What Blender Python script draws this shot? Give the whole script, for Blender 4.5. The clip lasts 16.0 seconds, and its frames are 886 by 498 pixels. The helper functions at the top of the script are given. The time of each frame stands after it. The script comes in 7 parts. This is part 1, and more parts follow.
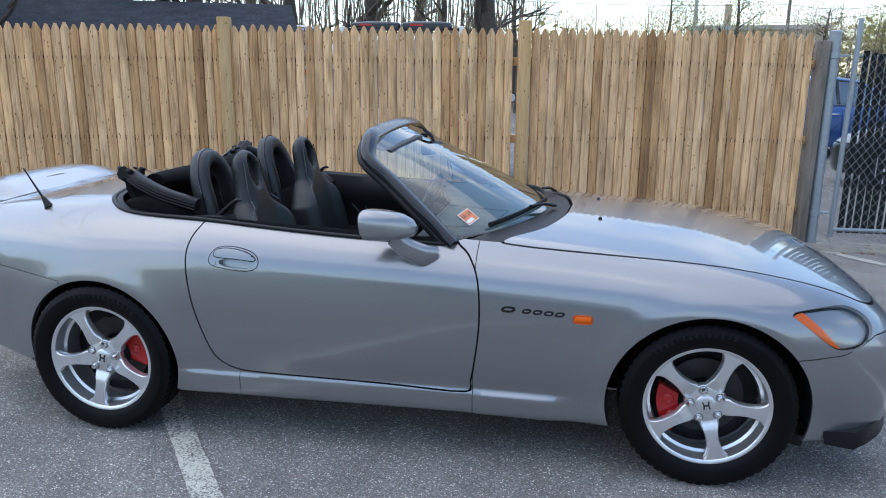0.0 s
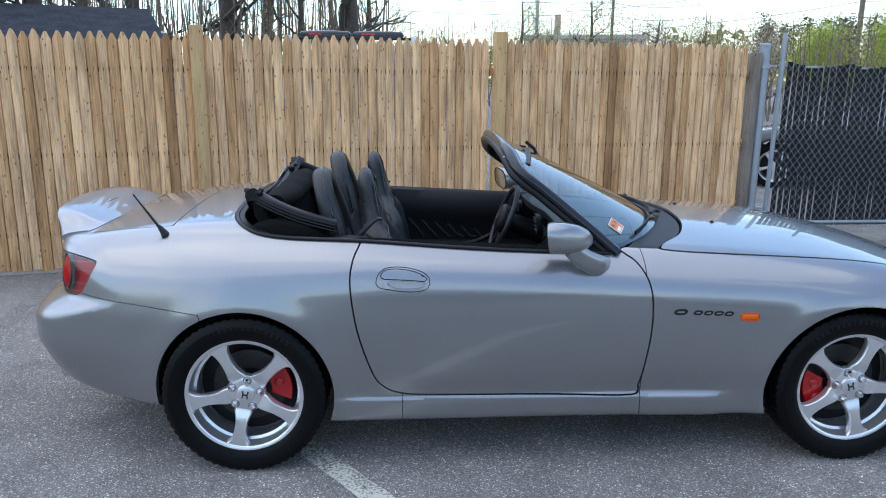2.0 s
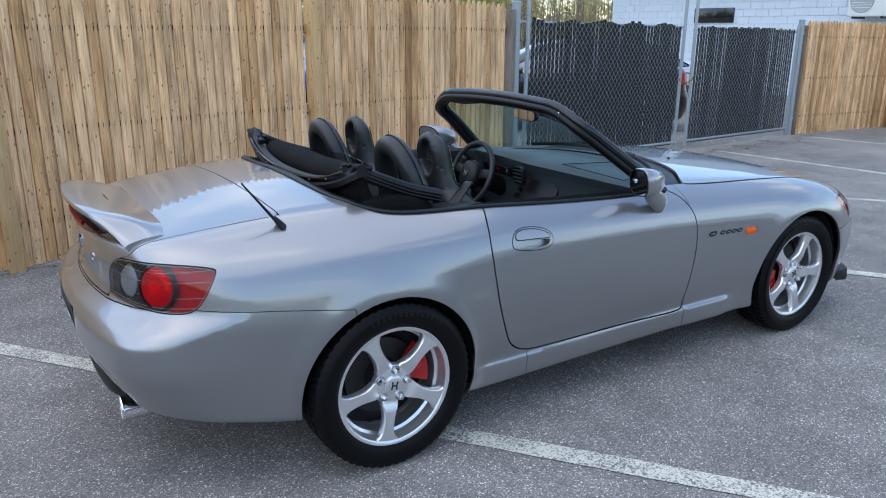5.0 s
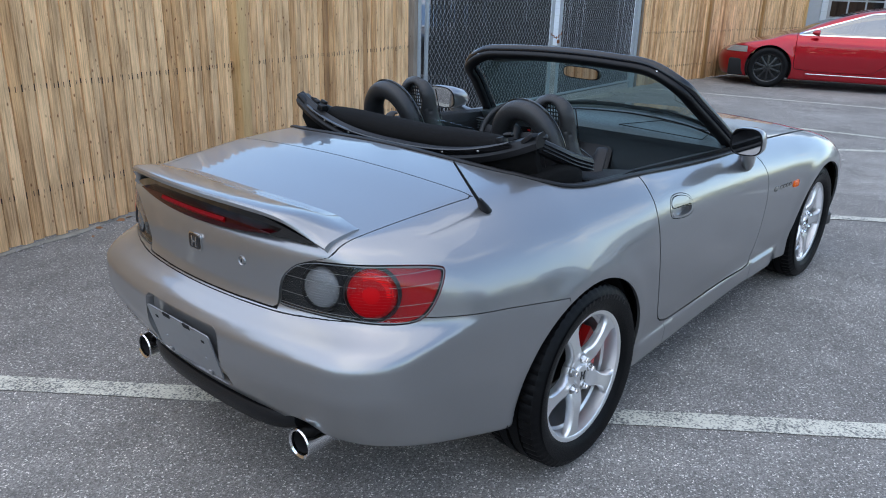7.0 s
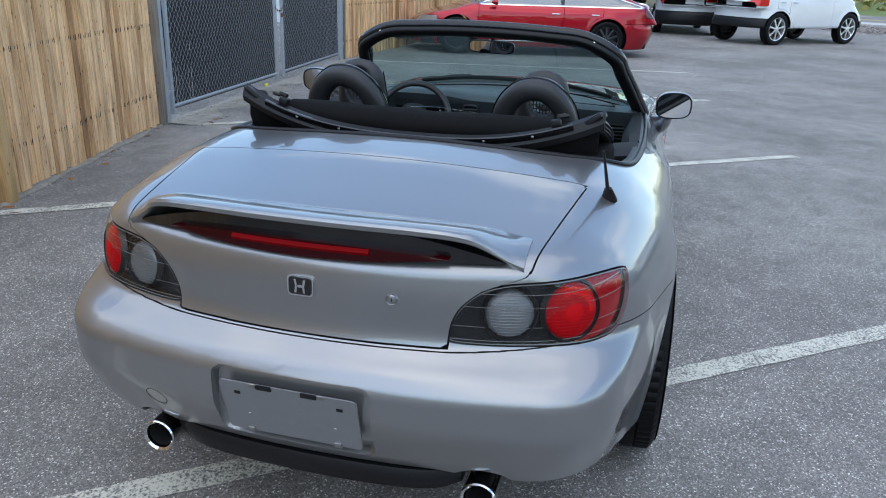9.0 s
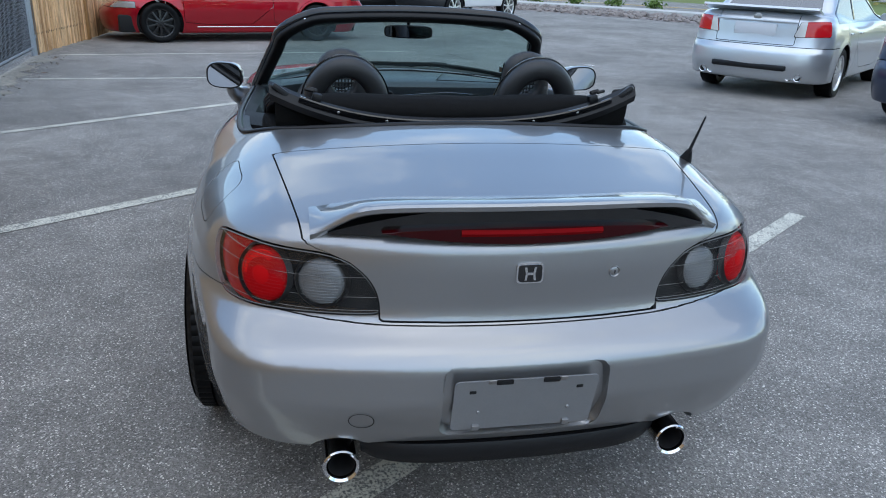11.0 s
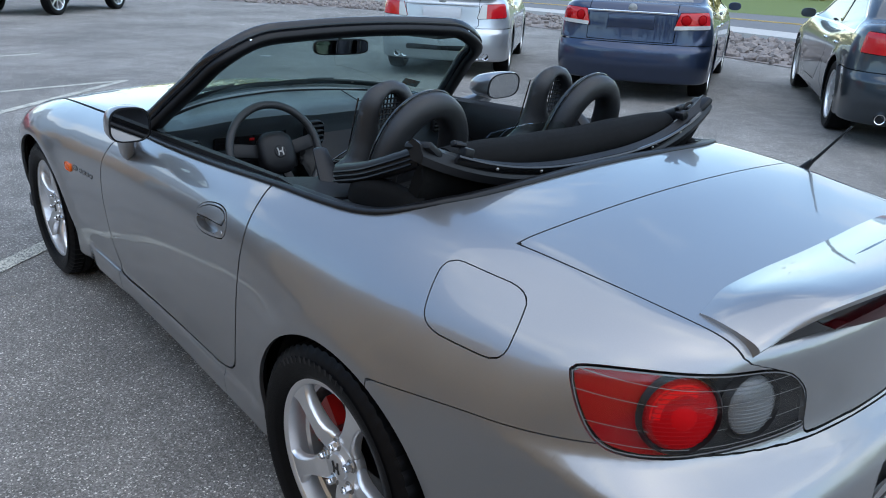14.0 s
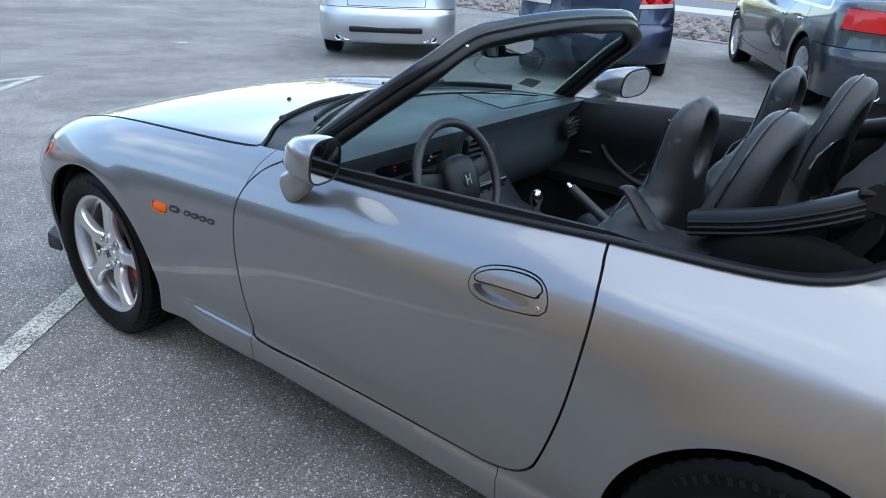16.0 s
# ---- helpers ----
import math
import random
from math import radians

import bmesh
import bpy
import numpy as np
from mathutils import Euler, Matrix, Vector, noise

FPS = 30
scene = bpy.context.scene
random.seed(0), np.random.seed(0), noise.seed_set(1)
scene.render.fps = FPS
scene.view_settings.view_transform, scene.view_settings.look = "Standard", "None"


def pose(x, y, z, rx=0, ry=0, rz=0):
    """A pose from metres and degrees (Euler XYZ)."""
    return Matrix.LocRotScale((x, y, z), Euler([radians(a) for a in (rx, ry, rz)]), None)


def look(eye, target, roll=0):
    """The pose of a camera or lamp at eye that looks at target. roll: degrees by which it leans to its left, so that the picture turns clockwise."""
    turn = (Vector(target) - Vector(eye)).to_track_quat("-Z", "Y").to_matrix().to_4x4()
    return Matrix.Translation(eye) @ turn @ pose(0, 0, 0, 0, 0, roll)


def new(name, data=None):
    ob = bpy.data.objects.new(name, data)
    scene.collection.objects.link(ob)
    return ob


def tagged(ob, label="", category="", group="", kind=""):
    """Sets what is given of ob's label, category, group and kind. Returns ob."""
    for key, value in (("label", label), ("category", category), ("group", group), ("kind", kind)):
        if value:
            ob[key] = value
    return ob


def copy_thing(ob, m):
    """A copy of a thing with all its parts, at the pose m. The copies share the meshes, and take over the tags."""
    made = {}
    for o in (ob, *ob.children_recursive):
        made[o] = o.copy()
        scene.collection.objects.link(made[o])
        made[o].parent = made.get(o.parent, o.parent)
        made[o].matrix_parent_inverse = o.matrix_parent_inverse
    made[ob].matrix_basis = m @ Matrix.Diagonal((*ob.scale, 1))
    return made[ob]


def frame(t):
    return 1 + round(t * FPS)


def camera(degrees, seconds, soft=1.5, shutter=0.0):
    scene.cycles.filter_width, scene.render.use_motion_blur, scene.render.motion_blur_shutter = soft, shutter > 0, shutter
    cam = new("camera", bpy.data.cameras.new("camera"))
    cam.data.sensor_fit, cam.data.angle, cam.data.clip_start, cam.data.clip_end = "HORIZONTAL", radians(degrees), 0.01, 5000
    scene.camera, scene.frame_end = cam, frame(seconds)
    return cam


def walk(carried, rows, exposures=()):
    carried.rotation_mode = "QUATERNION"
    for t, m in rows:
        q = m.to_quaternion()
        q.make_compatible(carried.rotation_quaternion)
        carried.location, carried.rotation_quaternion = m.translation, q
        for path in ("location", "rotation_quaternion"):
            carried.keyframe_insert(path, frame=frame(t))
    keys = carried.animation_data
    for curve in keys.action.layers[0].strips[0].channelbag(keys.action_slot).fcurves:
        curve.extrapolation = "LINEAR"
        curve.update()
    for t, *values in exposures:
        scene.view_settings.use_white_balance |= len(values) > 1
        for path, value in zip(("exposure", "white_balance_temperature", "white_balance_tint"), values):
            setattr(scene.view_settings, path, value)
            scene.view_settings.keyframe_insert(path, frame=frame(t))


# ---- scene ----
cam = camera(60.9, 16.0, soft=1.0)
PATH = [
    (0, (1.914, -3.458, 1.494), (1.562, -1.546, 1.026), 0.5),
    (0.5, (1.595, -3.467, 1.506), (1.311, -1.544, 1.038), 0.2),
    (1, (1.253, -3.543, 1.505), (1.062, -1.608, 1.04), 0.0),
    (1.5, (0.936, -3.598, 1.511), (0.863, -1.653, 1.053), 0.2),
    (2, (0.651, -3.56, 1.516), (0.728, -1.612, 1.067), 0.4),
    (2.5, (0.346, -3.522, 1.517), (0.614, -1.592, 1.064), 0.6),
    (3, (0.014, -3.483, 1.528), (0.476, -1.594, 1.061), 0.7),
    (5.5, (-1.42, -2.778, 1.538), (-0.292, -1.232, 0.958), 0.3),
    (6, (-1.657, -2.515, 1.533), (-0.432, -1.053, 0.932), 0.8),
    (6.5, (-1.844, -2.24, 1.519), (-0.524, -0.879, 0.88), 1.3),
    (7, (-1.967, -1.928, 1.515), (-0.545, -0.688, 0.851), 1.4),
    (7.5, (-2.083, -1.625, 1.495), (-0.541, -0.547, 0.818), 1.4),
    (8, (-2.176, -1.308, 1.491), (-0.518, -0.43, 0.798), 1.6),
    (10.5, (-2.396, 0.207, 1.447), (-0.531, 0.048, 0.741), 2.1),
    (11, (-2.397, 0.506, 1.446), (-0.564, 0.146, 0.732), 2.2),
    (11.5, (-2.277, 0.714, 1.444), (-0.49, 0.181, 0.723), 2.0),
    (12, (-2.152, 0.959, 1.441), (-0.426, 0.254, 0.718), 1.9),
    (12.5, (-2.001, 1.207, 1.452), (-0.344, 0.353, 0.727), 1.9),
    (13, (-1.76, 1.36, 1.447), (-0.173, 0.383, 0.723), 2.0),
    (13.5, (-1.516, 1.502, 1.443), (-0.019, 0.389, 0.722), 2.3),
    (14, (-1.274, 1.649, 1.463), (0.122, 0.411, 0.742), 2.3),
    (14.5, (-0.99, 1.726, 1.453), (0.317, 0.403, 0.716), 2.1),
    (15, (-0.716, 1.768, 1.453), (0.532, 0.398, 0.701), 2.1),
    (15.5, (-0.438, 1.898, 1.448), (0.758, 0.484, 0.693), 2.3),
    (16, (-0.171, 2.037, 1.443), (0.981, 0.591, 0.68), 2.3),
]
walk(cam, [(t, look(eye, target, roll)) for t, eye, target, roll in PATH],
     exposures=[(0, 1.16, 6600, 8), (3, 1.26, 6450, 8), (8, 1.26, 6800, 7), (10.5, 1.16, 6600, 4), (12.5, 1.20, 6650, 4), (14.5, 1.34, 6600, 4), (16, 1.62, 6550, 4)])

# ---- light ----
world = bpy.data.worlds.new("sky")
scene.world = world
world.use_nodes = True
wn, wl = world.node_tree.nodes, world.node_tree.links
wn.clear()
SUN_EL, SUN_AZ = 70.0, 170.0   # degrees; azimuth counted from +x towards +y
sky = wn.new("ShaderNodeTexSky")
sky.sky_type, sky.sun_disc = "NISHITA", False
sky.sun_elevation, sky.sun_rotation = radians(SUN_EL), radians(90 - SUN_AZ)
sky.air_density, sky.dust_density, sky.ozone_density = 1.0, 0.3, 2.0
coord = wn.new("ShaderNodeTexCoord")
stretch = wn.new("ShaderNodeMapping")
stretch.inputs["Scale"].default_value = (1.0, 1.0, 2.2)
wl.new(coord.outputs["Generated"], stretch.inputs["Vector"])
puffs = wn.new("ShaderNodeTexNoise")
puffs.inputs["Scale"].default_value, puffs.inputs["Detail"].default_value, puffs.inputs["Roughness"].default_value = 2.3, 7.0, 0.58
wl.new(stretch.outputs["Vector"], puffs.inputs["Vector"])
cover = wn.new("ShaderNodeValToRGB")
cover.color_ramp.elements[0].position, cover.color_ramp.elements[1].position = 0.52, 0.68
wl.new(puffs.outputs["Fac"], cover.inputs["Fac"])
shade = wn.new("ShaderNodeTexNoise")
shade.inputs["Scale"].default_value, shade.inputs["Detail"].default_value = 5.0, 5.0
wl.new(stretch.outputs["Vector"], shade.inputs["Vector"])
cloud = wn.new("ShaderNodeMixRGB")
cloud.inputs["Color1"].default_value, cloud.inputs["Color2"].default_value = (4.2, 4.6, 5.3, 1), (7.6, 7.9, 8.4, 1)
wl.new(shade.outputs["Fac"], cloud.inputs["Fac"])
# clouds pile up low, with clearer sky overhead
split = wn.new("ShaderNodeSeparateXYZ")
wl.new(coord.outputs["Generated"], split.inputs["Vector"])
rise = wn.new("ShaderNodeMapRange")
rise.inputs["To Min"].default_value, rise.inputs["To Max"].default_value = 0.74, 0.90
wl.new(split.outputs["Z"], rise.inputs["Value"])
lift = wn.new("ShaderNodeVectorMath")
lift.operation = "SCALE"
wl.new(cloud.outputs["Color"], lift.inputs[0])
wl.new(rise.outputs[0], lift.inputs["Scale"])
both = wn.new("ShaderNodeMixRGB")
wl.new(cover.outputs["Color"], both.inputs["Fac"])
wl.new(sky.outputs["Color"], both.inputs["Color1"])
wl.new(lift.outputs["Vector"], both.inputs["Color2"])
glow = wn.new("ShaderNodeBackground")
glow.inputs["Strength"].default_value = 0.15
wl.new(both.outputs["Color"], glow.inputs["Color"])
out = wn.new("ShaderNodeOutputWorld")
wl.new(glow.outputs["Background"], out.inputs["Surface"])

sun = new("sun", bpy.data.lights.new("sun", "SUN"))
sun.data.energy, sun.data.angle, sun.data.color = 0.7, radians(110), (1.0, 0.94, 0.86)
sx, sy = math.cos(radians(SUN_AZ)), math.sin(radians(SUN_AZ))
sun.matrix_world = look((sx * 20, sy * 20, 20 * math.tan(radians(SUN_EL))), (0, 0, 0))


# ---- materials ----
def material(name, color, rough=0.5, metal=0.0, coat=0.0, coat_rough=0.03, grain=0.0, scale=20.0, bump=0.0, bump_scale=200.0,
             spec=0.5, transmission=0.0, ior=1.45, emit=0.0, per_object=0.0, alpha=1.0, stretch=(1, 1, 1), rough_var=0.0):
    """A principled material with two scales of mottling in colour, grain relief, and a shift of brightness per object."""
    m = bpy.data.materials.new(name)
    m.use_nodes = True
    n, l = m.node_tree.nodes, m.node_tree.links
    b = n["Principled BSDF"]
    b.inputs["Base Color"].default_value = (*color, 1)
    b.inputs["Roughness"].default_value, b.inputs["Metallic"].default_value = rough, metal
    b.inputs["Coat Weight"].default_value, b.inputs["Coat Roughness"].default_value = coat, coat_rough
    b.inputs["Specular IOR Level"].default_value, b.inputs["IOR"].default_value = spec, ior
    b.inputs["Transmission Weight"].default_value = transmission
    b.inputs["Alpha"].default_value = alpha
    if emit:
        b.inputs["Emission Color"].default_value, b.inputs["Emission Strength"].default_value = (*color, 1), emit
    if grain or per_object or bump or rough_var:
        tc = n.new("ShaderNodeTexCoord")
        mp = n.new("ShaderNodeMapping")
        mp.inputs["Scale"].default_value = stretch
        l.new(tc.outputs["Object"], mp.inputs["Vector"])
    if grain or per_object:
        fine, wide = n.new("ShaderNodeTexNoise"), n.new("ShaderNodeTexNoise")
        fine.inputs["Scale"].default_value, fine.inputs["Detail"].default_value = scale * 6, 4
        wide.inputs["Scale"].default_value, wide.inputs["Detail"].default_value = scale, 4
        l.new(mp.outputs["Vector"], fine.inputs["Vector"]); l.new(mp.outputs["Vector"], wide.inputs["Vector"])
        add = n.new("ShaderNodeMath"); add.operation = "ADD"
        l.new(fine.outputs["Fac"], add.inputs[0]); l.new(wide.outputs["Fac"], add.inputs[1])
        span = n.new("ShaderNodeMapRange")
        span.inputs["From Min"].default_value, span.inputs["From Max"].default_value = 0.6, 1.4
        span.inputs["To Min"].default_value, span.inputs["To Max"].default_value = 1 - grain, 1 + grain
        l.new(add.outputs[0], span.inputs["Value"])
        last = span.outputs[0]
        if per_object:
            info = n.new("ShaderNodeObjectInfo")
            own = n.new("ShaderNodeMapRange")
            own.inputs["To Min"].default_value, own.inputs["To Max"].default_value = 1 - per_object, 1 + per_object
            l.new(info.outputs["Random"], own.inputs["Value"])
            times = n.new("ShaderNodeMath"); times.operation = "MULTIPLY"
            l.new(last, times.inputs[0]); l.new(own.outputs[0], times.inputs[1])
            last = times.outputs[0]
        mul = n.new("ShaderNodeVectorMath"); mul.operation = "SCALE"
        mul.inputs[0].default_value = color
        l.new(last, mul.inputs["Scale"])
        l.new(mul.outputs["Vector"], b.inputs["Base Color"])
    if rough_var:
        rn = n.new("ShaderNodeTexNoise"); rn.inputs["Scale"].default_value = scale * 0.7
        l.new(mp.outputs["Vector"], rn.inputs["Vector"])
        rr = n.new("ShaderNodeMapRange")
        rr.inputs["To Min"].default_value, rr.inputs["To Max"].default_value = max(0, rough - rough_var), rough + rough_var
        l.new(rn.outputs["Fac"], rr.inputs["Value"]); l.new(rr.outputs[0], b.inputs["Roughness"])
    if bump:
        bn = n.new("ShaderNodeTexNoise"); bn.inputs["Scale"].default_value, bn.inputs["Detail"].default_value = bump_scale, 3
        l.new(mp.outputs["Vector"], bn.inputs["Vector"])
        bb = n.new("ShaderNodeBump"); bb.inputs["Strength"].default_value, bb.inputs["Distance"].default_value = bump, 0.002
        l.new(bn.outputs["Fac"], bb.inputs["Height"]); l.new(bb.outputs["Normal"], b.inputs["Normal"])
    return m


PAINT = material("silver_grey_metallic_paint", (0.280, 0.280, 0.285), 0.33, 0.76, 1.0, 0.02, grain=0.03, scale=400)
PAINT.node_tree.nodes["Principled BSDF"].inputs["Coat IOR"].default_value = 1.65
GAP = material("dark_seam", (0.006, 0.006, 0.007), 0.8)
PLASTIC = material("black_plastic", (0.007, 0.007, 0.008), 0.42, spec=0.35, bump=0.15, bump_scale=900)
TRIM_BLACK = material("black_painted_trim", (0.008, 0.009, 0.012), 0.22, spec=0.4, coat=0.3)
GLOSS_BLACK = material("gloss_black", (0.008, 0.008, 0.009), 0.12, coat=0.6)
RUBBER = material("tyre_rubber", (0.0035, 0.0035, 0.004), 0.45, spec=0.16, grain=0.25, scale=30, bump=0.2, bump_scale=600)
SEAL = material("rubber_seal", (0.008, 0.008, 0.009), 0.38, spec=0.3)
LEATHER = material("black_leather", (0.021, 0.0215, 0.023), 0.36, spec=0.5, grain=0.12, scale=40, bump=0.35, bump_scale=700)
CLOTH = material("black_soft_top_cloth", (0.006, 0.0058, 0.0058), 0.85, spec=0.15, grain=0.25, scale=60, bump=0.5, bump_scale=1500)
TRIM_VINYL = material("matt_black_vinyl", (0.011, 0.011, 0.012), 0.58, spec=0.25, bump=0.35, bump_scale=700)
CARPET = material("black_carpet", (0.003, 0.003, 0.0033), 0.95, grain=0.3, scale=80)
DASH = material("soft_dash_vinyl", (0.045, 0.056, 0.062), 0.40, spec=0.5, bump=0.4, bump_scale=900)
ALLOY = material("machined_alloy", (0.80, 0.80, 0.805), 0.32, 0.9, grain=0.03, scale=60, rough_var=0.06)
STEEL = material("dull_steel", (0.32, 0.31, 0.30), 0.42, 0.9, grain=0.15, scale=40)
DISC = material("dark_brake_steel", (0.060, 0.058, 0.056), 0.5, 0.7, grain=0.2, scale=40)
CHROME = material("chrome", (0.75, 0.75, 0.76), 0.08, 1.0)
CALIPER = material("red_caliper_paint", (0.42, 0.008, 0.008), 0.35, coat=0.3)
RED_LENS = material("red_lamp_plastic", (0.34, 0.0015, 0.005), 0.25, coat=0.15, spec=0.15)
DEEP_RED = material("deep_red_lamp", (0.030, 0.0008, 0.002), 0.15, coat=0.15, spec=0.2)
CLEAR_LENS = material("ribbed_clear_lamp", (0.30, 0.31, 0.32), 0.22, 0.5, coat=0.6)
AMBER = material("amber_lamp", (0.78, 0.13, 0.008), 0.3, coat=0.2, spec=0.2)
DOME_RED = material("faceted_red_lamp_dome", (0.36, 0.002, 0.005), 0.35, spec=0.1, bump=0.6, bump_scale=500)
HIGHLIGHT_RED = material("painted_highlight_red", (0.70, 0.006, 0.008), 0.4, spec=0.1, bump=0.5, bump_scale=420)
BRAKE_STRIP = material("dull_red_lamp_strip", (0.20, 0.0012, 0.003), 0.45, spec=0.06)
LAMP_GLOW = material("painted_glow_red", (0.47, 0.003, 0.006), 0.4, spec=0.1, bump=0.5, bump_scale=420)
SMOKED = material("smoked_clear_lamp", (0.15, 0.155, 0.16), 0.22, 0.3, coat=0.3, bump=0.5, bump_scale=300)
SIDE_RED = material("deep_red_side_lens", (0.32, 0.002, 0.005), 0.22, coat=0.2, spec=0.2)
COVER_EDGE = material("lamp_cover_edge", (0.14, 0.145, 0.15), 0.15, coat=0.6)
WHITE_LINE = material("pale_lens_line", (0.2, 0.2, 0.2), 0.5)
HOUSING = material("black_lamp_housing", (0.012, 0.012, 0.013), 0.3)


def pane(name, tint, base=0.04, power=4.0):
    """Thin clear sheet: what lies behind shows through, with a mirror gloss that grows at a glance."""
    m = bpy.data.materials.new(name)
    m.use_nodes = True
    n, l = m.node_tree.nodes, m.node_tree.links
    n.remove(n["Principled BSDF"])
    tr, gl, mx, lw = n.new("ShaderNodeBsdfTransparent"), n.new("ShaderNodeBsdfGlossy"), n.new("ShaderNodeMixShader"), n.new("ShaderNodeLayerWeight")
    tr.inputs["Color"].default_value = (*tint, 1)
    gl.inputs["Roughness"].default_value = 0.0
    pw, mr = n.new("ShaderNodeMath"), n.new("ShaderNodeMapRange")
    pw.operation = "POWER"; pw.inputs[1].default_value = power
    lw.inputs["Blend"].default_value = 0.5
    mr.inputs["To Min"].default_value = base
    l.new(lw.outputs["Facing"], pw.inputs[0]); l.new(pw.outputs[0], mr.inputs["Value"]); l.new(mr.outputs[0], mx.inputs["Fac"])
    l.new(tr.outputs["BSDF"], mx.inputs[1]); l.new(gl.outputs["BSDF"], mx.inputs[2])
    l.new(mx.outputs["Shader"], n["Material Output"].inputs["Surface"])
    return m


GLASS = pane("clear_glass", (0.93, 0.97, 0.95))
LENS = pane("clear_lamp_cover", (0.95, 0.95, 0.95))
CAR_GLASS = pane("dark_car_glass", (0.13, 0.15, 0.15), 0.30)
MIRROR = material("mirror_glass", (0.50, 0.52, 0.54), 0.02, 1.0)
WHITE = material("white_print", (0.72, 0.72, 0.70), 0.5)
DARK_PRINT = material("dark_print", (0.03, 0.03, 0.03), 0.5)
ORANGE_PRINT = material("orange_print", (0.74, 0.24, 0.10), 0.5)


# ---- mesh helpers ----
def mesh_ob(name, V, F, mat, parent=None, label="", smooth=35, normals=None):
    me = bpy.data.meshes.new(name)
    me.from_pydata(np.asarray(V, float).tolist(), [], [list(map(int, f)) for f in F])
    me.update()
    if smooth:
        me.shade_smooth()
        if normals is not None:
            me.normals_split_custom_set_from_vertices(np.asarray(normals).tolist())
        elif smooth < 179:
            me.set_sharp_from_angle(angle=radians(smooth))
    if mat is not None:
        me.materials.append(mat)
    ob = new(name, me)
    if parent is not None:
        ob.parent = parent
    if label:
        tagged(ob, label)
    return ob


def thing(name, label, category, group="", kind="", at=None):
    ob = new(name)
    ob.empty_display_size = 0.1
    if at is not None:
        ob.matrix_world = at
    return tagged(ob, label, category, group, kind)


def bm_data(bm):
    bm.verts.ensure_lookup_table()
    V = np.array([v.co[:] for v in bm.verts]); F = [[v.index for v in f.verts] for f in bm.faces]
    bm.free()
    return V, F


def block(sx, sy, sz, bevel=0.0, seg=2, at=(0, 0, 0), rot=(0, 0, 0)):
    """A box of that size round at, with rounded edges."""
    bm = bmesh.new()
    bmesh.ops.create_cube(bm, size=1)
    bmesh.ops.scale(bm, vec=(sx, sy, sz), verts=bm.verts)
    if bevel:
        bmesh.ops.bevel(bm, geom=bm.edges[:], offset=bevel, segments=seg, profile=0.5, affect="EDGES")
    bmesh.ops.transform(bm, matrix=pose(*at, *rot), verts=bm.verts)
    bm.verts.index_update()
    return bm_data(bm)


def join(*pieces):
    V, F, n = [], [], 0
    for v, f in pieces:
        V.append(np.asarray(v)); F += [[i + n for i in g] for g in f]; n += len(v)
    return np.vstack(V), F


def moved(piece, m):
    V, F = piece
    V = np.asarray(V) @ np.array(m.to_3x3()).T + np.array(m.translation)
    if m.to_3x3().determinant() < 0:
        F = [f[::-1] for f in F]
    return V, F


def lathe(profile, n=48, arc=360.0):
    """Turns (radius, along y) round the y axis."""
    P = np.array(profile, float); m = len(P); full = arc >= 360
    k = n if full else n + 1
    a = np.radians(np.arange(k) * arc / n)
    V = np.stack([np.outer(np.cos(a), P[:, 0]), np.tile(P[:, 1], (k, 1)), np.outer(np.sin(a), P[:, 0])], -1).reshape(-1, 3)
    F = [[i * m + j, i * m + j + 1, ((i + 1) % k) * m + j + 1, ((i + 1) % k) * m + j] for i in range(n) for j in range(m - 1)]
    return V, F


def loft(rings, closed=True, cap=True):
    """Skins a row of rings of equal length."""
    R = [np.asarray(r, float) for r in rings]; m = len(R[0]); V = np.vstack(R); F = []
    for i in range(len(R) - 1):
        for j in range(m if closed else m - 1):
            F.append([i * m + j, i * m + (j + 1) % m, (i + 1) * m + (j + 1) % m, (i + 1) * m + j])
    if cap and closed:
        F.append(list(range(m))[::-1]); F.append([(len(R) - 1) * m + j for j in range(m)])
    return V, F


def curve_pts(pts, n=8):
    """A smooth line through the points."""
    P = np.array(pts, float)
    if len(P) < 3:
        t = np.linspace(0, 1, n)[:, None]
        return P[0] * (1 - t) + P[-1] * t
    Q = np.vstack([2 * P[0] - P[1], P, 2 * P[-1] - P[-2]]); res = []
    for i in range(len(P) - 1):
        t = np.linspace(0, 1, n, endpoint=False)[:, None]
        p0, p1, p2, p3 = Q[i:i + 4]
        res.append(0.5 * (2 * p1 + (p2 - p0) * t + (2 * p0 - 5 * p1 + 4 * p2 - p3) * t ** 2 + (3 * p1 - p0 - 3 * p2 + p3) * t ** 3))
    return np.vstack(res + [P[-1:]])


def sweep(path, section, up=(0, 0, 1), scale=None, cap=True):
    """Carries a section (side, up) along a path. section: points; scale: a factor for each path point."""
    P = np.asarray(path, float); S = np.asarray(section, float); rings = []
    T = np.gradient(P, axis=0); T /= np.linalg.norm(T, axis=1)[:, None] + 1e-12
    for i, (p, t) in enumerate(zip(P, T)):
        side = np.cross(t, up); side /= np.linalg.norm(side) + 1e-12
        u = np.cross(side, t); k = 1 if scale is None else scale[i]
        rings.append(p + (S[:, :1] * side + S[:, 1:] * u) * k)
    return loft(rings, cap=cap)


def round_section(a, b=None, n=10, power=2.0):
    b = a if b is None else b
    t = np.linspace(0, 2 * np.pi, n, endpoint=False); c, s = np.cos(t), np.sin(t)
    return np.stack([a * np.sign(c) * abs(c) ** (2 / power), b * np.sign(s) * abs(s) ** (2 / power)], 1)


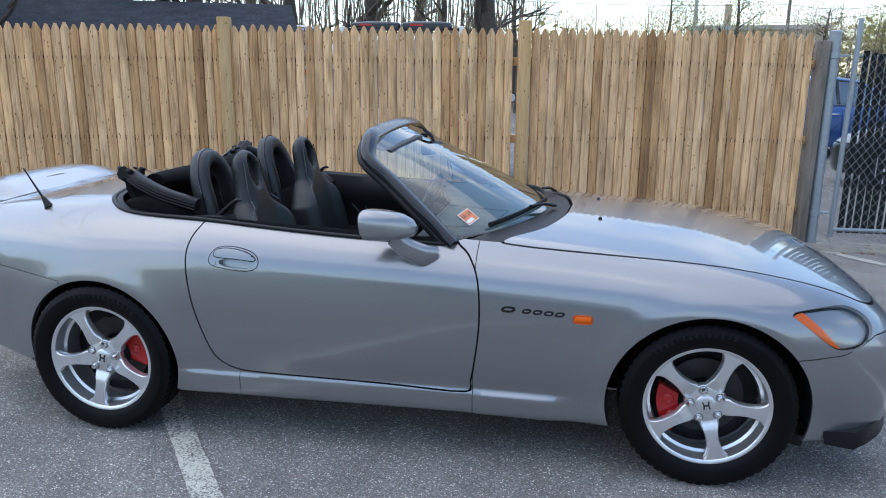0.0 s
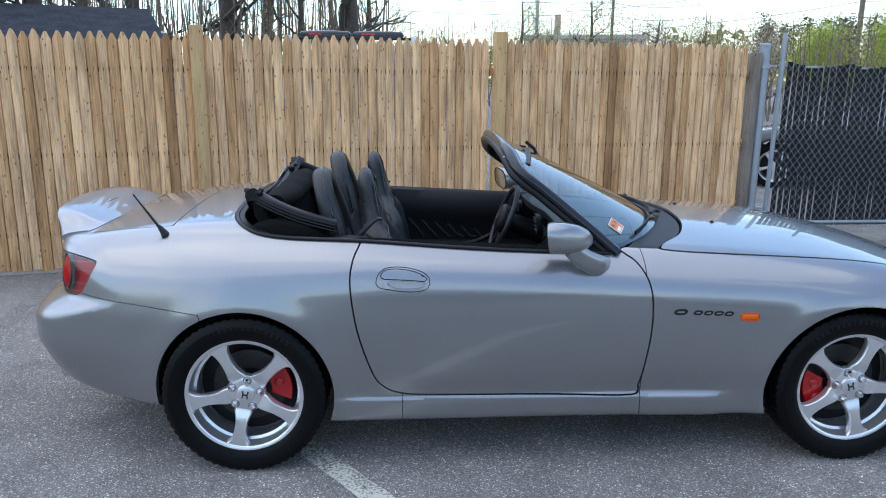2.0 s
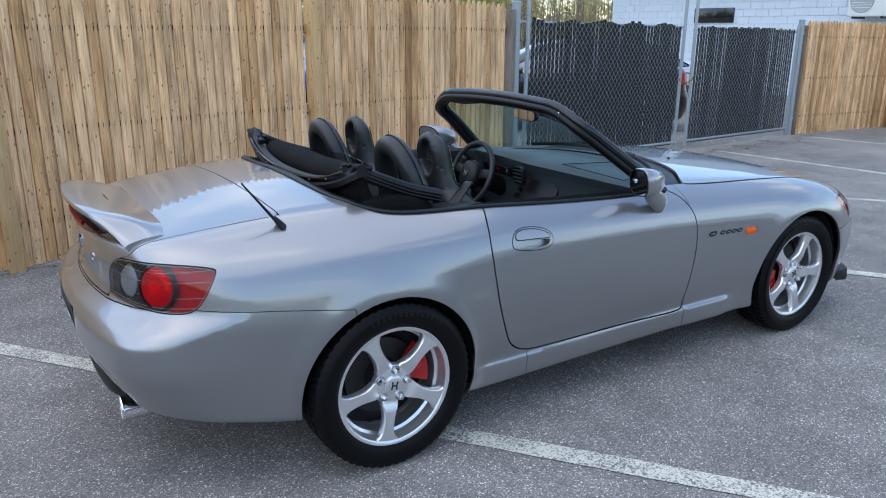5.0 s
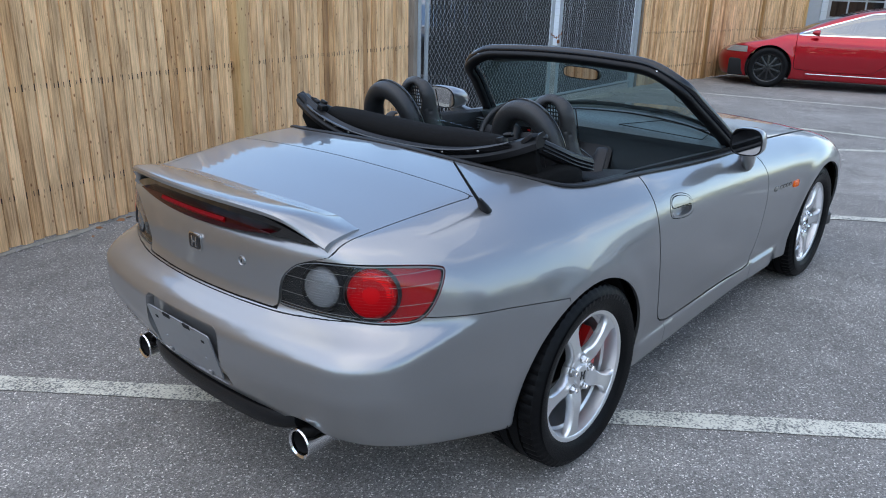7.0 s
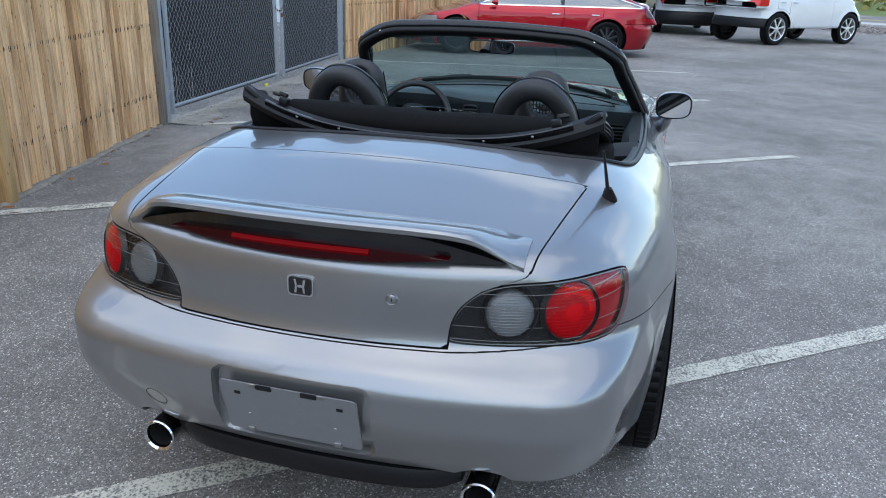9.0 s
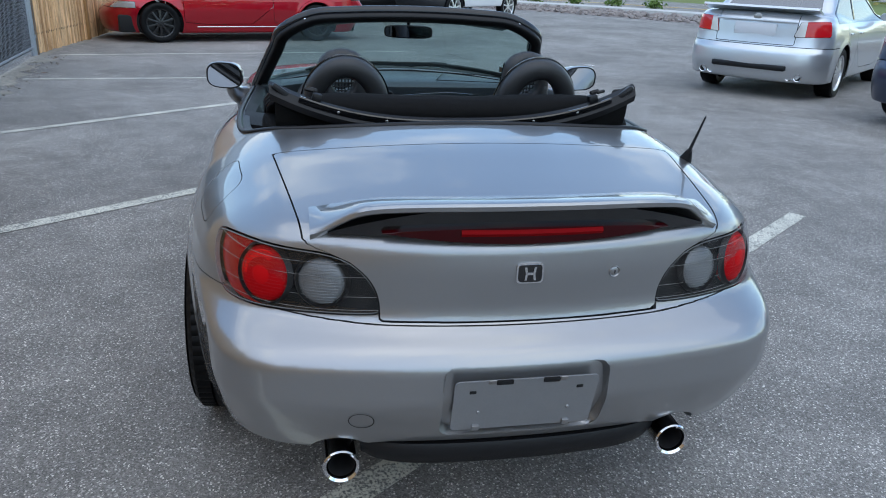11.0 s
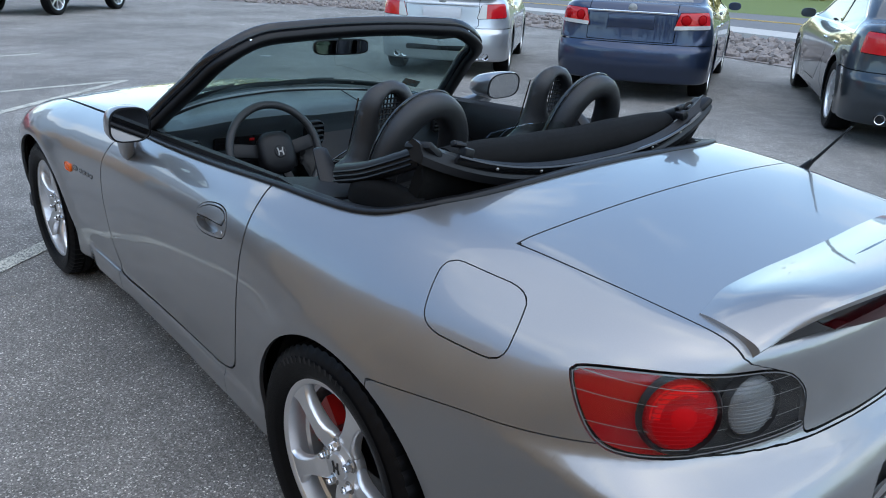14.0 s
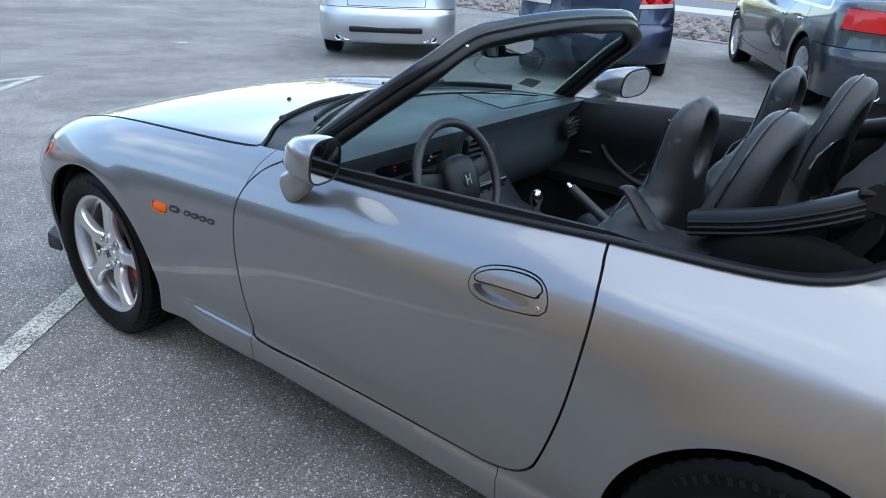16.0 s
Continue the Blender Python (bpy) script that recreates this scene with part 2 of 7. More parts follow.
def tube(path, r, n=8, up=(0, 0, 1), smooth_n=0):
    P = curve_pts(path, smooth_n) if smooth_n else np.asarray(path, float)
    return sweep(P, round_section(r, n=n), up)


def rounded(poly, times=2):
    """Cuts the corners of a closed outline."""
    P = np.array(poly, float)
    for _ in range(times):
        Q = np.roll(P, -1, 0)
        P = np.stack([0.75 * P + 0.25 * Q, 0.25 * P + 0.75 * Q], 1).reshape(-1, P.shape[1])
    return P


def rrect(w, h, r, n=5):
    """A rounded rectangle."""
    res = []
    for cx, cy, a0 in ((w / 2 - r, h / 2 - r, 0), (-w / 2 + r, h / 2 - r, 90), (-w / 2 + r, -h / 2 + r, 180), (w / 2 - r, -h / 2 + r, 270)):
        res += [(cx + r * math.cos(radians(a)), cy + r * math.sin(radians(a))) for a in np.linspace(a0, a0 + 90, n)]
    return np.array(res)


def prism(poly, h, z0=0.0):
    """A flat outline (x, y) given a thickness along z."""
    P = np.array(poly, float); m = len(P)
    a = np.c_[P, np.full(m, z0)]; b = np.c_[P, np.full(m, z0 + h)]
    V, F = loft([a, b])
    x, y = P[:, 0], P[:, 1]
    if np.sum(x * np.roll(y, -1) - y * np.roll(x, -1)) < 0:
        F = [f[::-1] for f in F]
    return V, F


# ---- surfaces from functions ----
def spl(pts):
    """A smooth monotone line through (x, y) pairs, as a function."""
    xs, ys = np.array(pts, float).T
    h = np.diff(xs); d = np.diff(ys) / h; m = np.zeros_like(ys)
    w1, w2 = 2 * h[1:] + h[:-1], h[1:] + 2 * h[:-1]
    ok = d[:-1] * d[1:] > 0
    m[1:-1][ok] = ((w1 + w2)[ok]) / (w1[ok] / d[:-1][ok] + w2[ok] / d[1:][ok])
    m[0], m[-1] = d[0], d[-1]

    def g(x):
        x = np.clip(x, xs[0], xs[-1]); i = np.clip(np.searchsorted(xs, x) - 1, 0, len(h) - 1)
        t = (x - xs[i]) / h[i]
        return (ys[i] * (1 + 2 * t) * (1 - t) ** 2 + h[i] * m[i] * t * (1 - t) ** 2 + ys[i + 1] * t * t * (3 - 2 * t) + h[i] * m[i + 1] * t * t * (t - 1))
    return g


def smax(a, b, k):
    h = np.maximum(k - np.abs(a - b), 0) / k
    return np.maximum(a, b) + h * h * k * 0.25


def smin(a, b, k):
    return -smax(-a, -b, k)


def sstep(a, b, x):
    t = np.clip((x - a) / (b - a), 0, 1)
    return t * t * (3 - 2 * t)


def gradient(f, P, e=1.5e-3):
    G = np.empty_like(P)
    for k in range(3):
        d = np.zeros(3); d[k] = e
        G[:, k] = (f(*(P + d).T) - f(*(P - d).T)) / (2 * e)
    return G


def skin(f, lo, hi, h):
    """The surface f = 0 inside a box, as triangles about h wide."""
    ax = [np.arange(a, b + h, h) for a, b in zip(lo, hi)]
    X, Y, Z = np.meshgrid(*ax, indexing="ij")
    D = f(X.ravel(), Y.ravel(), Z.ravel()).reshape(X.shape); S = D < 0
    nx, ny, nz = (k - 1 for k in S.shape)
    c = sum(S[i:nx + i, j:ny + j, k:nz + k].astype(np.int8) for i in (0, 1) for j in (0, 1) for k in (0, 1))
    idx = np.full(c.shape, -1); mixed = (c > 0) & (c < 8)
    idx[mixed] = np.arange(mixed.sum())
    ci = np.argwhere(mixed)
    P = np.stack([ax[k][ci[:, k]] + h / 2 for k in range(3)], 1)
    for _ in range(5):
        G = gradient(f, P); v = f(*P.T)
        step = G * (v / np.maximum((G * G).sum(1), 0.05))[:, None]
        L = np.linalg.norm(step, axis=1, keepdims=True)
        P = P - step * np.minimum(1, h * 0.7 / np.maximum(L, 1e-9))
    T = []
    for axis in range(3):
        a, b = [s for s in range(3) if s != axis]
        sl0 = [slice(None)] * 3; sl1 = [slice(None)] * 3
        sl0[axis], sl1[axis] = slice(0, -1), slice(1, None)
        e = S[tuple(sl0)] != S[tuple(sl1)]
        q = np.argwhere(e)
        q = q[(q[:, a] > 0) & (q[:, b] > 0) & (q[:, a] < idx.shape[a]) & (q[:, b] < idx.shape[b])]
        inside_first = S[tuple(sl0)][tuple(q.T)]
        ids = []
        for da, db in ((1, 1), (0, 1), (0, 0), (1, 0)):
            p = q.copy(); p[:, a] -= da; p[:, b] -= db
            ids.append(idx[tuple(p.T)])
        Q = np.stack(ids, 1)
        flip = inside_first if axis != 1 else ~inside_first
        Q[~flip] = Q[~flip][:, ::-1]
        T.append(Q[:, [0, 1, 2]]); T.append(Q[:, [0, 2, 3]])
    return P, np.vstack(T)


def clip(V, F, g, level, keep_below=True):
    """The part of a triangle mesh on one side of g = level."""
    d = (g - level) if keep_below else (level - g)
    inn = d < 0; cnt = inn[F].sum(1)
    out = [F[cnt == 3]]; extra, made, n = [], {}, len(V); tris = []

    def mid(a, b):
        key = (a, b) if a < b else (b, a)
        if key not in made:
            t = d[a] / (d[a] - d[b])
            made[key] = n + len(extra); extra.append(V[a] + (V[b] - V[a]) * t)
        return made[key]
    for f in F[(cnt == 1) | (cnt == 2)]:
        k = inn[f]
        if k.sum() == 1:
            i = int(np.argmax(k)); a, b, c = f[i], f[(i + 1) % 3], f[(i + 2) % 3]
            tris.append((a, mid(a, b), mid(a, c)))
        else:
            i = int(np.argmin(k)); a, b, c = f[i], f[(i + 1) % 3], f[(i + 2) % 3]
            p, q = mid(a, b), mid(a, c)
            tris += [(p, b, c), (p, c, q)]
    if tris:
        out.append(np.array(tris))
    F2 = np.vstack(out) if out else F[:0]
    V2 = np.vstack([V, np.array(extra)]) if extra else V
    used = np.unique(F2); back = np.full(len(V2), -1); back[used] = np.arange(len(used))
    return V2[used], back[F2]


def cut(M, g, gap=0.002):
    """Splits a mesh along g = 0 into the inner part and the rest, a gap apart."""
    val = g(*M[0].T)
    return clip(*M, val, -gap), clip(*M, val, gap, False)


def inside(poly, a, b):
    """Signed distance of points (a, b) to a closed outline, negative inside."""
    P = np.asarray(poly, float); best = np.full(a.shape, 1e9); odd = np.zeros(a.shape, bool)
    for p, q in zip(P, np.roll(P, -1, 0)):
        ex, ey = q - p; wx, wy = a - p[0], b - p[1]
        t = np.clip((wx * ex + wy * ey) / (ex * ex + ey * ey + 1e-12), 0, 1)
        best = np.minimum(best, (wx - ex * t) ** 2 + (wy - ey * t) ** 2)
        c = ((p[1] <= b) & (q[1] > b)) | ((q[1] <= b) & (p[1] > b))
        if abs(ey) > 1e-12:
            odd ^= c & (wx < ex * wy / ey)
    return np.where(odd, -1, 1) * np.sqrt(best)


def panel(name, M, f, mat, parent, label="", depth=0.012, lift=0.0, rim=True):
    """A shaped sheet with folded edges, from a triangle mesh on the surface f = 0."""
    V, F = M
    if not len(F):
        return None
    N = gradient(f, V); N /= np.linalg.norm(N, axis=1)[:, None] + 1e-12
    V = V + N * lift
    Vs, Ns, Fs = [V], [N], [F]
    if rim:
        E = np.vstack([F[:, [0, 1]], F[:, [1, 2]], F[:, [2, 0]]])
        key = np.sort(E, 1); _, first, count = np.unique(key, axis=0, return_index=True, return_counts=True)
        B = E[first[count == 1]]
        n = len(V); k = len(B)
        a, b = V[B[:, 0]], V[B[:, 1]]; c, d = b - N[B[:, 1]] * depth, a - N[B[:, 0]] * depth
        face = np.cross(b - a, -(N[B[:, 0]] + N[B[:, 1]])); face /= np.linalg.norm(face, axis=1)[:, None] + 1e-12
        face = -face
        Vs += [a, b, c, d]; Ns += [face] * 4
        i = np.arange(k)
        Fs += [np.stack([n + i, n + 3 * k + i, n + 2 * k + i], 1), np.stack([n + i, n + 2 * k + i, n + k + i], 1)]
    return mesh_ob(name, np.vstack(Vs), np.vstack(Fs), mat, parent, label, 180, np.vstack(Ns))


# ---- the sports car: rear axle at x = 0, nose towards +x ----
WM = spl([(-1.0, .69), (-.7, .745), (-.4, .812), (-.2, .847), (0, .864), (.3, .862), (.65, .853), (1.1, .839), (1.565, .832), (1.95, .838), (2.2, .852), (2.4, .858), (2.7, .845), (3.0, .80), (3.25, .72)])
SQ = spl([(.1, .05), (.19, .040), (.25, .034), (.30, .030), (.40, .013), (.5, .004), (.6, 0), (.7, .005), (.8, .026), (.9, .075), (1.0, .14), (1.1, .22)])
ZS = spl([(-1.0, .80), (-.9, .828), (-.8, .852), (-.5, .897), (-.27, .924), (0, .936), (.45, .918), (.85, .895), (1.25, .875), (1.45, .864), (1.66, .852), (2.1, .826), (2.42, .802), (2.65, .766), (2.89, .706), (3.02, .655), (3.15, .58), (3.3, .44)])
CR = spl([(-1.0, .02), (-.5, .03), (-.2, .035), (.4, .02), (1.3, .03), (1.75, .052), (2.1, .048), (2.5, .042), (2.9, .035), (3.2, .02)])
SR = spl([(.1, .06), (.25, .030), (.40, .010), (.5, .003), (.6, .002), (.7, .015), (.8, .052), (.9, .125), (1.0, .21), (1.1, .32)])
TUCK = spl([(.1, .11), (.25, .060), (.32, .034), (.40, .014), (.5, .001), (.6, 0)])
XR = spl([(.1, -.73), (.25, -.81), (.32, -.860), (.40, -.908), (.5, -.945), (.565, -.945), (.61, -.926), (.645, -.886), (.665, -.867), (.70, -.860), (.78, -.864), (.84, -.858), (.92, -.83), (1.1, -.74)])
XF = spl([(.1, 3.13), (.2, 3.15), (.3, 3.18), (.45, 3.20), (.54, 3.19), (.62, 3.15), (.75, 3.05), (1.0, 2.8)])
BT = spl([(-1.0, .325), (-.75, .30), (-.6, .275), (-.36, .25), (.35, .19), (2.0, .19), (2.77, .2), (3.3, .19)])
KS = spl([(-1.0, .07), (-.5, .13), (0, .15), (2.4, .17), (3.3, .12)])


def body_f(x, y, z):
    ay = np.abs(y)
    haunch = sstep(-.05, .55, x)
    w = WM(x) - SQ(z) * haunch - SR(z) * (1 - haunch) - TUCK(z) * sstep(.36, .80, -x)
    rr, rf = np.hypot(x, z - .31), np.hypot(x - 2.395, z - .31)
    w = w + .007 * np.exp(-((rr - .36) / .05) ** 2) + .008 * np.exp(-((rf - .37) / .05) ** 2)
    w = w + (.011 + .006 * sstep(1.5, 1.6, x)) * (sstep(.30, .42, x) - sstep(1.80, 1.95, x)) * (1 - sstep(.276, .300, z))
    side = ay - w
    up = sstep(.58, .68, z)
    rear = XR(z) + (.18 + .10 * up) * ay ** 2 + (.14 + .26 * up) * ay ** 6 - x
    front = x - (XF(z) - .20 * ay ** 2 - .45 * ay ** 6)
    top = z - (ZS(x) + CR(x) * (1 - (ay / .7) ** 2))
    f = smax(smax(side, rear, .14), front, .16)
    f = smax(f, top, KS(x) * (1 - .58 * sstep(.42, .72, -x) * (1 - .75 * sstep(.50, .66, ay))))
    return smax(f, BT(x) - z, .03)


def both_sides(pts):
    P = np.array(pts, float)
    return np.vstack([P, (P * (1, -1))[::-1]])


OPENING = both_sides(curve_pts([(-.085, .0), (-.085, .30), (-.068, .50), (-.01, .625), (.12, .688), (.45, .715), (.9, .722), (1.3, .715), (1.46, .695), (1.56, .57), (1.68, .35), (1.745, 0)], 5))
HOOD = both_sides(curve_pts([(1.875, 0), (1.85, .25), (1.77, .48), (1.64, .645), (1.68, .685), (2.1, .69), (2.5, .682), (2.82, .655), (2.95, .61), (3.02, .47), (3.065, .2), (3.075, 0)], 4))
COWL = both_sides([(1.38, .675), (1.60, .675), (1.66, .67), (1.95, .55), (1.95, 0)])
DOOR = curve_pts([(.47, 1.1), (.455, .92), (.422, .84), (.412, .75), (.436, .58), (.485, .42), (.525, .35), (.60, .312), (.75, .302), (1.2, .294), (1.515, .288), (1.535, .33), (1.552, .42), (1.568, .58), (1.558, .73), (1.515, .815), (1.44, .875), (1.30, 1.1)], 4)
HANDLE = rounded([(.505, .765), (.525, .805), (.57, .816), (.64, .810), (.70, .790), (.715, .755), (.695, .728), (.63, .724), (.56, .733), (.515, .742)], 2)
POCKET = rounded([(.548, .768), (.60, .767), (.66, .763), (.704, .757), (.694, .740), (.64, .733), (.575, .738), (.552, .748)], 2)
LIFT_FLAP = rounded([(.522, .775), (.532, .802), (.575, .809), (.64, .802), (.692, .782), (.707, .760), (.66, .7655), (.60, .7695), (.55, .771)], 2)
LAMP_REAR = rounded([(-.350, .684), (-.346, .718), (-.322, .778), (-.268, .819), (-.16, .828), (0, .826), (.100, .815), (.108, .80), (.09, .74), (.055, .685), (.0, .672), (-.15, .672), (-.33, .675)], 2)
LAMP_FRONT = rounded([(1.305, .706), (1.42, .722), (1.53, .724), (1.62, .708), (1.675, .65), (1.62, .588), (1.55, .553), (1.46, .545), (1.40, .59), (1.318, .688)], 2)
LAMP_FRONT = np.array([1.315, .625]) + (LAMP_FRONT - np.array([1.345, .628])) * np.array([.80, .78])


def rear_corner(x, y):
    return .7071 * (x + np.abs(y))


def front_corner(x, y):
    return .7071 * (x - np.abs(y))


def trunk_g(x, y, z):
    hw = np.where(x > -.80, np.interp(x, [-.80, -.27], [.507, .592]), .507)
    face = np.interp(z, [.60, .685, .715, .750, .780, .805, .820, .832, .86], [.342, .342, .344, .356, .378, .410, .446, .492, .53])
    hw = np.where(x < -.70, np.minimum(hw, face), hw)
    return np.maximum(np.maximum(np.abs(y) - hw, x + .302), .664 - z)


car = thing("sports_car", "silver-grey metallic two-seat convertible parked with its top down", "car")
M = skin(body_f, (-1.02, -.96, .12), (3.30, .96, 1.06), .0165)
SHELL = (M[0].copy(), M[1].copy())


def arch_g(x, y, z):
    g = np.minimum(np.hypot(x, z - .31) - .343, np.hypot(x - 2.395, (z - .31) * 1.02) - .357)
    return np.maximum(g, .45 - np.abs(y))


def opening_g(x, y, z):
    return np.maximum(inside(OPENING, x, y), .78 - z)


_, M = cut(M, arch_g, 0)
_, M = cut(M, opening_g, 0)
part_hood, M = cut(M, lambda x, y, z: np.maximum(inside(HOOD, x, y), .50 - z), .0055)
part_cowl, M = cut(M, lambda x, y, z: np.maximum(inside(COWL, x, y), .70 - z))
part_trunk, M = cut(M, trunk_g, .0021)
lamps = {}
for s in (1, -1):
    lamps["rear", s], M = cut(M, lambda x, y, z: np.maximum(np.maximum(inside(LAMP_REAR, rear_corner(x, y), z), x + .4), -s * y + .2))
    lamps["front", s], M = cut(M, lambda x, y, z: np.maximum(np.maximum(inside(LAMP_FRONT, front_corner(x, y), z), 2.5 - x), -s * y + .3))
    lamps["door", s], M = cut(M, lambda x, y, z: np.maximum(inside(DOOR, x, z), -s * y + .45), .0031)
    lamps["grip", s], lamps["door", s] = cut(lamps["door", s], lambda x, y, z: inside(HANDLE, x, z), .0015)
    lamps["pocket", s], lamps["grip", s] = cut(lamps["grip", s], lambda x, y, z: inside(POCKET, x, z), .0)
    lamps["flap", s], lamps["grip", s] = cut(lamps["grip", s], lambda x, y, z: inside(LIFT_FLAP, x, z), .0016)
FLAP = rounded([(-.205, .160), (-.305, .163), (-.415, .170), (-.443, .095), (-.448, .022), (-.36, .012), (-.257, .006), (-.232, .07)], 2)
part_flap, M = cut(M, lambda x, y, z: np.maximum(inside(FLAP, x, .7071 * (z - y) + .012), .5 - y), .0014)


def rear_bumper_g(x, y, z):
    seam = np.interp(x, [-.9, -.84, -.66, -.40, -.15], [.657, .657, .690, .668, .640])
    return np.maximum(z - seam, x + .15)


def front_bumper_g(x, y, z):
    seam = np.interp(x, [2.6, 2.83, 2.95, 3.1, 3.2], [.515, .545, .60, .60, .60])
    return np.maximum(z - seam, 2.6 - x)


part_rear_bumper, M = cut(M, rear_bumper_g, .0013)
part_front_bumper, M = cut(M, front_bumper_g, .0018)
part_fenders, M = cut(M, lambda x, y, z: 1.545 - x, .0015)
part_sills, M = cut(M, lambda x, y, z: np.maximum(np.maximum(.605 - x, z - .36), .3 - np.abs(y)), .0012)

panel("bonnet", part_hood, body_f, PAINT, car, "silver-grey metallic bonnet")
panel("cowl", part_cowl, body_f, PLASTIC, car, "black plastic cowl below the windscreen", lift=-.012)
trunk = panel("boot_lid", part_trunk, body_f, PAINT, car, "silver-grey metallic boot lid")
doors, POCKETS = {}, []
for s in (1, -1):
    doors[s] = panel("door", lamps["door", s], body_f, PAINT, car, "silver-grey metallic door", depth=.02)
    grip = panel("door_handle", lamps["grip", s], body_f, PAINT, doors[s], "silver-grey flush door handle", lift=.001)
    panel("handle_flap", lamps["flap", s], body_f, PAINT, grip, "hinged silver-grey flap", lift=.003, depth=.020)
    panel("handle_pocket", lamps["pocket", s], body_f, PAINT, doors[s], lift=-.024, rim=False)
    POCKETS.append((s, doors[s]))
    half = clip(*part_fenders, -s * part_fenders[0][:, 1], 0)
    panel("front_wing", half, body_f, PAINT, car, "silver-grey metallic front wing")
    half = clip(*part_sills, -s * part_sills[0][:, 1], 0)
    panel("sill", half, body_f, PAINT, car, "silver-grey metallic sill panel")
panel("fuel_flap", part_flap, body_f, PAINT, car, "silver-grey metallic fuel filler flap")
PLATE_MID = np.array((.006, .482))
PLATE = rrect(.400, .208, .028) + (.006, .482)
EXHAUSTS = (-.435, .435)


def valance_g(x, y, z):
    top = .352 - .02 * sstep(.30, .46, np.abs(y))
    g = np.maximum(z - top, np.abs(y) - .50)
    for e in EXHAUSTS:
        g = np.minimum(g, np.hypot((y - e) * .86, z - .300) - .066)
    return np.maximum(g, x + .6)


part_recess, part_rear_bumper = cut(part_rear_bumper, lambda x, y, z: np.maximum(inside(PLATE, y, z), x + .6), 0)
part_valance, part_rear_bumper = cut(part_rear_bumper, valance_g, 0)
bumper = panel("rear_bumper", part_rear_bumper, body_f, PAINT, car, "silver-grey metallic rear bumper", depth=.024)
panel("front_bumper", part_front_bumper, body_f, PAINT, car, "silver-grey metallic front bumper")
panel("rear_body", M, body_f, PAINT, car, "silver-grey metallic rear wings and deck")


_, S2 = cut(SHELL, lambda x, y, z: np.maximum(np.minimum(np.hypot(x, z - .31) - .36, np.hypot(x - 2.395, z - .31) - .37), .5 - np.abs(y)), 0)
_, S2 = cut(S2, lambda x, y, z: np.maximum(inside(OPENING, x, y) - .012, .75 - z), 0)
panel("inner_shell", S2, body_f, GAP, car, "black inner body", lift=-.03, rim=False)


def lamp_cover(M, name, parent, depth, cover, back, label):
    """A clear cover in the skin over a dark bowl behind it."""
    lamp = panel(name, M, body_f, back, parent, label, lift=-depth, rim=False)
    panel("lamp_cover", M, body_f, cover, lamp, "clear lamp cover", rim=False, lift=-.001)
    return lamp


def on_body(x0, y, z, way=(-1, 0, 0)):
    """The place and normal where a line from a point meets the body."""
    p, w = np.array((x0, y, z), float), np.array(way, float); w /= np.linalg.norm(w)
    t = np.linspace(0, 1.5, 1500)
    v = body_f(*(p[:, None] + w[:, None] * t))
    i = int(np.argmax(v < 0)) if (v < 0).any() else 0
    q = p + w * t[i]
    n = gradient(body_f, q[None])[0]
    return q, n / np.linalg.norm(n)


def facing(q, n, up=(0, 0, 1), lift=0.0):
    """A pose at q whose z axis is n and whose y axis is as near to up as can be."""
    n = Vector(n).normalized(); x = Vector(up).cross(n).normalized(); y = n.cross(x)
    m = Matrix((x, y, n)).transposed().to_4x4()
    m.translation = Vector(q) + n * lift
    return m


def dome(r, h, n=28, rings=6, ribs=0.0):
    P = [(r * math.sin(a), h * math.cos(a)) for a in np.linspace(0, math.pi / 2, rings)]
    V, F = lathe(P, n)
    V = V[:, [0, 2, 1]]
    return V, [f[::-1] for f in F]


for s, door in POCKETS:   # sloping walls of the handle pocket
    mid_p = POCKET.mean(0); ring_a, ring_b = [], []
    for p in POCKET:
        q, n = on_body(p[0], s * 1.1, p[1], (0, -s, 0)); ring_a.append(q + n * .0012)
        p2 = mid_p + (p - mid_p) * .92
        q, n = on_body(p2[0], s * 1.1, p2[1], (0, -s, 0)); ring_b.append(q - n * .0245)
    k = len(ring_a)
    mesh_ob("pocket_wall", ring_a + ring_b, [[i, (i + 1) % k, k + (i + 1) % k, k + i][::s] for i in range(k)], PAINT, door, smooth=60)


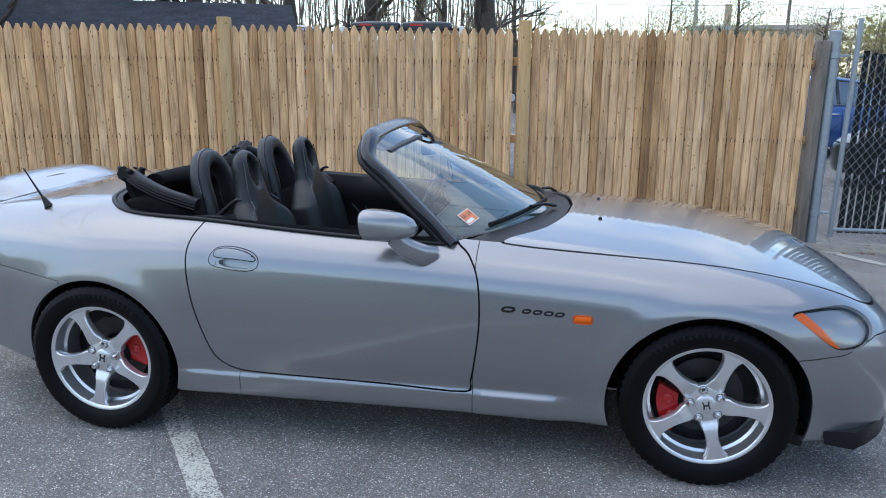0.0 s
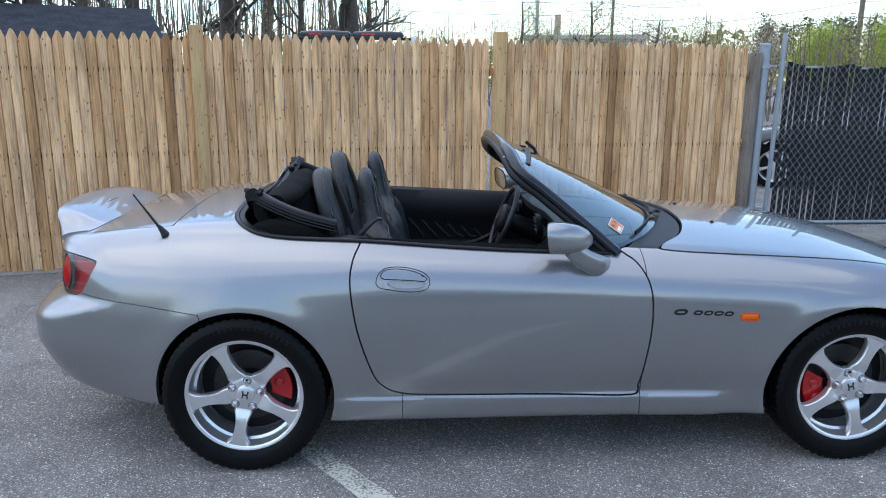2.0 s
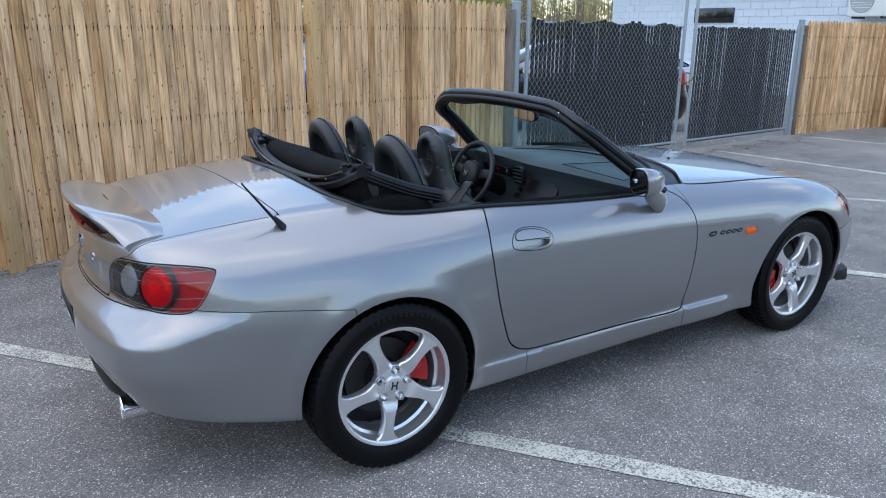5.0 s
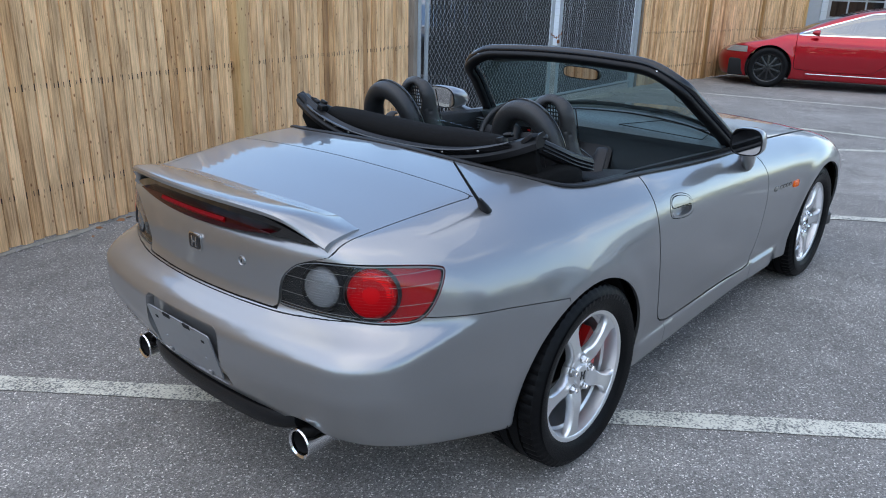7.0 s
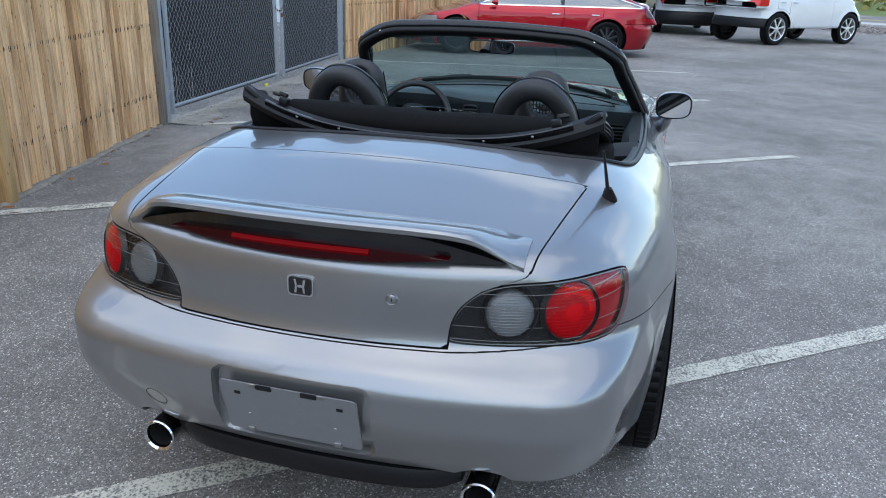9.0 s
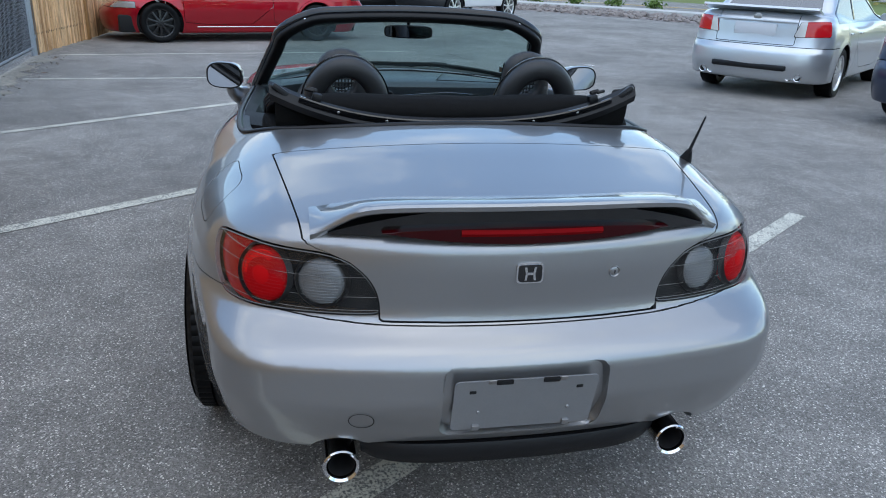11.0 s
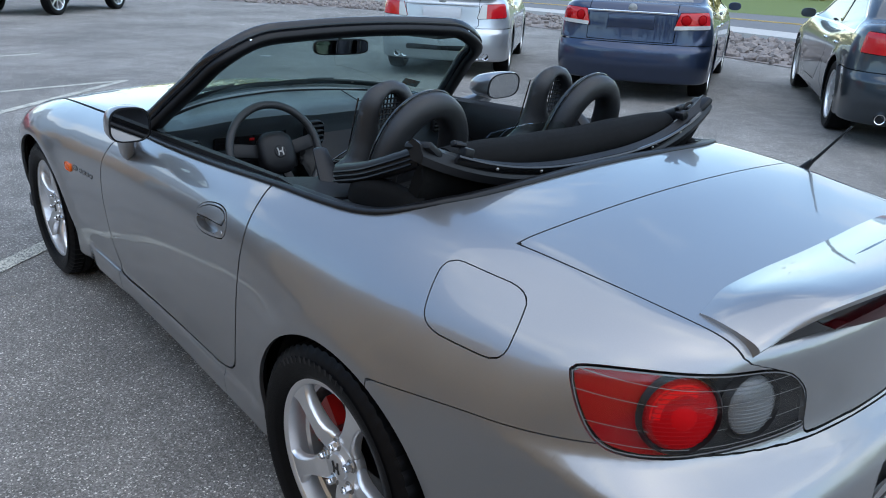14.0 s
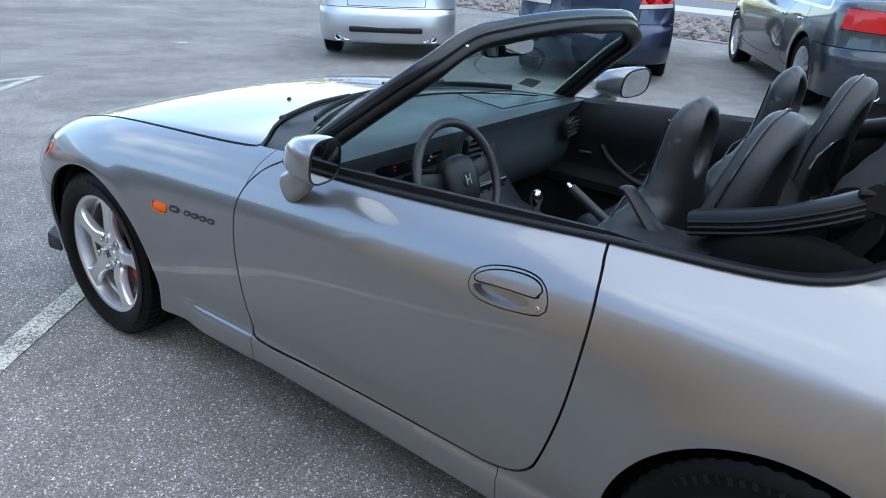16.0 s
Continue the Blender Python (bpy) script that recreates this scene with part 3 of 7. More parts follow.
for s in (1, -1):
    lamp = lamp_cover(lamps["rear", s], "tail_lamp", car, .035, LENS, HOUSING, "smoked tail lamp with red and clear round units")
    for u, z, r, mat, nm, lab in ((-.088, .750, .068, RED_LENS, "brake_light", "round red brake light"), (-.226, .749, .057, CLEAR_LENS, "reversing_light", "round ribbed clear light")):
        # a way into the corner at that place along it
        base = np.array([-.7071 * 1.3 + u * .7071, s * (.7071 * 1.3 + u * .7071), z])
        q, n = on_body(*base, (.7071, -s * .7071, 0))
        n = Vector((n[0], n[1], 0.15)).normalized()
        mesh_ob(nm, *moved(dome(r, .020), facing(q, n, lift=-.018)), DOME_RED if mat is RED_LENS else SMOKED, lamp, lab)
        # the glow in the lens is put into the colour as a brighter disc
        if mat is RED_LENS:
            mesh_ob("painted_glow_disc", *moved(dome(r * .40, .006, 24), facing(q, n, lift=-.0022)), LAMP_GLOW, lamp, "bright red centre of the brake light")
        # a highlight painted on the dome as a brighter red arc
        if mat is RED_LENS:
            arc = np.linspace(radians(60), radians(185), 14)
            ring = [(r * .86 * math.cos(a), r * .86 * math.sin(a)) for a in arc] + [(r * .60 * math.cos(a), r * .60 * math.sin(a)) for a in arc[::-1]]
            ring = [(x * s, y) for x, y in ring][::s]
            mesh_ob("highlight_crescent", *moved(([(x, y, .0006 + .0195 * math.sqrt(1 - (x * x + y * y) / (r * r))) for x, y in ring], [list(range(k, k + 2)) + [26 - k, 27 - k] for k in range(13)]), facing(q, n, lift=-.018)), HIGHLIGHT_RED, lamp, "bright red crescent of the brake light", smooth=60)
        for y in np.linspace(-.86, .86, 15):   # fine ribs moulded across the lens
            half = math.sqrt(1 - y * y) * .97
            xs = np.linspace(-half, half, 9)
            mesh_ob("lens_rib", *sweep([(r * x, r * y, .0200 * math.sqrt(max(0, 1 - x * x - y * y)) + .0002) for x in xs], round_section(.0009, .0007, 5)), DOME_RED if mat is RED_LENS else SMOKED, lamp).matrix_world = facing(q, n, lift=-.018)
        mesh_ob("bezel", *moved(lathe([(r, 0), (r + .003, .014), (r + .010, 0)], 28), facing(q, n, lift=-.020) @ pose(0, 0, 0, 90)), HOUSING, lamp)
    L3 = lamps["rear", s]
    u3 = rear_corner(*L3[0][:, :2].T)
    seg = clip(*L3, np.minimum(-u3 - .075, np.hypot(u3 + .088, L3[0][:, 2] - .750) - .073), 0)
    panel("side_reflector", seg, body_f, SIDE_RED, lamp, "red wrap-round side section", lift=-.019, rim=False)
    rim_band = cut(L3, lambda x, y, z: -inside(LAMP_REAR, rear_corner(x, y), z) - .0045, 0)[0]
    if len(rim_band[1]):
        panel("cover_edge", rim_band, body_f, COVER_EDGE, lamp, "pale edge of the lamp cover", lift=.0005, rim=False)
    for zz in (.805, .772, .722, .690):
        tilt = lambda x, y, z: z - zz - .008 * np.sin(rear_corner(x, y) * 8)
        line = cut(cut(L3, lambda x, y, z: tilt(x, y, z) - .0007, 0)[0], lambda x, y, z: -tilt(x, y, z) - .0007, 0)[0]
        if len(line[1]):
            tagged(panel("lens_line", line, body_f, WHITE_LINE, lamp, "fine pale line in the lamp cover", lift=-.003, rim=False), kind="stuff")
    lamp = lamp_cover(lamps["front", s], "headlamp", car, .022, LENS, CLEAR_LENS, "clear headlamp with an amber corner")
    seg = clip(*lamps["front", s], front_corner(*lamps["front", s][0][:, :2].T) + .7 * (lamps["front", s][0][:, 2] - .62) - 1.375, 0)
    panel("indicator", seg, body_f, AMBER, lamp, "amber corner lamp", lift=-.008, rim=False)


# ---- wheels ----
def tyre_mesh(r, w, rim_r):
    """A tyre with ribs and shoulder blocks round the y axis, outer side towards +y."""
    h = w / 2; prof = [(rim_r - .004, -h * .80), (rim_r + .012, -h * .93), (rim_r + (r - rim_r) * .45, -h), (r - .044, -h * .98), (r - .020, -h * .91), (r - .009, -h * .83)]
    for a, b in ((-.80, -.42), (-.36, -.06), (.06, .36), (.42, .80)):
        prof += [(r - .001 - .006 * abs(a) ** 2, h * a), (r - .001 - .006 * abs(b) ** 2, h * b), (r - .011, h * b + .0005), (r - .011, h * (b + .06) - .0005)]
    prof = prof[:-2] + [(r - .009, h * .83), (r - .020, h * .91), (r - .044, h * .98), (rim_r + (r - rim_r) * .62, h * .995), (rim_r + (r - rim_r) * .45, h * 1.0), (rim_r + .022, h * .95), (rim_r + .012, h * .93), (rim_r - .004, h * .80)]
    n = 180
    V, F = lathe(prof, n); m = len(prof)
    V = V.reshape(n, m, 3)
    P = np.array(prof)
    tread = (P[:, 0] > r - .012) & (abs(P[:, 1]) > h * .40)
    for i in range(0, n, 3):
        k = np.where(tread)[0]; V[i, k] *= np.array([(r - .005) / r, 1, (r - .005) / r])
    return V.reshape(-1, 3), F


def spoke_mesh(y_face):
    """One tapering spoke from the hub to the rim, along +x."""
    rings = []
    for rad, w, top, thick in ((.030, .022, -.019, .014), (.056, .033, -.018, .018), (.072, .033, -.012, .026), (.086, .0275, -.005, .030), (.104, .0230, -.002, .031), (.126, .0212, -.001, .030), (.148, .0222, 0, .028), (.168, .0262, 0, .026), (.181, .0325, 0, .024), (.190, .043, 0, .023), (.197, .062, 0, .022)):
        y1 = y_face + top; y0 = y1 - thick
        rings.append([(rad, y1 - .010, -w), (rad, y1 - .003, -w * .90), (rad, y1, -w * .80), (rad, y1 + .0003, 0), (rad, y1, w * .80), (rad, y1 - .003, w * .90), (rad, y1 - .010, w), (rad, y0, w * 1.0), (rad, y0, -w * 1.0)])
    V, F = loft(rings)
    return V, F


def emblem_mesh(s):
    """Two uprights that spread upwards with a bar between them."""
    bars = [prism([(-.9 * s, s), (-.55 * s, s), (-.38 * s, 0), (-.52 * s, -s), (-.85 * s, -s), (-.70 * s, 0)], .003), prism([(.9 * s, s), (.70 * s, 0), (.85 * s, -s), (.52 * s, -s), (.38 * s, 0), (.55 * s, s)], .003), prism([(-.5 * s, .18 * s), (-.5 * s, -.18 * s), (.5 * s, -.18 * s), (.5 * s, .18 * s)], .003)]
    return join(*bars)


def build_wheel(name, r, w, at, turn, steer=0):
    """turn: degrees of roll; at[1] > 0 is the car's left."""
    face = w / 2 - .028
    rim_r = .229
    barrel = lathe([(rim_r - .018, -w * .40), (rim_r + .004, -w * .44), (rim_r - .010, -w * .38), (rim_r - .036, -.02), (rim_r - .034, face - .052), (rim_r - .024, face - .046), (rim_r - .022, face - .022), (rim_r - .0185, face - .006), (rim_r - .0175, face + .001), (rim_r - .0155, face + .003), (rim_r - .001, face + .007), (rim_r + .004, face + .006), (rim_r + .003, face - .004)], 72)
    hub = lathe([(.001, face - .016), (.040, face - .016), (.066, face - .017), (.074, face - .021), (.078, face - .032), (.076, face - .045), (.05, face - .06)], 48)
    spokes = [moved(spoke_mesh(face), pose(0, 0, 0, 0, 72 * i + 90, 0) @ Matrix.Diagonal((1.078, 1, 1.06, 1))) for i in range(5)]
    side = 1 if at[1] > 0 else -1
    m = pose(*at, 0, 0, 0 if side > 0 else 180) @ pose(0, 0, 0, 0, turn, 0)
    wheel = mesh_ob("wheel", *barrel, ALLOY, car, "five-spoke silver alloy wheel")
    wheel.matrix_world = m
    mesh_ob("hub", *hub, ALLOY, wheel)
    for sp in spokes:
        mesh_ob("spoke", *sp, ALLOY, wheel)
    mesh_ob("tyre", *tyre_mesh(r, w, rim_r), RUBBER, wheel, "black low-profile tyre")
    mesh_ob("brake_disc", *lathe([(.07, -.030), (.145, -.030), (.145, -.045), (.07, -.045)], 48), DISC, wheel, "dark steel brake disc")
    mesh_ob("back_plate", *lathe([(.02, -.06), (.20, -.062), (.20, -.066), (.02, -.066)], 32), PLASTIC, wheel)
    mesh_ob("centre_cap", *lathe([(.0005, face - .006), (.028, face - .006), (.034, face - .009), (.037, face - .018)], 32), ALLOY, wheel, "silver centre cap")
    mesh_ob("emblem", *moved(emblem_mesh(.015), pose(0, face - .0065, 0, -90, 0, 0) @ pose(0, 0, 0, 0, 0, 180)), DARK_PRINT, wheel)
    for i in range(5):
        a = radians(72 * i + 90)
        mesh_ob("nut_recess", *moved(lathe([(.0005, .0012), (.0165, .0012), (.0175, .0)], 16), pose(.056 * math.cos(a), face - .0168, .056 * math.sin(a))), STEEL, wheel)
        mesh_ob("lug_nut", *moved(lathe([(.0005, .020), (.0075, .020), (.0105, .013), (.0115, 0), (.0145, -.002)], 6), pose(.056 * math.cos(a), face - .015, .056 * math.sin(a))), CHROME, wheel)
    a = radians(72 * 2 + 60)
    mesh_ob("valve", *moved(lathe([(.0005, .03), (.004, .03), (.004, 0)], 8), pose(.175 * math.cos(a), face - .04, .175 * math.sin(a), 20)), PLASTIC, wheel)
    for i in range(14):   # writing on the sidewall, too fine to read
        a = radians(60 + i * 4.5)
        mesh = block(.010 if i % 4 else .004, .0012, .016, at=(0, 0, 0))
        rr = rim_r + (r - rim_r) * .58
        mesh_ob("sidewall_mark", *moved(mesh, pose(rr * math.cos(a), w / 2 * .997, rr * math.sin(a)) @ pose(0, 0, 0, 0, 90 - math.degrees(a), 0)), SEAL, wheel)
    return wheel


def caliper(at, big, ang):
    """A red brake caliper that hugs the disc."""
    pts = []
    r0, r1, span = .095, .172, 34 if big else 28
    outer = [(r1 * math.cos(a), r1 * math.sin(a)) for a in np.radians(np.linspace(-span, span, 9))]
    inner = [(r0 * math.cos(a), r0 * math.sin(a)) for a in np.radians(np.linspace(span * .8, -span * .8, 7))]
    V, F = prism(outer + inner, .034)
    lumps = [moved(dome(.020, .008, 16), pose(.128 * math.cos(a), .128 * math.sin(a), .034)) for a in ((-.25, .25) if big else (0,))]
    V, F = join((V, F), *lumps)
    side = 1 if at[1] > 0 else -1
    m = pose(at[0], at[1], at[2], 0, 0, 0 if side > 0 else 180) @ pose(0, -.012, 0, 0, -ang if side > 0 else ang - 180, 0) @ pose(0, 0, 0, -90, 0, 0)
    ob = mesh_ob("brake_caliper", *moved((V, F), m), CALIPER, car, "red brake caliper")
    return ob


for x, y, r, w, t in ((0, .757, .3165, .222, 12), (0, -.757, .3165, .222, -10), (2.4, .737, .316, .203, 25), (2.4, -.737, .316, .203, 14)):
    build_wheel("wheel", r, w, (x, y, r - .004), t)
    caliper((x, y, .31), x > 1, 195 if x > 1 else 15)

# wheel wells
for x in (0, 2.395):
    for s in (1, -1):
        V, F = lathe([(.0, .0), (.365, .0), (.368, .02), (.362, .30)], 40, 196)
        mesh_ob("wheel_liner", *moved((V, F), pose(x, s * .50, .31, 0, 0, 0 if s > 0 else 180) @ pose(0, 0, 0, 0, 8, 0)), GAP, car, "black wheel arch liner")


# ---- ground ----
def ground_z(x, y):
    s = np.maximum(np.asarray(x, float) - 2.5, 0)
    return -0.24 * (1 - np.exp(-s * s / (s + 1) / 11))


def asphalt_material():
    m = material("weathered_asphalt", (0.12, 0.12, 0.125), 0.85)
    n, l = m.node_tree.nodes, m.node_tree.links
    b = n["Principled BSDF"]
    tc = n.new("ShaderNodeTexCoord")

    def tex(kind, scale, detail=4.0):
        t = n.new(kind); t.inputs["Scale"].default_value = scale
        if kind == "ShaderNodeTexNoise":
            t.inputs["Detail"].default_value = detail
        l.new(tc.outputs["Object"], t.inputs["Vector"])
        return t

    def ramp(src, stops):
        r = n.new("ShaderNodeValToRGB")
        e = r.color_ramp.elements
        e[0].position, e[0].color = stops[0][0], (*[stops[0][1]] * 3, 1)
        e[1].position, e[1].color = stops[-1][0], (*[stops[-1][1]] * 3, 1)
        for p, v in stops[1:-1]:
            k = e.new(p); k.color = (v, v, v, 1)
        l.new(src, r.inputs["Fac"])
        return r.outputs["Color"]

    def mix(kind, a, c, fac=1.0):
        x = n.new("ShaderNodeMixRGB"); x.blend_type = kind; x.inputs["Fac"].default_value = fac
        l.new(a, x.inputs["Color1"]); l.new(c, x.inputs["Color2"])
        return x.outputs["Color"]
    stones = tex("ShaderNodeTexVoronoi", 205)
    shade = n.new("ShaderNodeSeparateColor"); l.new(stones.outputs["Color"], shade.inputs["Color"])
    fine = ramp(shade.outputs["Red"], [(0.0, 0.115), (0.42, 0.185), (0.85, 0.260), (0.95, 0.42), (1.0, 0.78)])
    worn = ramp(tex("ShaderNodeTexNoise", 0.55, 5).outputs["Fac"], [(0.3, 0.72), (0.55, 1.0), (0.75, 1.28)])
    blot = ramp(tex("ShaderNodeTexNoise", 4.0, 4).outputs["Fac"], [(0.35, 0.86), (0.65, 1.1)])
    c = mix("MULTIPLY", mix("MULTIPLY", fine, worn), blot)
    tint = n.new("ShaderNodeMixRGB"); tint.blend_type = "MULTIPLY"; tint.inputs["Fac"].default_value = 1
    tint.inputs["Color2"].default_value = (1.06, 1.0, 0.925, 1)
    l.new(c, tint.inputs["Color1"]); l.new(tint.outputs["Color"], b.inputs["Base Color"])
    bp = n.new("ShaderNodeBump"); bp.inputs["Strength"].default_value, bp.inputs["Distance"].default_value = 0.6, 0.004
    l.new(stones.outputs["Distance"], bp.inputs["Height"]); l.new(bp.outputs["Normal"], b.inputs["Normal"])
    return m


ASPHALT = asphalt_material()
gx = np.unique(np.r_[np.linspace(-400, -12, 12), np.linspace(-12, 24, 73), np.linspace(24, 500, 14)])
gy = np.unique(np.r_[np.linspace(-400, -14, 12), np.linspace(-14, 14, 41), np.linspace(14, 500, 14)])
GX, GY = np.meshgrid(gx, gy, indexing="ij")
ny = len(gy)
ground = mesh_ob("ground", np.stack([GX, GY, ground_z(GX, GY)], -1).reshape(-1, 3), [[i * ny + j, (i + 1) * ny + j, (i + 1) * ny + j + 1, i * ny + j + 1] for i in range(len(gx) - 1) for j in range(ny - 1)], ASPHALT, smooth=60)
tagged(ground, "grey weathered asphalt of the car park", "ground", kind="structure")


# ---- the sports car's rear fittings ----
recess = panel("plate_recess", part_recess, body_f, PAINT, bumper, "recess for a number plate", lift=-.022, rim=False)
ring_a, ring_b = [], []
for y, z in PLATE:
    q, n = on_body(-1.1, y, z, (1, 0, 0)); ring_a.append(q + n * .0006)
    y2, z2 = PLATE_MID + (np.array((y, z)) - PLATE_MID) * .955
    q, n = on_body(-1.1, y2, z2, (1, 0, 0)); ring_b.append(q - n * .0225)
k = len(ring_a)
mesh_ob("recess_wall", ring_a + ring_b, [[i, (i + 1) % k, k + (i + 1) % k, k + i] for i in range(k)], PAINT, recess, smooth=40)
panel("valance", part_valance, body_f, PLASTIC, bumper, "black plastic lower valance", lift=-.020)
rings = []
for y in np.linspace(-.385, .385, 25):
    x = -.868 + .20 * y * y; e = abs(y / .385) ** 8
    rings.append([(x + .06, y, .345), (x - .012 + .03 * e, y, .340), (x - .020 + .03 * e, y, .322), (x - .012 + .03 * e, y, .285 + .015 * e), (x + .004 + .03 * e, y, .272 + .02 * e), (x + .09, y, .275 + .02 * e)])
mesh_ob("lower_lip", *loft(rings), PLASTIC, bumper, "satin black lip between the exhausts", smooth=50)
PLATE_GREY = material("grey_plate_backing", (0.27, 0.275, 0.285), 0.36, 0.5, grain=0.04, scale=30)
q, n = on_body(-1.1, .008, .475, (1, 0, 0))
tilt = facing(q, n, lift=-.016)
plate = mesh_ob("plate_backing", *moved(prism(rrect(.345, .160, .012), .004), tilt), PLATE_GREY, bumper, "blank grey plate backing")
for x in (-.112, .112):
    mesh_ob("clip", *moved(block(.018, .016, .010, .002, at=(x, -.072, .006)), tilt), PAINT, plate)
    mesh_ob("plate_slot", *moved(block(.040, .014, .003, .003, at=(x * .5, .074, .004)), tilt), GAP, plate)
    mesh_ob("plate_hole", *moved(block(.016, .010, .003, .002, at=(x * 1.15, .046, .004)), tilt), GAP, plate)
    mesh_ob("dimple", *moved(dome(.005, .003, 12), tilt @ pose(x * .98, -.022, .004)), PLATE_GREY, plate)
    mesh_ob("screw_lug", *moved(block(.018, .012, .004, .002, at=(x * .5 - math.copysign(.030, -x), .076, .004)), tilt), STEEL, plate)

for y in EXHAUSTS:
    pipe = mesh_ob("exhaust_tip", *moved(lathe([(.033, -.30), (.040, -.28), (.041, .0), (.0425, .006), (.040, .010), (.034, .006), (.032, -.02), (.032, -.2), (.0, -.2)], 40), pose(-.845, y, .281, 0, 0, 90) @ Matrix.Scale(1.08, 4)), CHROME, car, "chrome exhaust tip")
    mesh_ob("liner", *moved(lathe([(.0305, .0), (.029, -.18), (.0, -.18)], 28), pose(-.845, y, .281, 0, 0, 90) @ Matrix.Scale(1.08, 4)), GAP, pipe)

# boot lid: emblem, lock, spoiler, high brake lamp
q, n = on_body(-1.1, 0, .784, (1, 0, 0)); m = facing(q, n)
badge = mesh_ob("emblem", *moved(prism(rrect(.064, .050, .010), .005), m), CHROME, trunk, "chrome-edged black emblem")
mesh_ob("field", *moved(prism(rrect(.056, .042, .008), .002, .0045), m), GLOSS_BLACK, badge)
mesh_ob("bars", *moved(emblem_mesh(.016), m @ pose(0, 0, .0055)), CHROME, badge)
q, n = on_body(-1.1, -.213, .774, (1, 0, 0)); m = facing(q, n)
lock = mesh_ob("boot_lock", *moved(lathe([(.0005, .003), (.007, .003), (.011, .001), (.013, .004), (.015, .0)], 24), m @ pose(0, 0, 0, 90)), PAINT, trunk, "round boot lock")
mesh_ob("key_slot", *moved(block(.002, .009, .002, at=(0, 0, .0035)), m), GAP, lock)
mid = np.array([(-.645, .903), (-.70, .916), (-.797, .950), (-.847, .958), (-.888, .964), (-.899, .962), (-.902, .956), (-.899, .945), (-.892, .941), (-.872, .939), (-.827, .935), (-.74, .872), (-.66, .872)])
end = np.array([(-.668, .890), (-.69, .890), (-.715, .887), (-.74, .883), (-.765, .877), (-.777, .873), (-.785, .868), (-.788, .863), (-.786, .858), (-.781, .852), (-.772, .84), (-.74, .83), (-.69, .83)])
rise_out = spl([(0, 0), (.2, .03), (.32, .11), (.37, .21), (.395, .32), (.415, .47), (.435, .63), (.46, .81), (.48, .93), (.495, 1)])
rings = []
for y in np.linspace(-.495, .495, 91):
    a = abs(y)
    e = float(rise_out(a))
    sec = mid * (1 - e) + end * e
    sec[:, 0] += .24 * a * a * (1 - e) * np.clip((-.62 - sec[:, 0]) / .2, 0, 1)
    rings.append(np.c_[sec[:, 0], np.full(len(sec), y), sec[:, 1]])
spoiler = mesh_ob("spoiler", *loft(rings), PAINT, trunk, "silver-grey metallic lip spoiler", smooth=40)
rings = []
for y in np.linspace(-.338, .338, 33):
    e = 1 - abs(y / .338) ** 2
    x = -.872 + .030 * y * y / .338 ** 2
    zc, h = .881 - .003 * e, .001 + .019 * e
    rings.append([(x, y, zc + h), (x - .0015, y, zc), (x, y, zc - h), (x + .05, y, zc - h), (x + .05, y, zc + h)])
high = mesh_ob("high_brake_lamp", *loft(rings), DEEP_RED, trunk, "long dark red high-level brake lamp", smooth=60)
rings = []
for y in np.linspace(-.165, .165, 17):
    e = 1 - abs(y / .338) ** 2
    x = -.872 + .030 * y * y / .338 ** 2; zc, h = .885, .008
    rings.append([(x - .002, y, zc + h), (x - .008, y, zc), (x - .002, y, zc - h), (x + .01, y, zc)])
mesh_ob("lit_strip", *loft(rings), BRAKE_STRIP, high, smooth=60)
rings = []
for y in np.linspace(-.455, .455, 33):
    e = 1 - abs(y / .46) ** 2.2
    rings.append([(-.852 + .29 * y * y, y, .866), (-.852 + .29 * y * y, y, .868 + .073 * e), (-.76, y, .868 + .071 * e), (-.76, y, .866)])
mesh_ob("spoiler_underside", *loft(rings), GLOSS_BLACK, spoiler, "gloss black infill below the spoiler")

ring = lathe([(.0285, 0), (.0295, .0006), (.0305, 0)], 40)
q, n = on_body(-1.2, .39, .44, (1, 0, 0))
mesh_ob("tow_cover", *moved(ring, facing(q, n, lift=.0004) @ pose(0, 0, 0, 90)), GAP, bumper, "seam of a round towing-eye cover")

q, n = on_body(-.32, -.645, 1.2, (0, 0, -1))
aerial = mesh_ob("aerial", *sweep(np.linspace(q, (-.436, -.624, 1.059), 8), round_section(.006, n=10), (0, 1, 0), np.linspace(1.0, .45, 8)), PLASTIC, car, "short black roof aerial")
mesh_ob("aerial_foot", *sweep([q + (0.004, 0, -.004), q + (-.004, 0, .010), q + (-.022, .003, .034)], round_section(.016, .024, n=14), (0, 1, 0), [1, .75, .42]), PLASTIC, aerial)

# ---- sides ----
def arched(a, b):
    """A mirror's outline: arched above, flatter below."""
    c = round_section(a, b, 32, 2.9)
    c[:, 1] = np.where(c[:, 1] < 0, c[:, 1] * .82, c[:, 1] * 1.06)
    return c


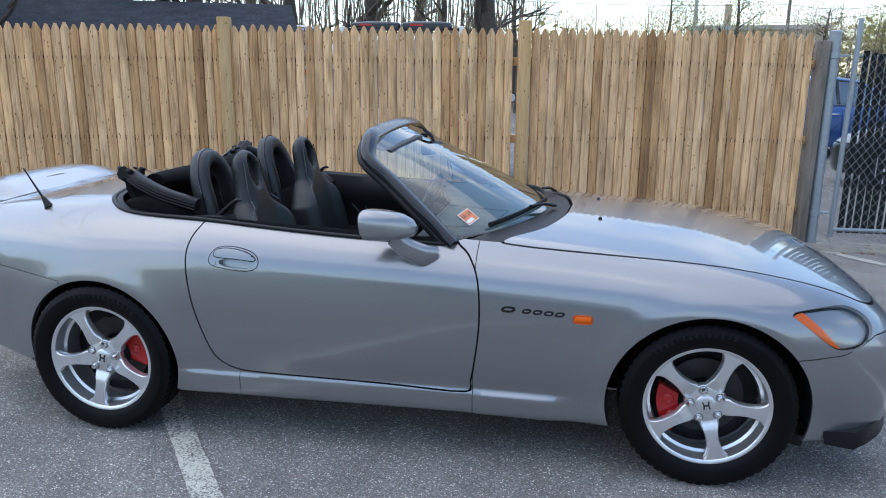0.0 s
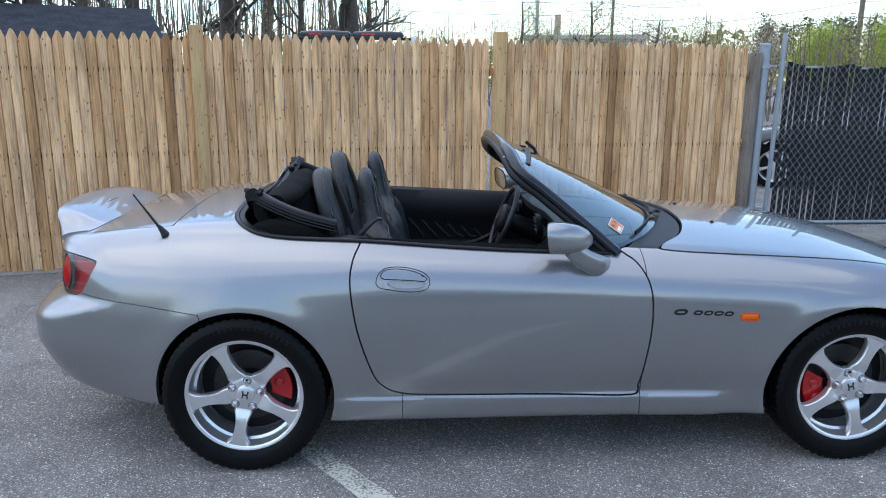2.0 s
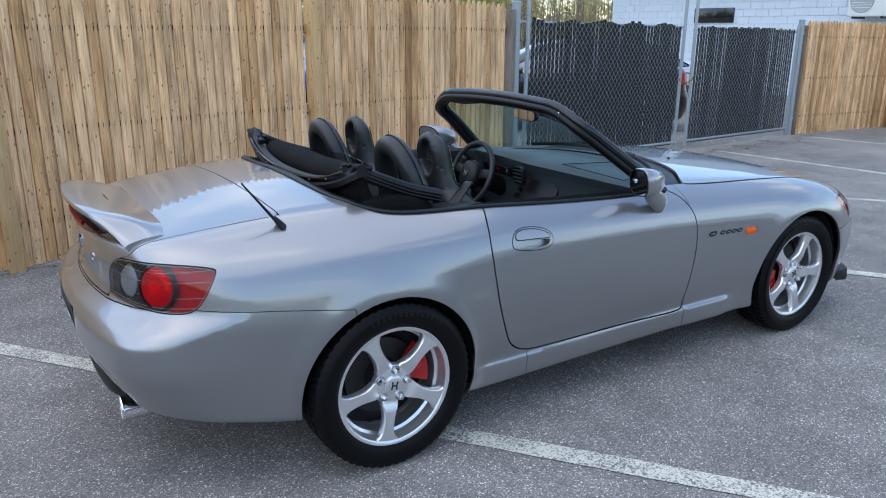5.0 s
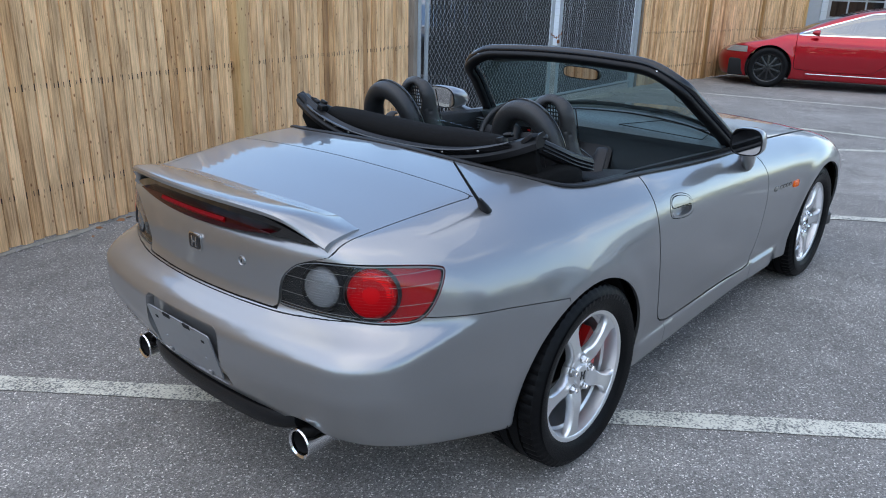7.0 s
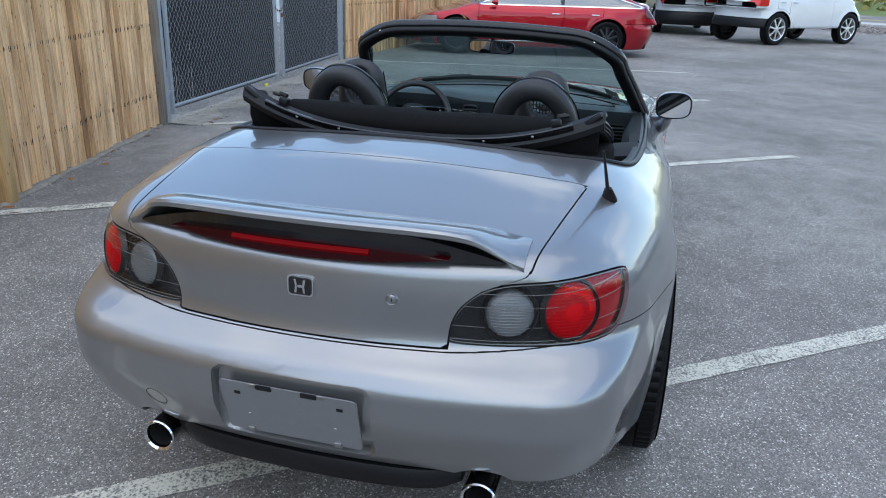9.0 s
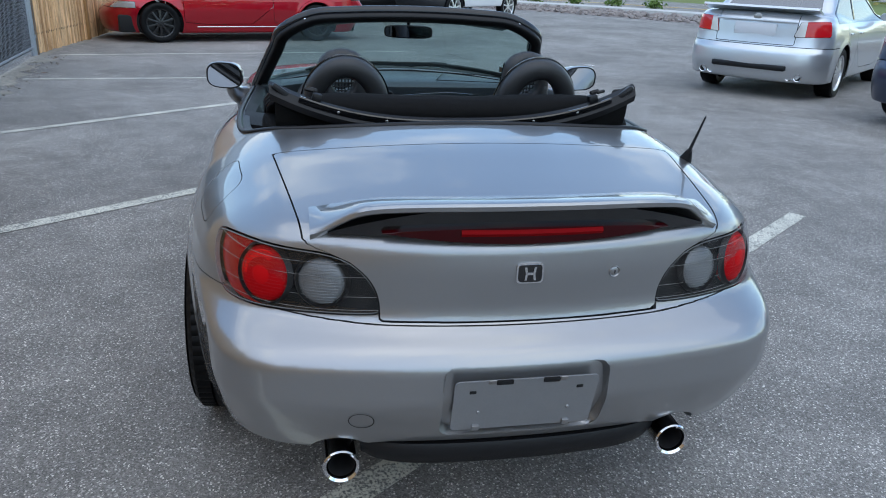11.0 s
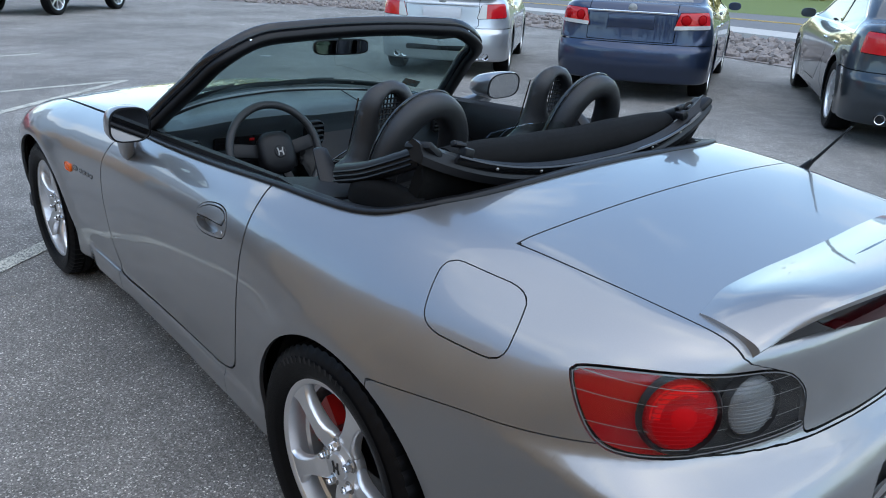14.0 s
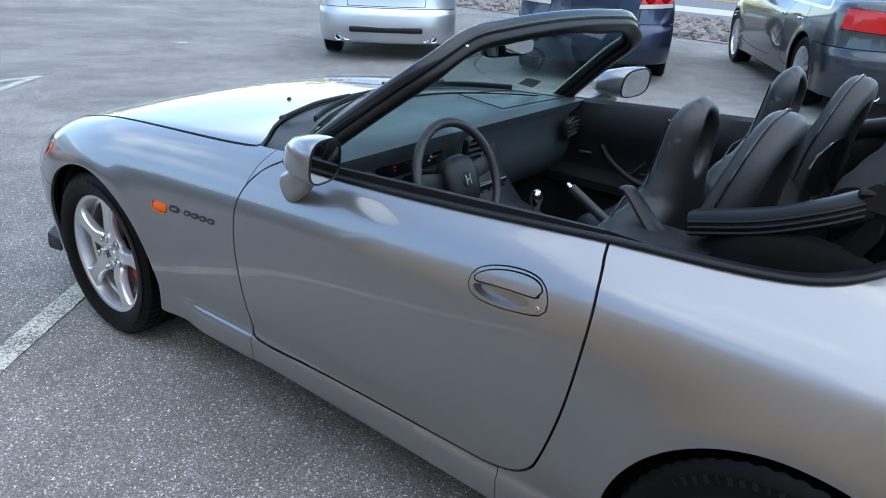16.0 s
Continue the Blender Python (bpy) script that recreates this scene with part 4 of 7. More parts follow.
for s in (1, -1):
    q, n = on_body(1.945, s * 1.1, .618, (0, -s, 0)); m = facing(q, n)
    mark = mesh_ob("side_marker", *moved(block(.072, .033, .014, .013, 4), m), AMBER, car, "amber side marker lamp")
    q, n = on_body(.532, s * 1.1, .752, (0, -s, 0)); m = facing(q, n)
    mesh_ob("key_lock", *moved(lathe([(.0005, .003), (.007, .003), (.009, .0)], 20), m @ pose(0, 0, 0, 90)), PAINT, doors[s], "round key lock")
    for i, (x, w, h) in enumerate(((1.675, .052, .024), (1.742, .034, .019), (1.782, .034, .019), (1.822, .034, .019), (1.862, .034, .019))):
        x = x if s < 0 else 3.537 - x
        q, n = on_body(x, s * 1.1, .638 - (x - 1.65) * .035, (0, -s, 0)); m = facing(q, n)
        k = .004
        out_l = [(-w / 2 - k, -h / 2), (w / 2 - k, -h / 2), (w / 2 + k, h / 2), (-w / 2 + k, h / 2)]
        mesh_ob("badge_bar", *moved(prism(rounded(out_l, 2), .003), m), GLOSS_BLACK, car, "chrome model badge, drawn as a bar")
        mesh_ob("badge_inlay", *moved(prism(rounded(np.array(out_l) * (.55, .30), 2), .0034), m), STEEL, car)
    # mirror on a foot
    rings = []
    for x, cy, cz, a, b in ((1.168, .838, .923, .070, .054), (1.160, .838, .923, .078, .061), (1.172, .838, .923, .081, .064), (1.22, .834, .922, .079, .061), (1.27, .826, .920, .067, .052), (1.305, .818, .917, .045, .036), (1.325, .812, .915, .016, .013)):
        c = arched(a * .95, b)
        slant = -c[:, 0] * .34 - c[:, 1] * .12
        rings.append(np.c_[x + slant, s * (cy + c[:, 0]), cz + c[:, 1] + .10 * c[:, 0]])
    mir = mesh_ob("door_mirror", *loft(rings if s > 0 else [r[::-1] for r in rings]), PAINT, car, "silver-grey door mirror housing", smooth=50)
    c = arched(.0685, .0565)
    rings = [np.c_[1.160 - .34 * c[:, 0] - .12 * c[:, 1] + d, s * (.838 + c[:, 0]), .923 + c[:, 1] + .10 * c[:, 0]] for d in (0, .003)]
    c2 = arched(.0745, .0615)
    bez = [np.c_[1.1585 - .34 * q_[:, 0] - .12 * q_[:, 1] + d_, s * (.838 + q_[:, 0]), .923 + q_[:, 1] + .10 * q_[:, 0]] for q_, d_ in ((c2, .004), (c2, 0), (c, -.001), (c, .006))]
    mesh_ob("mirror_bezel", *loft(bez if s > 0 else [r_[::-1] for r_ in bez], cap=False), PLASTIC, mir, "black edge round the mirror glass", smooth=40)
    mesh_ob("mirror_glass", *loft(rings if s > 0 else [r[::-1] for r in rings]), MIRROR, mir, "mirror glass")
    path = curve_pts([(1.245, s * .822, .885), (1.29, s * .815, .845), (1.345, s * .795, .815), (1.375, s * .765, .800)], 4)
    mesh_ob("mirror_foot", *sweep(path, round_section(.042, .026, 16, 2.5), (0, s, 0), np.linspace(.85, 1.15, len(path))), PAINT, mir)

# rubber edge round the cockpit
edge = []
for x, y in OPENING[::1]:
    q, n = on_body(x, y * 1.012, 1.3, (0, 0, -1))
    edge.append(q + (0, 0, .001))
edge = np.array(edge)
edge = edge[edge[:, 0] < 1.47]
split = np.argmax(np.linalg.norm(np.diff(edge, axis=0), axis=1)) + 1
edge = np.vstack([edge[split:], edge[:split]])
mesh_ob("cockpit_seal", *sweep(edge, round_section(.011, .008, 10)), SEAL, car, "black rubber seal round the cockpit", smooth=60)
lip = edge - (edge - (.6, 0, edge[:, 2].mean())) * (.02, .028, 0) - (0, 0, .012)
mesh_ob("inner_trim", *sweep(lip, round_section(.016, .016, 8, 4)), PLASTIC, car, "black inner cockpit trim", smooth=50)

# ---- windscreen ----
def screen_pt(u, v):
    """u: -1 to 1 across, v: 0 at the base to 1 at the header."""
    a = abs(u)
    base = np.array([1.775 - .33 * a ** 2.2, u * .692, .888 - .038 * a ** 2])
    top = np.array([1.085 - .045 * a ** 2.5, u * .535, 1.224 - .048 * a ** 2])
    p = base * (1 - v) + top * v
    return p + np.array([.35, 0, .75]) * (.008 * 4 * v * (1 - v)) * (1 - .3 * a * a)


TINT = pane("tinted_windscreen", (0.64, 0.83, 0.80), 0.06, 2.6)
nu, nv = 33, 15
V = np.array([screen_pt(u, v) for v in np.linspace(0, 1, nv) for u in np.linspace(-1, 1, nu)])
F = [[j * nu + i, j * nu + i + 1, (j + 1) * nu + i + 1, (j + 1) * nu + i] for j in range(nv - 1) for i in range(nu - 1)]
screen = mesh_ob("windscreen", V, F, TINT, car, "raked windscreen of green-tinted glass", smooth=180)
screen.visible_shadow = False
hoop = [screen_pt(1, v) + (0, .012, 0) for v in np.linspace(-.02, .90, 9)] + [(1.062, .50, 1.196), (1.052, .44, 1.209)] + [(1.046 + .006 * abs(u), u, 1.232 - .10 * u * u) for u in np.linspace(.36, 0, 6)]
hoop = np.array(hoop)
hoop = np.vstack([hoop, (hoop * (1, -1, 1))[::-1][1:]])
hoop_s = curve_pts(hoop[::2], 4)
rings = []
T = np.gradient(hoop_s, axis=0); T /= np.linalg.norm(T, axis=1)[:, None]
sec = round_section(.021, .034, 16, 3.0)
for p, t in zip(hoop_s, T):
    ahead = np.array([.55, 0, .83]); ahead -= t * (ahead @ t); ahead /= np.linalg.norm(ahead)
    side = np.cross(t, ahead)
    # narrow across the glass plane, wide along it
    rings.append(p + sec[:, :1] * ahead + sec[:, 1:] * side - ahead * .004)
frame_ob = mesh_ob("windscreen_frame", *loft(rings), TRIM_BLACK, car, "black windscreen surround", smooth=60)
rings = [r + (np.array([-.020, 0, -.022])) + (p - r) * .25 for r, p in zip(rings, hoop_s)]
mesh_ob("screen_seal", *loft(rings), SEAL, frame_ob, "black rubber roof seal", smooth=60)
for s in (1, -1):
    V, F = loft([np.array([(1.075, s * .055, 1.190), (1.065, s * .055, 1.202), (1.185, s * .055, 1.190), (1.19, s * .055, 1.178)]), np.array([(1.055, s * .25, 1.182), (1.045, s * .25, 1.194), (1.165, s * .25, 1.182), (1.17, s * .25, 1.170)]), np.array([(1.05, s * .43, 1.165), (1.04, s * .43, 1.175), (1.135, s * .43, 1.160), (1.14, s * .43, 1.150)])])
    if s < 0:
        F = [f[::-1] for f in F]
    mesh_ob("sun_visor", V, F, PLASTIC, car, "black folded sun visor", smooth=40)
    mesh_ob("catch", *block(.022, .024, .020, .004, at=(1.028, s * .470, 1.186)), CHROME, frame_ob, "roof catch plate")
mirror_in = mesh_ob("rear_view_mirror", *loft([np.c_[np.full(24, 0) + d, *(round_section(.113 * k, .030 * k, 24, 4).T)] for d, k in ((-.012, .93), (-.009, 1.0), (.008, .98), (.022, .80), (.028, .4))]), PLASTIC, car, "black interior mirror", smooth=50)
mirror_in.matrix_world = pose(1.222, 0, 1.131, 0, -2, -10)
mesh_ob("reflector", *loft([np.c_[np.full(24, 0) + d, *(round_section(.106, .025, 24, 4).T)] for d in (-.0135, -.0125)]), MIRROR, mirror_in)
mesh_ob("stalk", *tube([(.02, 0, 0), (.0, 0, .05), (-.04, 0, .085)], .008), PLASTIC, mirror_in)

# cowl grille, wipers, washer jets
for u0, u1, pivot in ((-.80, -.02, (1.800, -.10)), (-.06, .66, (1.780, .46))):
    pts = np.array([screen_pt(u, .035 + .018 * math.sin(math.pi * (u - u0) / (u1 - u0))) + (.008, 0, .013) for u in np.linspace(u0, u1, 15)])
    blade = mesh_ob("wiper", *sweep(pts, round_section(.005, .011, 8)), PLASTIC, car, "black windscreen wiper")
    foot, _ = on_body(*pivot, 1.2, (0, 0, -1))
    mesh_ob("wiper_arm", *tube([tuple(foot + (0, 0, .004)), tuple(foot * .5 + pts[7] * .5 + (.006, 0, .016)), tuple(pts[7] + (.004, 0, .010))], .007, smooth_n=4), PLASTIC, blade)
    mesh_ob("wiper_pivot", *moved(dome(.014, .012, 14), pose(*foot)), PLASTIC, blade)
for y in (-.25, .25):
    q, n = on_body(2.0, y, 1.2, (0, 0, -1))
    mesh_ob("washer_jet", *moved(dome(.009, .010, 14), facing(q, n, (1, 0, 0))), PLASTIC, car, "black washer jet")
# inspection sticker on the glass
u = -.546 / .66
c, du, dv = screen_pt(u, .16), screen_pt(u + .05, .16) - screen_pt(u - .05, .16), screen_pt(u, .2) - screen_pt(u, .12)
m = facing(c, np.cross(du, dv) if np.cross(du, dv)[0] > 0 else -np.cross(du, dv), dv, lift=.003)
sticker = mesh_ob("sticker", *moved(prism([(-.038, -.032), (.038, -.032), (.038, .032), (-.038, .032)], .0006), m), WHITE, screen, "white and orange inspection sticker")
mesh_ob("sticker_band", *moved(prism([(-.035, -.029), (.035, -.029), (.035, .029), (-.035, .029)], .0009), m), ORANGE_PRINT, sticker)
mesh_ob("sticker_bar", *moved(prism([(-.030, -.025), (.012, -.025), (.012, -.010), (-.030, -.010)], .0012), m), WHITE, sticker)
for word, x in (("06", -.030), ("24", .004)):
    cu = bpy.data.curves.new("sticker_number", "FONT")
    cu.body, cu.size, cu.extrude = word, .026, .0002
    cu.materials.append(DARK_PRINT)
    ob = new("sticker_number", cu)
    ob.parent = sticker
    ob.matrix_world = m @ pose(x, .002, .0012)

# ---- front ----
rings = []
for y in np.linspace(-.800, .800, 33):
    x = 3.16 - .20 * y * y - .45 * y ** 6 - .012
    rings.append([(x - .10, y, .25), (x + .008, y, .255), (x + .020, y, .200), (x + .008, y, .188), (x - .09, y, .20)])
mesh_ob("front_lip", *loft(rings), PLASTIC, car, "black front lip spoiler", smooth=50)
for s in (1, -1):
    mesh_ob("lip_end", *block(.07, .04, .10, .012, at=(2.735, s * .722, .205), rot=(0, 15, -s * 10)), PLASTIC, car, "black lip spoiler end")
    # shade of the bumper recess, laid on as a flat dark plate
    q, n = on_body(3.5, s * .52, .34, (-1, 0, 0)); m = facing(q, n)
    mesh_ob("vent_shade", *moved(prism(rounded([(-.09, -.035), (.09, -.045), (.085, .04), (-.08, .035)], 2), .004), m), GAP, car, "dark bumper opening")


# ---- the sports car's cockpit ----
tub_o = [(.02, -.64), (.02, .64), (.12, .685), (1.35, .685), (1.62, .55), (1.62, -.55), (1.35, -.685), (.12, -.685)]
rings = [np.c_[np.array(tub_o), np.full(8, z)] for z in (.28, .86)]
V, F = loft(rings, cap=False)
F = F + [list(range(8))]
mesh_ob("cabin_tub", V, F, CARPET, car, "black carpeted cabin floor and sides", smooth=20)
rings = [[(x, -.60, .30), (x, .60, .30), (x, .60, z), (x, -.60, z)] for x, z in ((.30, .80), (.36, .86), (.42, .70), (.44, .45))]
mesh_ob("rear_bulkhead", *loft(rings), CARPET, car, "black carpeted shelf behind the seats", smooth=30)

# door cards
for s in (1, -1):
    rings = []
    for x in np.linspace(.47, 1.42, 20):
        k = (x - .47) / .95
        top = .905 - .045 * k; bulge = .018 * math.sin(math.pi * k)
        sec = [(s * .708, top), (s * (.672 - bulge * .4), top - .010), (s * (.655 - bulge), top - .06), (s * (.650 - bulge), top - .13), (s * .665, top - .17), (s * .668, .60), (s * (.652 - bulge), .585), (s * (.615 - bulge), .565), (s * (.62 - bulge), .53), (s * .67, .50), (s * .68, .30), (s * .71, .30)]
        rings.append([(x, y, z) for y, z in sec])
    card = mesh_ob("door_card", *loft(rings if s < 0 else [r[::-1] for r in rings]), TRIM_VINYL, doors[s], "black padded inner door trim", smooth=50)
    for i in range(6):   # quilted pleats
        x = .62 + i * .075
        mesh_ob("pleat", *tube([(x, s * .664, .725 - .012 * i), (x + .05, s * .660, .67 - .012 * i), (x + .09, s * .662, .615)], .006, 6), LEATHER, card)
    mesh_ob("grab_handle", *tube([(1.18, s * .655, .70), (1.12, s * .615, .66), (1.02, s * .60, .61), (.93, s * .615, .585)], .012, 10, smooth_n=5), PLASTIC, card, "black grab handle")
    mesh_ob("door_latch", *block(.06, .012, .018, .004, at=(1.25, s * .648, .66)), CHROME, card)

# dashboard: one moulding with a pod in front of the driver
rings = []
for y in np.linspace(-.685, .685, 61):
    a = abs(y) / .685
    pod = math.exp(-((y - .346) / .20) ** 4)
    fr = 1.74 - .33 * a ** 2.2
    hump = .030 * pod
    crest = 1.30 - .07 * pod
    sec = [(fr, .880 - .03 * a * a), (fr - .10, .885 - .03 * a * a), (crest + .12, .890 - .02 * a * a + hump * .7), (crest + .03, .882 - .02 * a * a + hump), (crest, .862 + hump), (crest + .012, .835 + hump * .6), (crest + .045 + .05 * pod, .80), (crest + .03 + .07 * pod, .72), (crest + .05 + .05 * pod, .64), (crest + .10, .56), (crest + .18, .52), (fr - .02, .52)]
    rings.append([(x, y, z) for x, z in sec])
dash = mesh_ob("dashboard", *loft(rings), DASH, car, "dark moulded dashboard with a driver's pod", smooth=60)
# airbag outline and crease lines
for pts in ([(1.335, -.58, .876), (1.56, -.53, .877), (1.61, -.25, .889), (1.335, -.16, .889)], [(1.335, -.58, .876), (1.335, -.16, .889)]):
    mesh_ob("dash_seam", *tube(np.array(pts) + (0, 0, .0035), .0022, 6), GAP, dash)


def vent(y, x, z, w, h, tilt, yaw=0):
    m = pose(x, y, z, 0, tilt, yaw)
    v = mesh_ob("air_vent", *moved(loft([np.c_[np.full(20, d), *(round_section(w / 2 * k, h / 2 * k, 20, 4).T)] for d, k in ((.012, 1.0), (-.006, 1.0), (-.010, .93), (.002, .88), (.010, .86))], cap=True), m), PLASTIC, dash, "black air vent")
    for i in range(4):
        # paler dash colour stands in for the light the slats catch
        mesh_ob("slat", *moved(block(.012, w * .84, .004, at=(-.008, 0, (i - 1.5) * h * .2)), m), DASH, v)


vent(-.585, 1.292, .765, .120, .085, -6, 8)
vent(.62, 1.250, .80, .095, .070, -6, -8)
vent(.10, 1.265, .80, .085, .10, -6)
panel_m = pose(1.318, .346, .805, 0, -14, 0)
cluster = mesh_ob("instrument_display", *moved(block(.02, .30, .085, .012, 3), panel_m), GLOSS_BLACK, dash, "dark digital instrument cluster")
for i in range(11):
    a = radians(200 - i * 22)
    mesh_ob("dial_mark", *moved(block(.002, .010, .004, at=(-.0115, .085 * math.cos(a), .034 * math.sin(a))), panel_m), WHITE if i < 8 else CALIPER, cluster)
mesh_ob("speed_readout", *moved(block(.002, .020, .009, at=(-.0115, 0, -.006)), panel_m), CALIPER, cluster)
for i, (y, z) in enumerate(((.135, .70), (.135, .66), (.10, .66), (.17, .66))):
    mesh_ob("dash_knob", *moved(lathe([(.0005, .014), (.012, .014), (.014, 0)], 20), pose(1.312, y, z + .02, 0, 0, 90)), PLASTIC, dash, "round heater knob")

# steering wheel
st = pose(1.125, .346, .782, 0, -68, 0)
a = np.linspace(0, 2 * np.pi, 49)
ringp = np.stack([.176 * np.cos(a), .176 * np.sin(a), 0 * a], 1)
R = []
for p, t in zip(ringp[:-1], a[:-1]):
    c = round_section(.015, .013, 12); out_d = np.array([math.cos(t), math.sin(t), 0])
    R.append(p + c[:, :1] * out_d + c[:, 1:] * np.array([0, 0, 1]))
R.append(R[0])
wheel_ob = mesh_ob("steering_wheel", *moved(loft(R, cap=False), st), LEATHER, car, "black leather three-spoke steering wheel", smooth=60)
mesh_ob("horn_pad", *moved(loft([np.c_[round_section(.078 * k, .070 * k, 24, 3), np.full(24, z)] for z, k in ((-.03, .9), (.005, 1.0), (.022, .92), (.030, .7), (.032, .2))]), st), PLASTIC, wheel_ob, "black horn pad", smooth=60)
for ang, sw in ((80, .050), (280, .050), (160, .034), (200, .034)):
    b = moved(block(.10, sw, .014, .005, at=(.118, 0, -.006)), pose(0, 0, 0, 0, 0, ang))
    mesh_ob("spoke", *moved(b, st), PLASTIC, wheel_ob)
badge_ob = mesh_ob("emblem", *moved(lathe([(.0005, .035), (.020, .035), (.023, .032)], 28), st @ pose(0, 0, 0, 90)), PLASTIC, wheel_ob)
mesh_ob("bars", *moved(emblem_mesh(.014), st @ pose(0, 0, .0345, 0, 0, -90)), STEEL, badge_ob)
mesh_ob("column", *moved(lathe([(.0005, 0), (.045, 0), (.055, -.2), (.0005, -.2)], 20), st @ pose(0, 0, -.03, 90)), PLASTIC, wheel_ob)

# console, gear lever, handbrake, radio
rings = []
for x, z, w in ((.40, .60, .11), (.55, .60, .115), (.70, .575, .11), (.85, .555, .115), (1.05, .56, .125), (1.20, .60, .13), (1.30, .70, .14), (1.33, .78, .14)):
    rings.append([(x, -w, .30), (x, -w, z - .02), (x, -w + .02, z), (x, w - .02, z), (x, w, z - .02), (x, w, .30)])
mesh_ob("centre_console", *loft(rings), PLASTIC, car, "black centre console", smooth=40)
lever = mesh_ob("gear_lever", *moved(loft([np.c_[round_section(r, n=20), np.full(20, z)] for z, r in ((0, .010), (.035, .011), (.045, .016), (.075, .021), (.095, .020), (.108, .012), (.111, .003))]), pose(1.06, .01, .585)), CHROME, car, "polished metal gear knob")
mesh_ob("gaiter", *moved(loft([np.c_[round_section(r, n=16), np.full(16, z)] for z, r in ((-.02, .06), (.01, .045), (.03, .02), (.05, .012))]), pose(1.06, .01, .575)), LEATHER, lever)
brake = mesh_ob("handbrake", *sweep(curve_pts([(.76, -.07, .575), (.86, -.066, .635), (.975, -.06, .705)], 4), round_section(.015, .017, 12)), LEATHER, car, "black handbrake lever with a bright button")
mesh_ob("button", *moved(lathe([(.0005, .02), (.008, .018), (.009, 0)], 14), pose(.975, -.06, .705, 0, 0, -90) @ pose(0, 0, 0, 30)), CHROME, brake)
radio = mesh_ob("radio", *block(.02, .17, .055, .006, at=(1.262, 0, .66), rot=(0, -30, 0)), GLOSS_BLACK, car, "black radio with small buttons")
for i in range(8):
    mesh_ob("button", *block(.006, .014, .010, .002, at=(1.25, -.07 + i * .02, .652 + .012 * (i % 2)), rot=(0, -30, 0)), PLASTIC, radio)


# seats
def seat_back_f(v, t, d):
    """v across, t up the back, d forwards."""
    w = np.interp(t, [0, .05, .20, .32, .39, .45, .51, .60, .70], [.21, .225, .245, .238, .185, .118, .102, .096, .086])
    th = np.interp(t, [0, .2, .4, .5, .7], [.075, .07, .055, .048, .040])
    bol = .035 * sstep(.09, .2, np.abs(v)) * (1 - sstep(.36, .46, t))
    f = smax(np.abs(v) - w, np.abs(d - bol * .6) - th - bol * .4, .07)
    f = smax(f, t - .685, .09)
    f = smax(f, -t, .05)
    hole = np.hypot(v / .048, (t - .575) / .066) - 1
    return smax(f, -hole * .05, .02)


def cushion_f(x, v, z):
    w = np.interp(x, [0, .2, .5], [.235, .25, .225])
    bol = .035 * sstep(.10, .2, np.abs(v))
    f = smax(np.abs(v) - w, np.abs(z - bol * .5) - .065 - bol * .5, .06)
    return smax(f, np.abs(x - .25) - .25, .09)


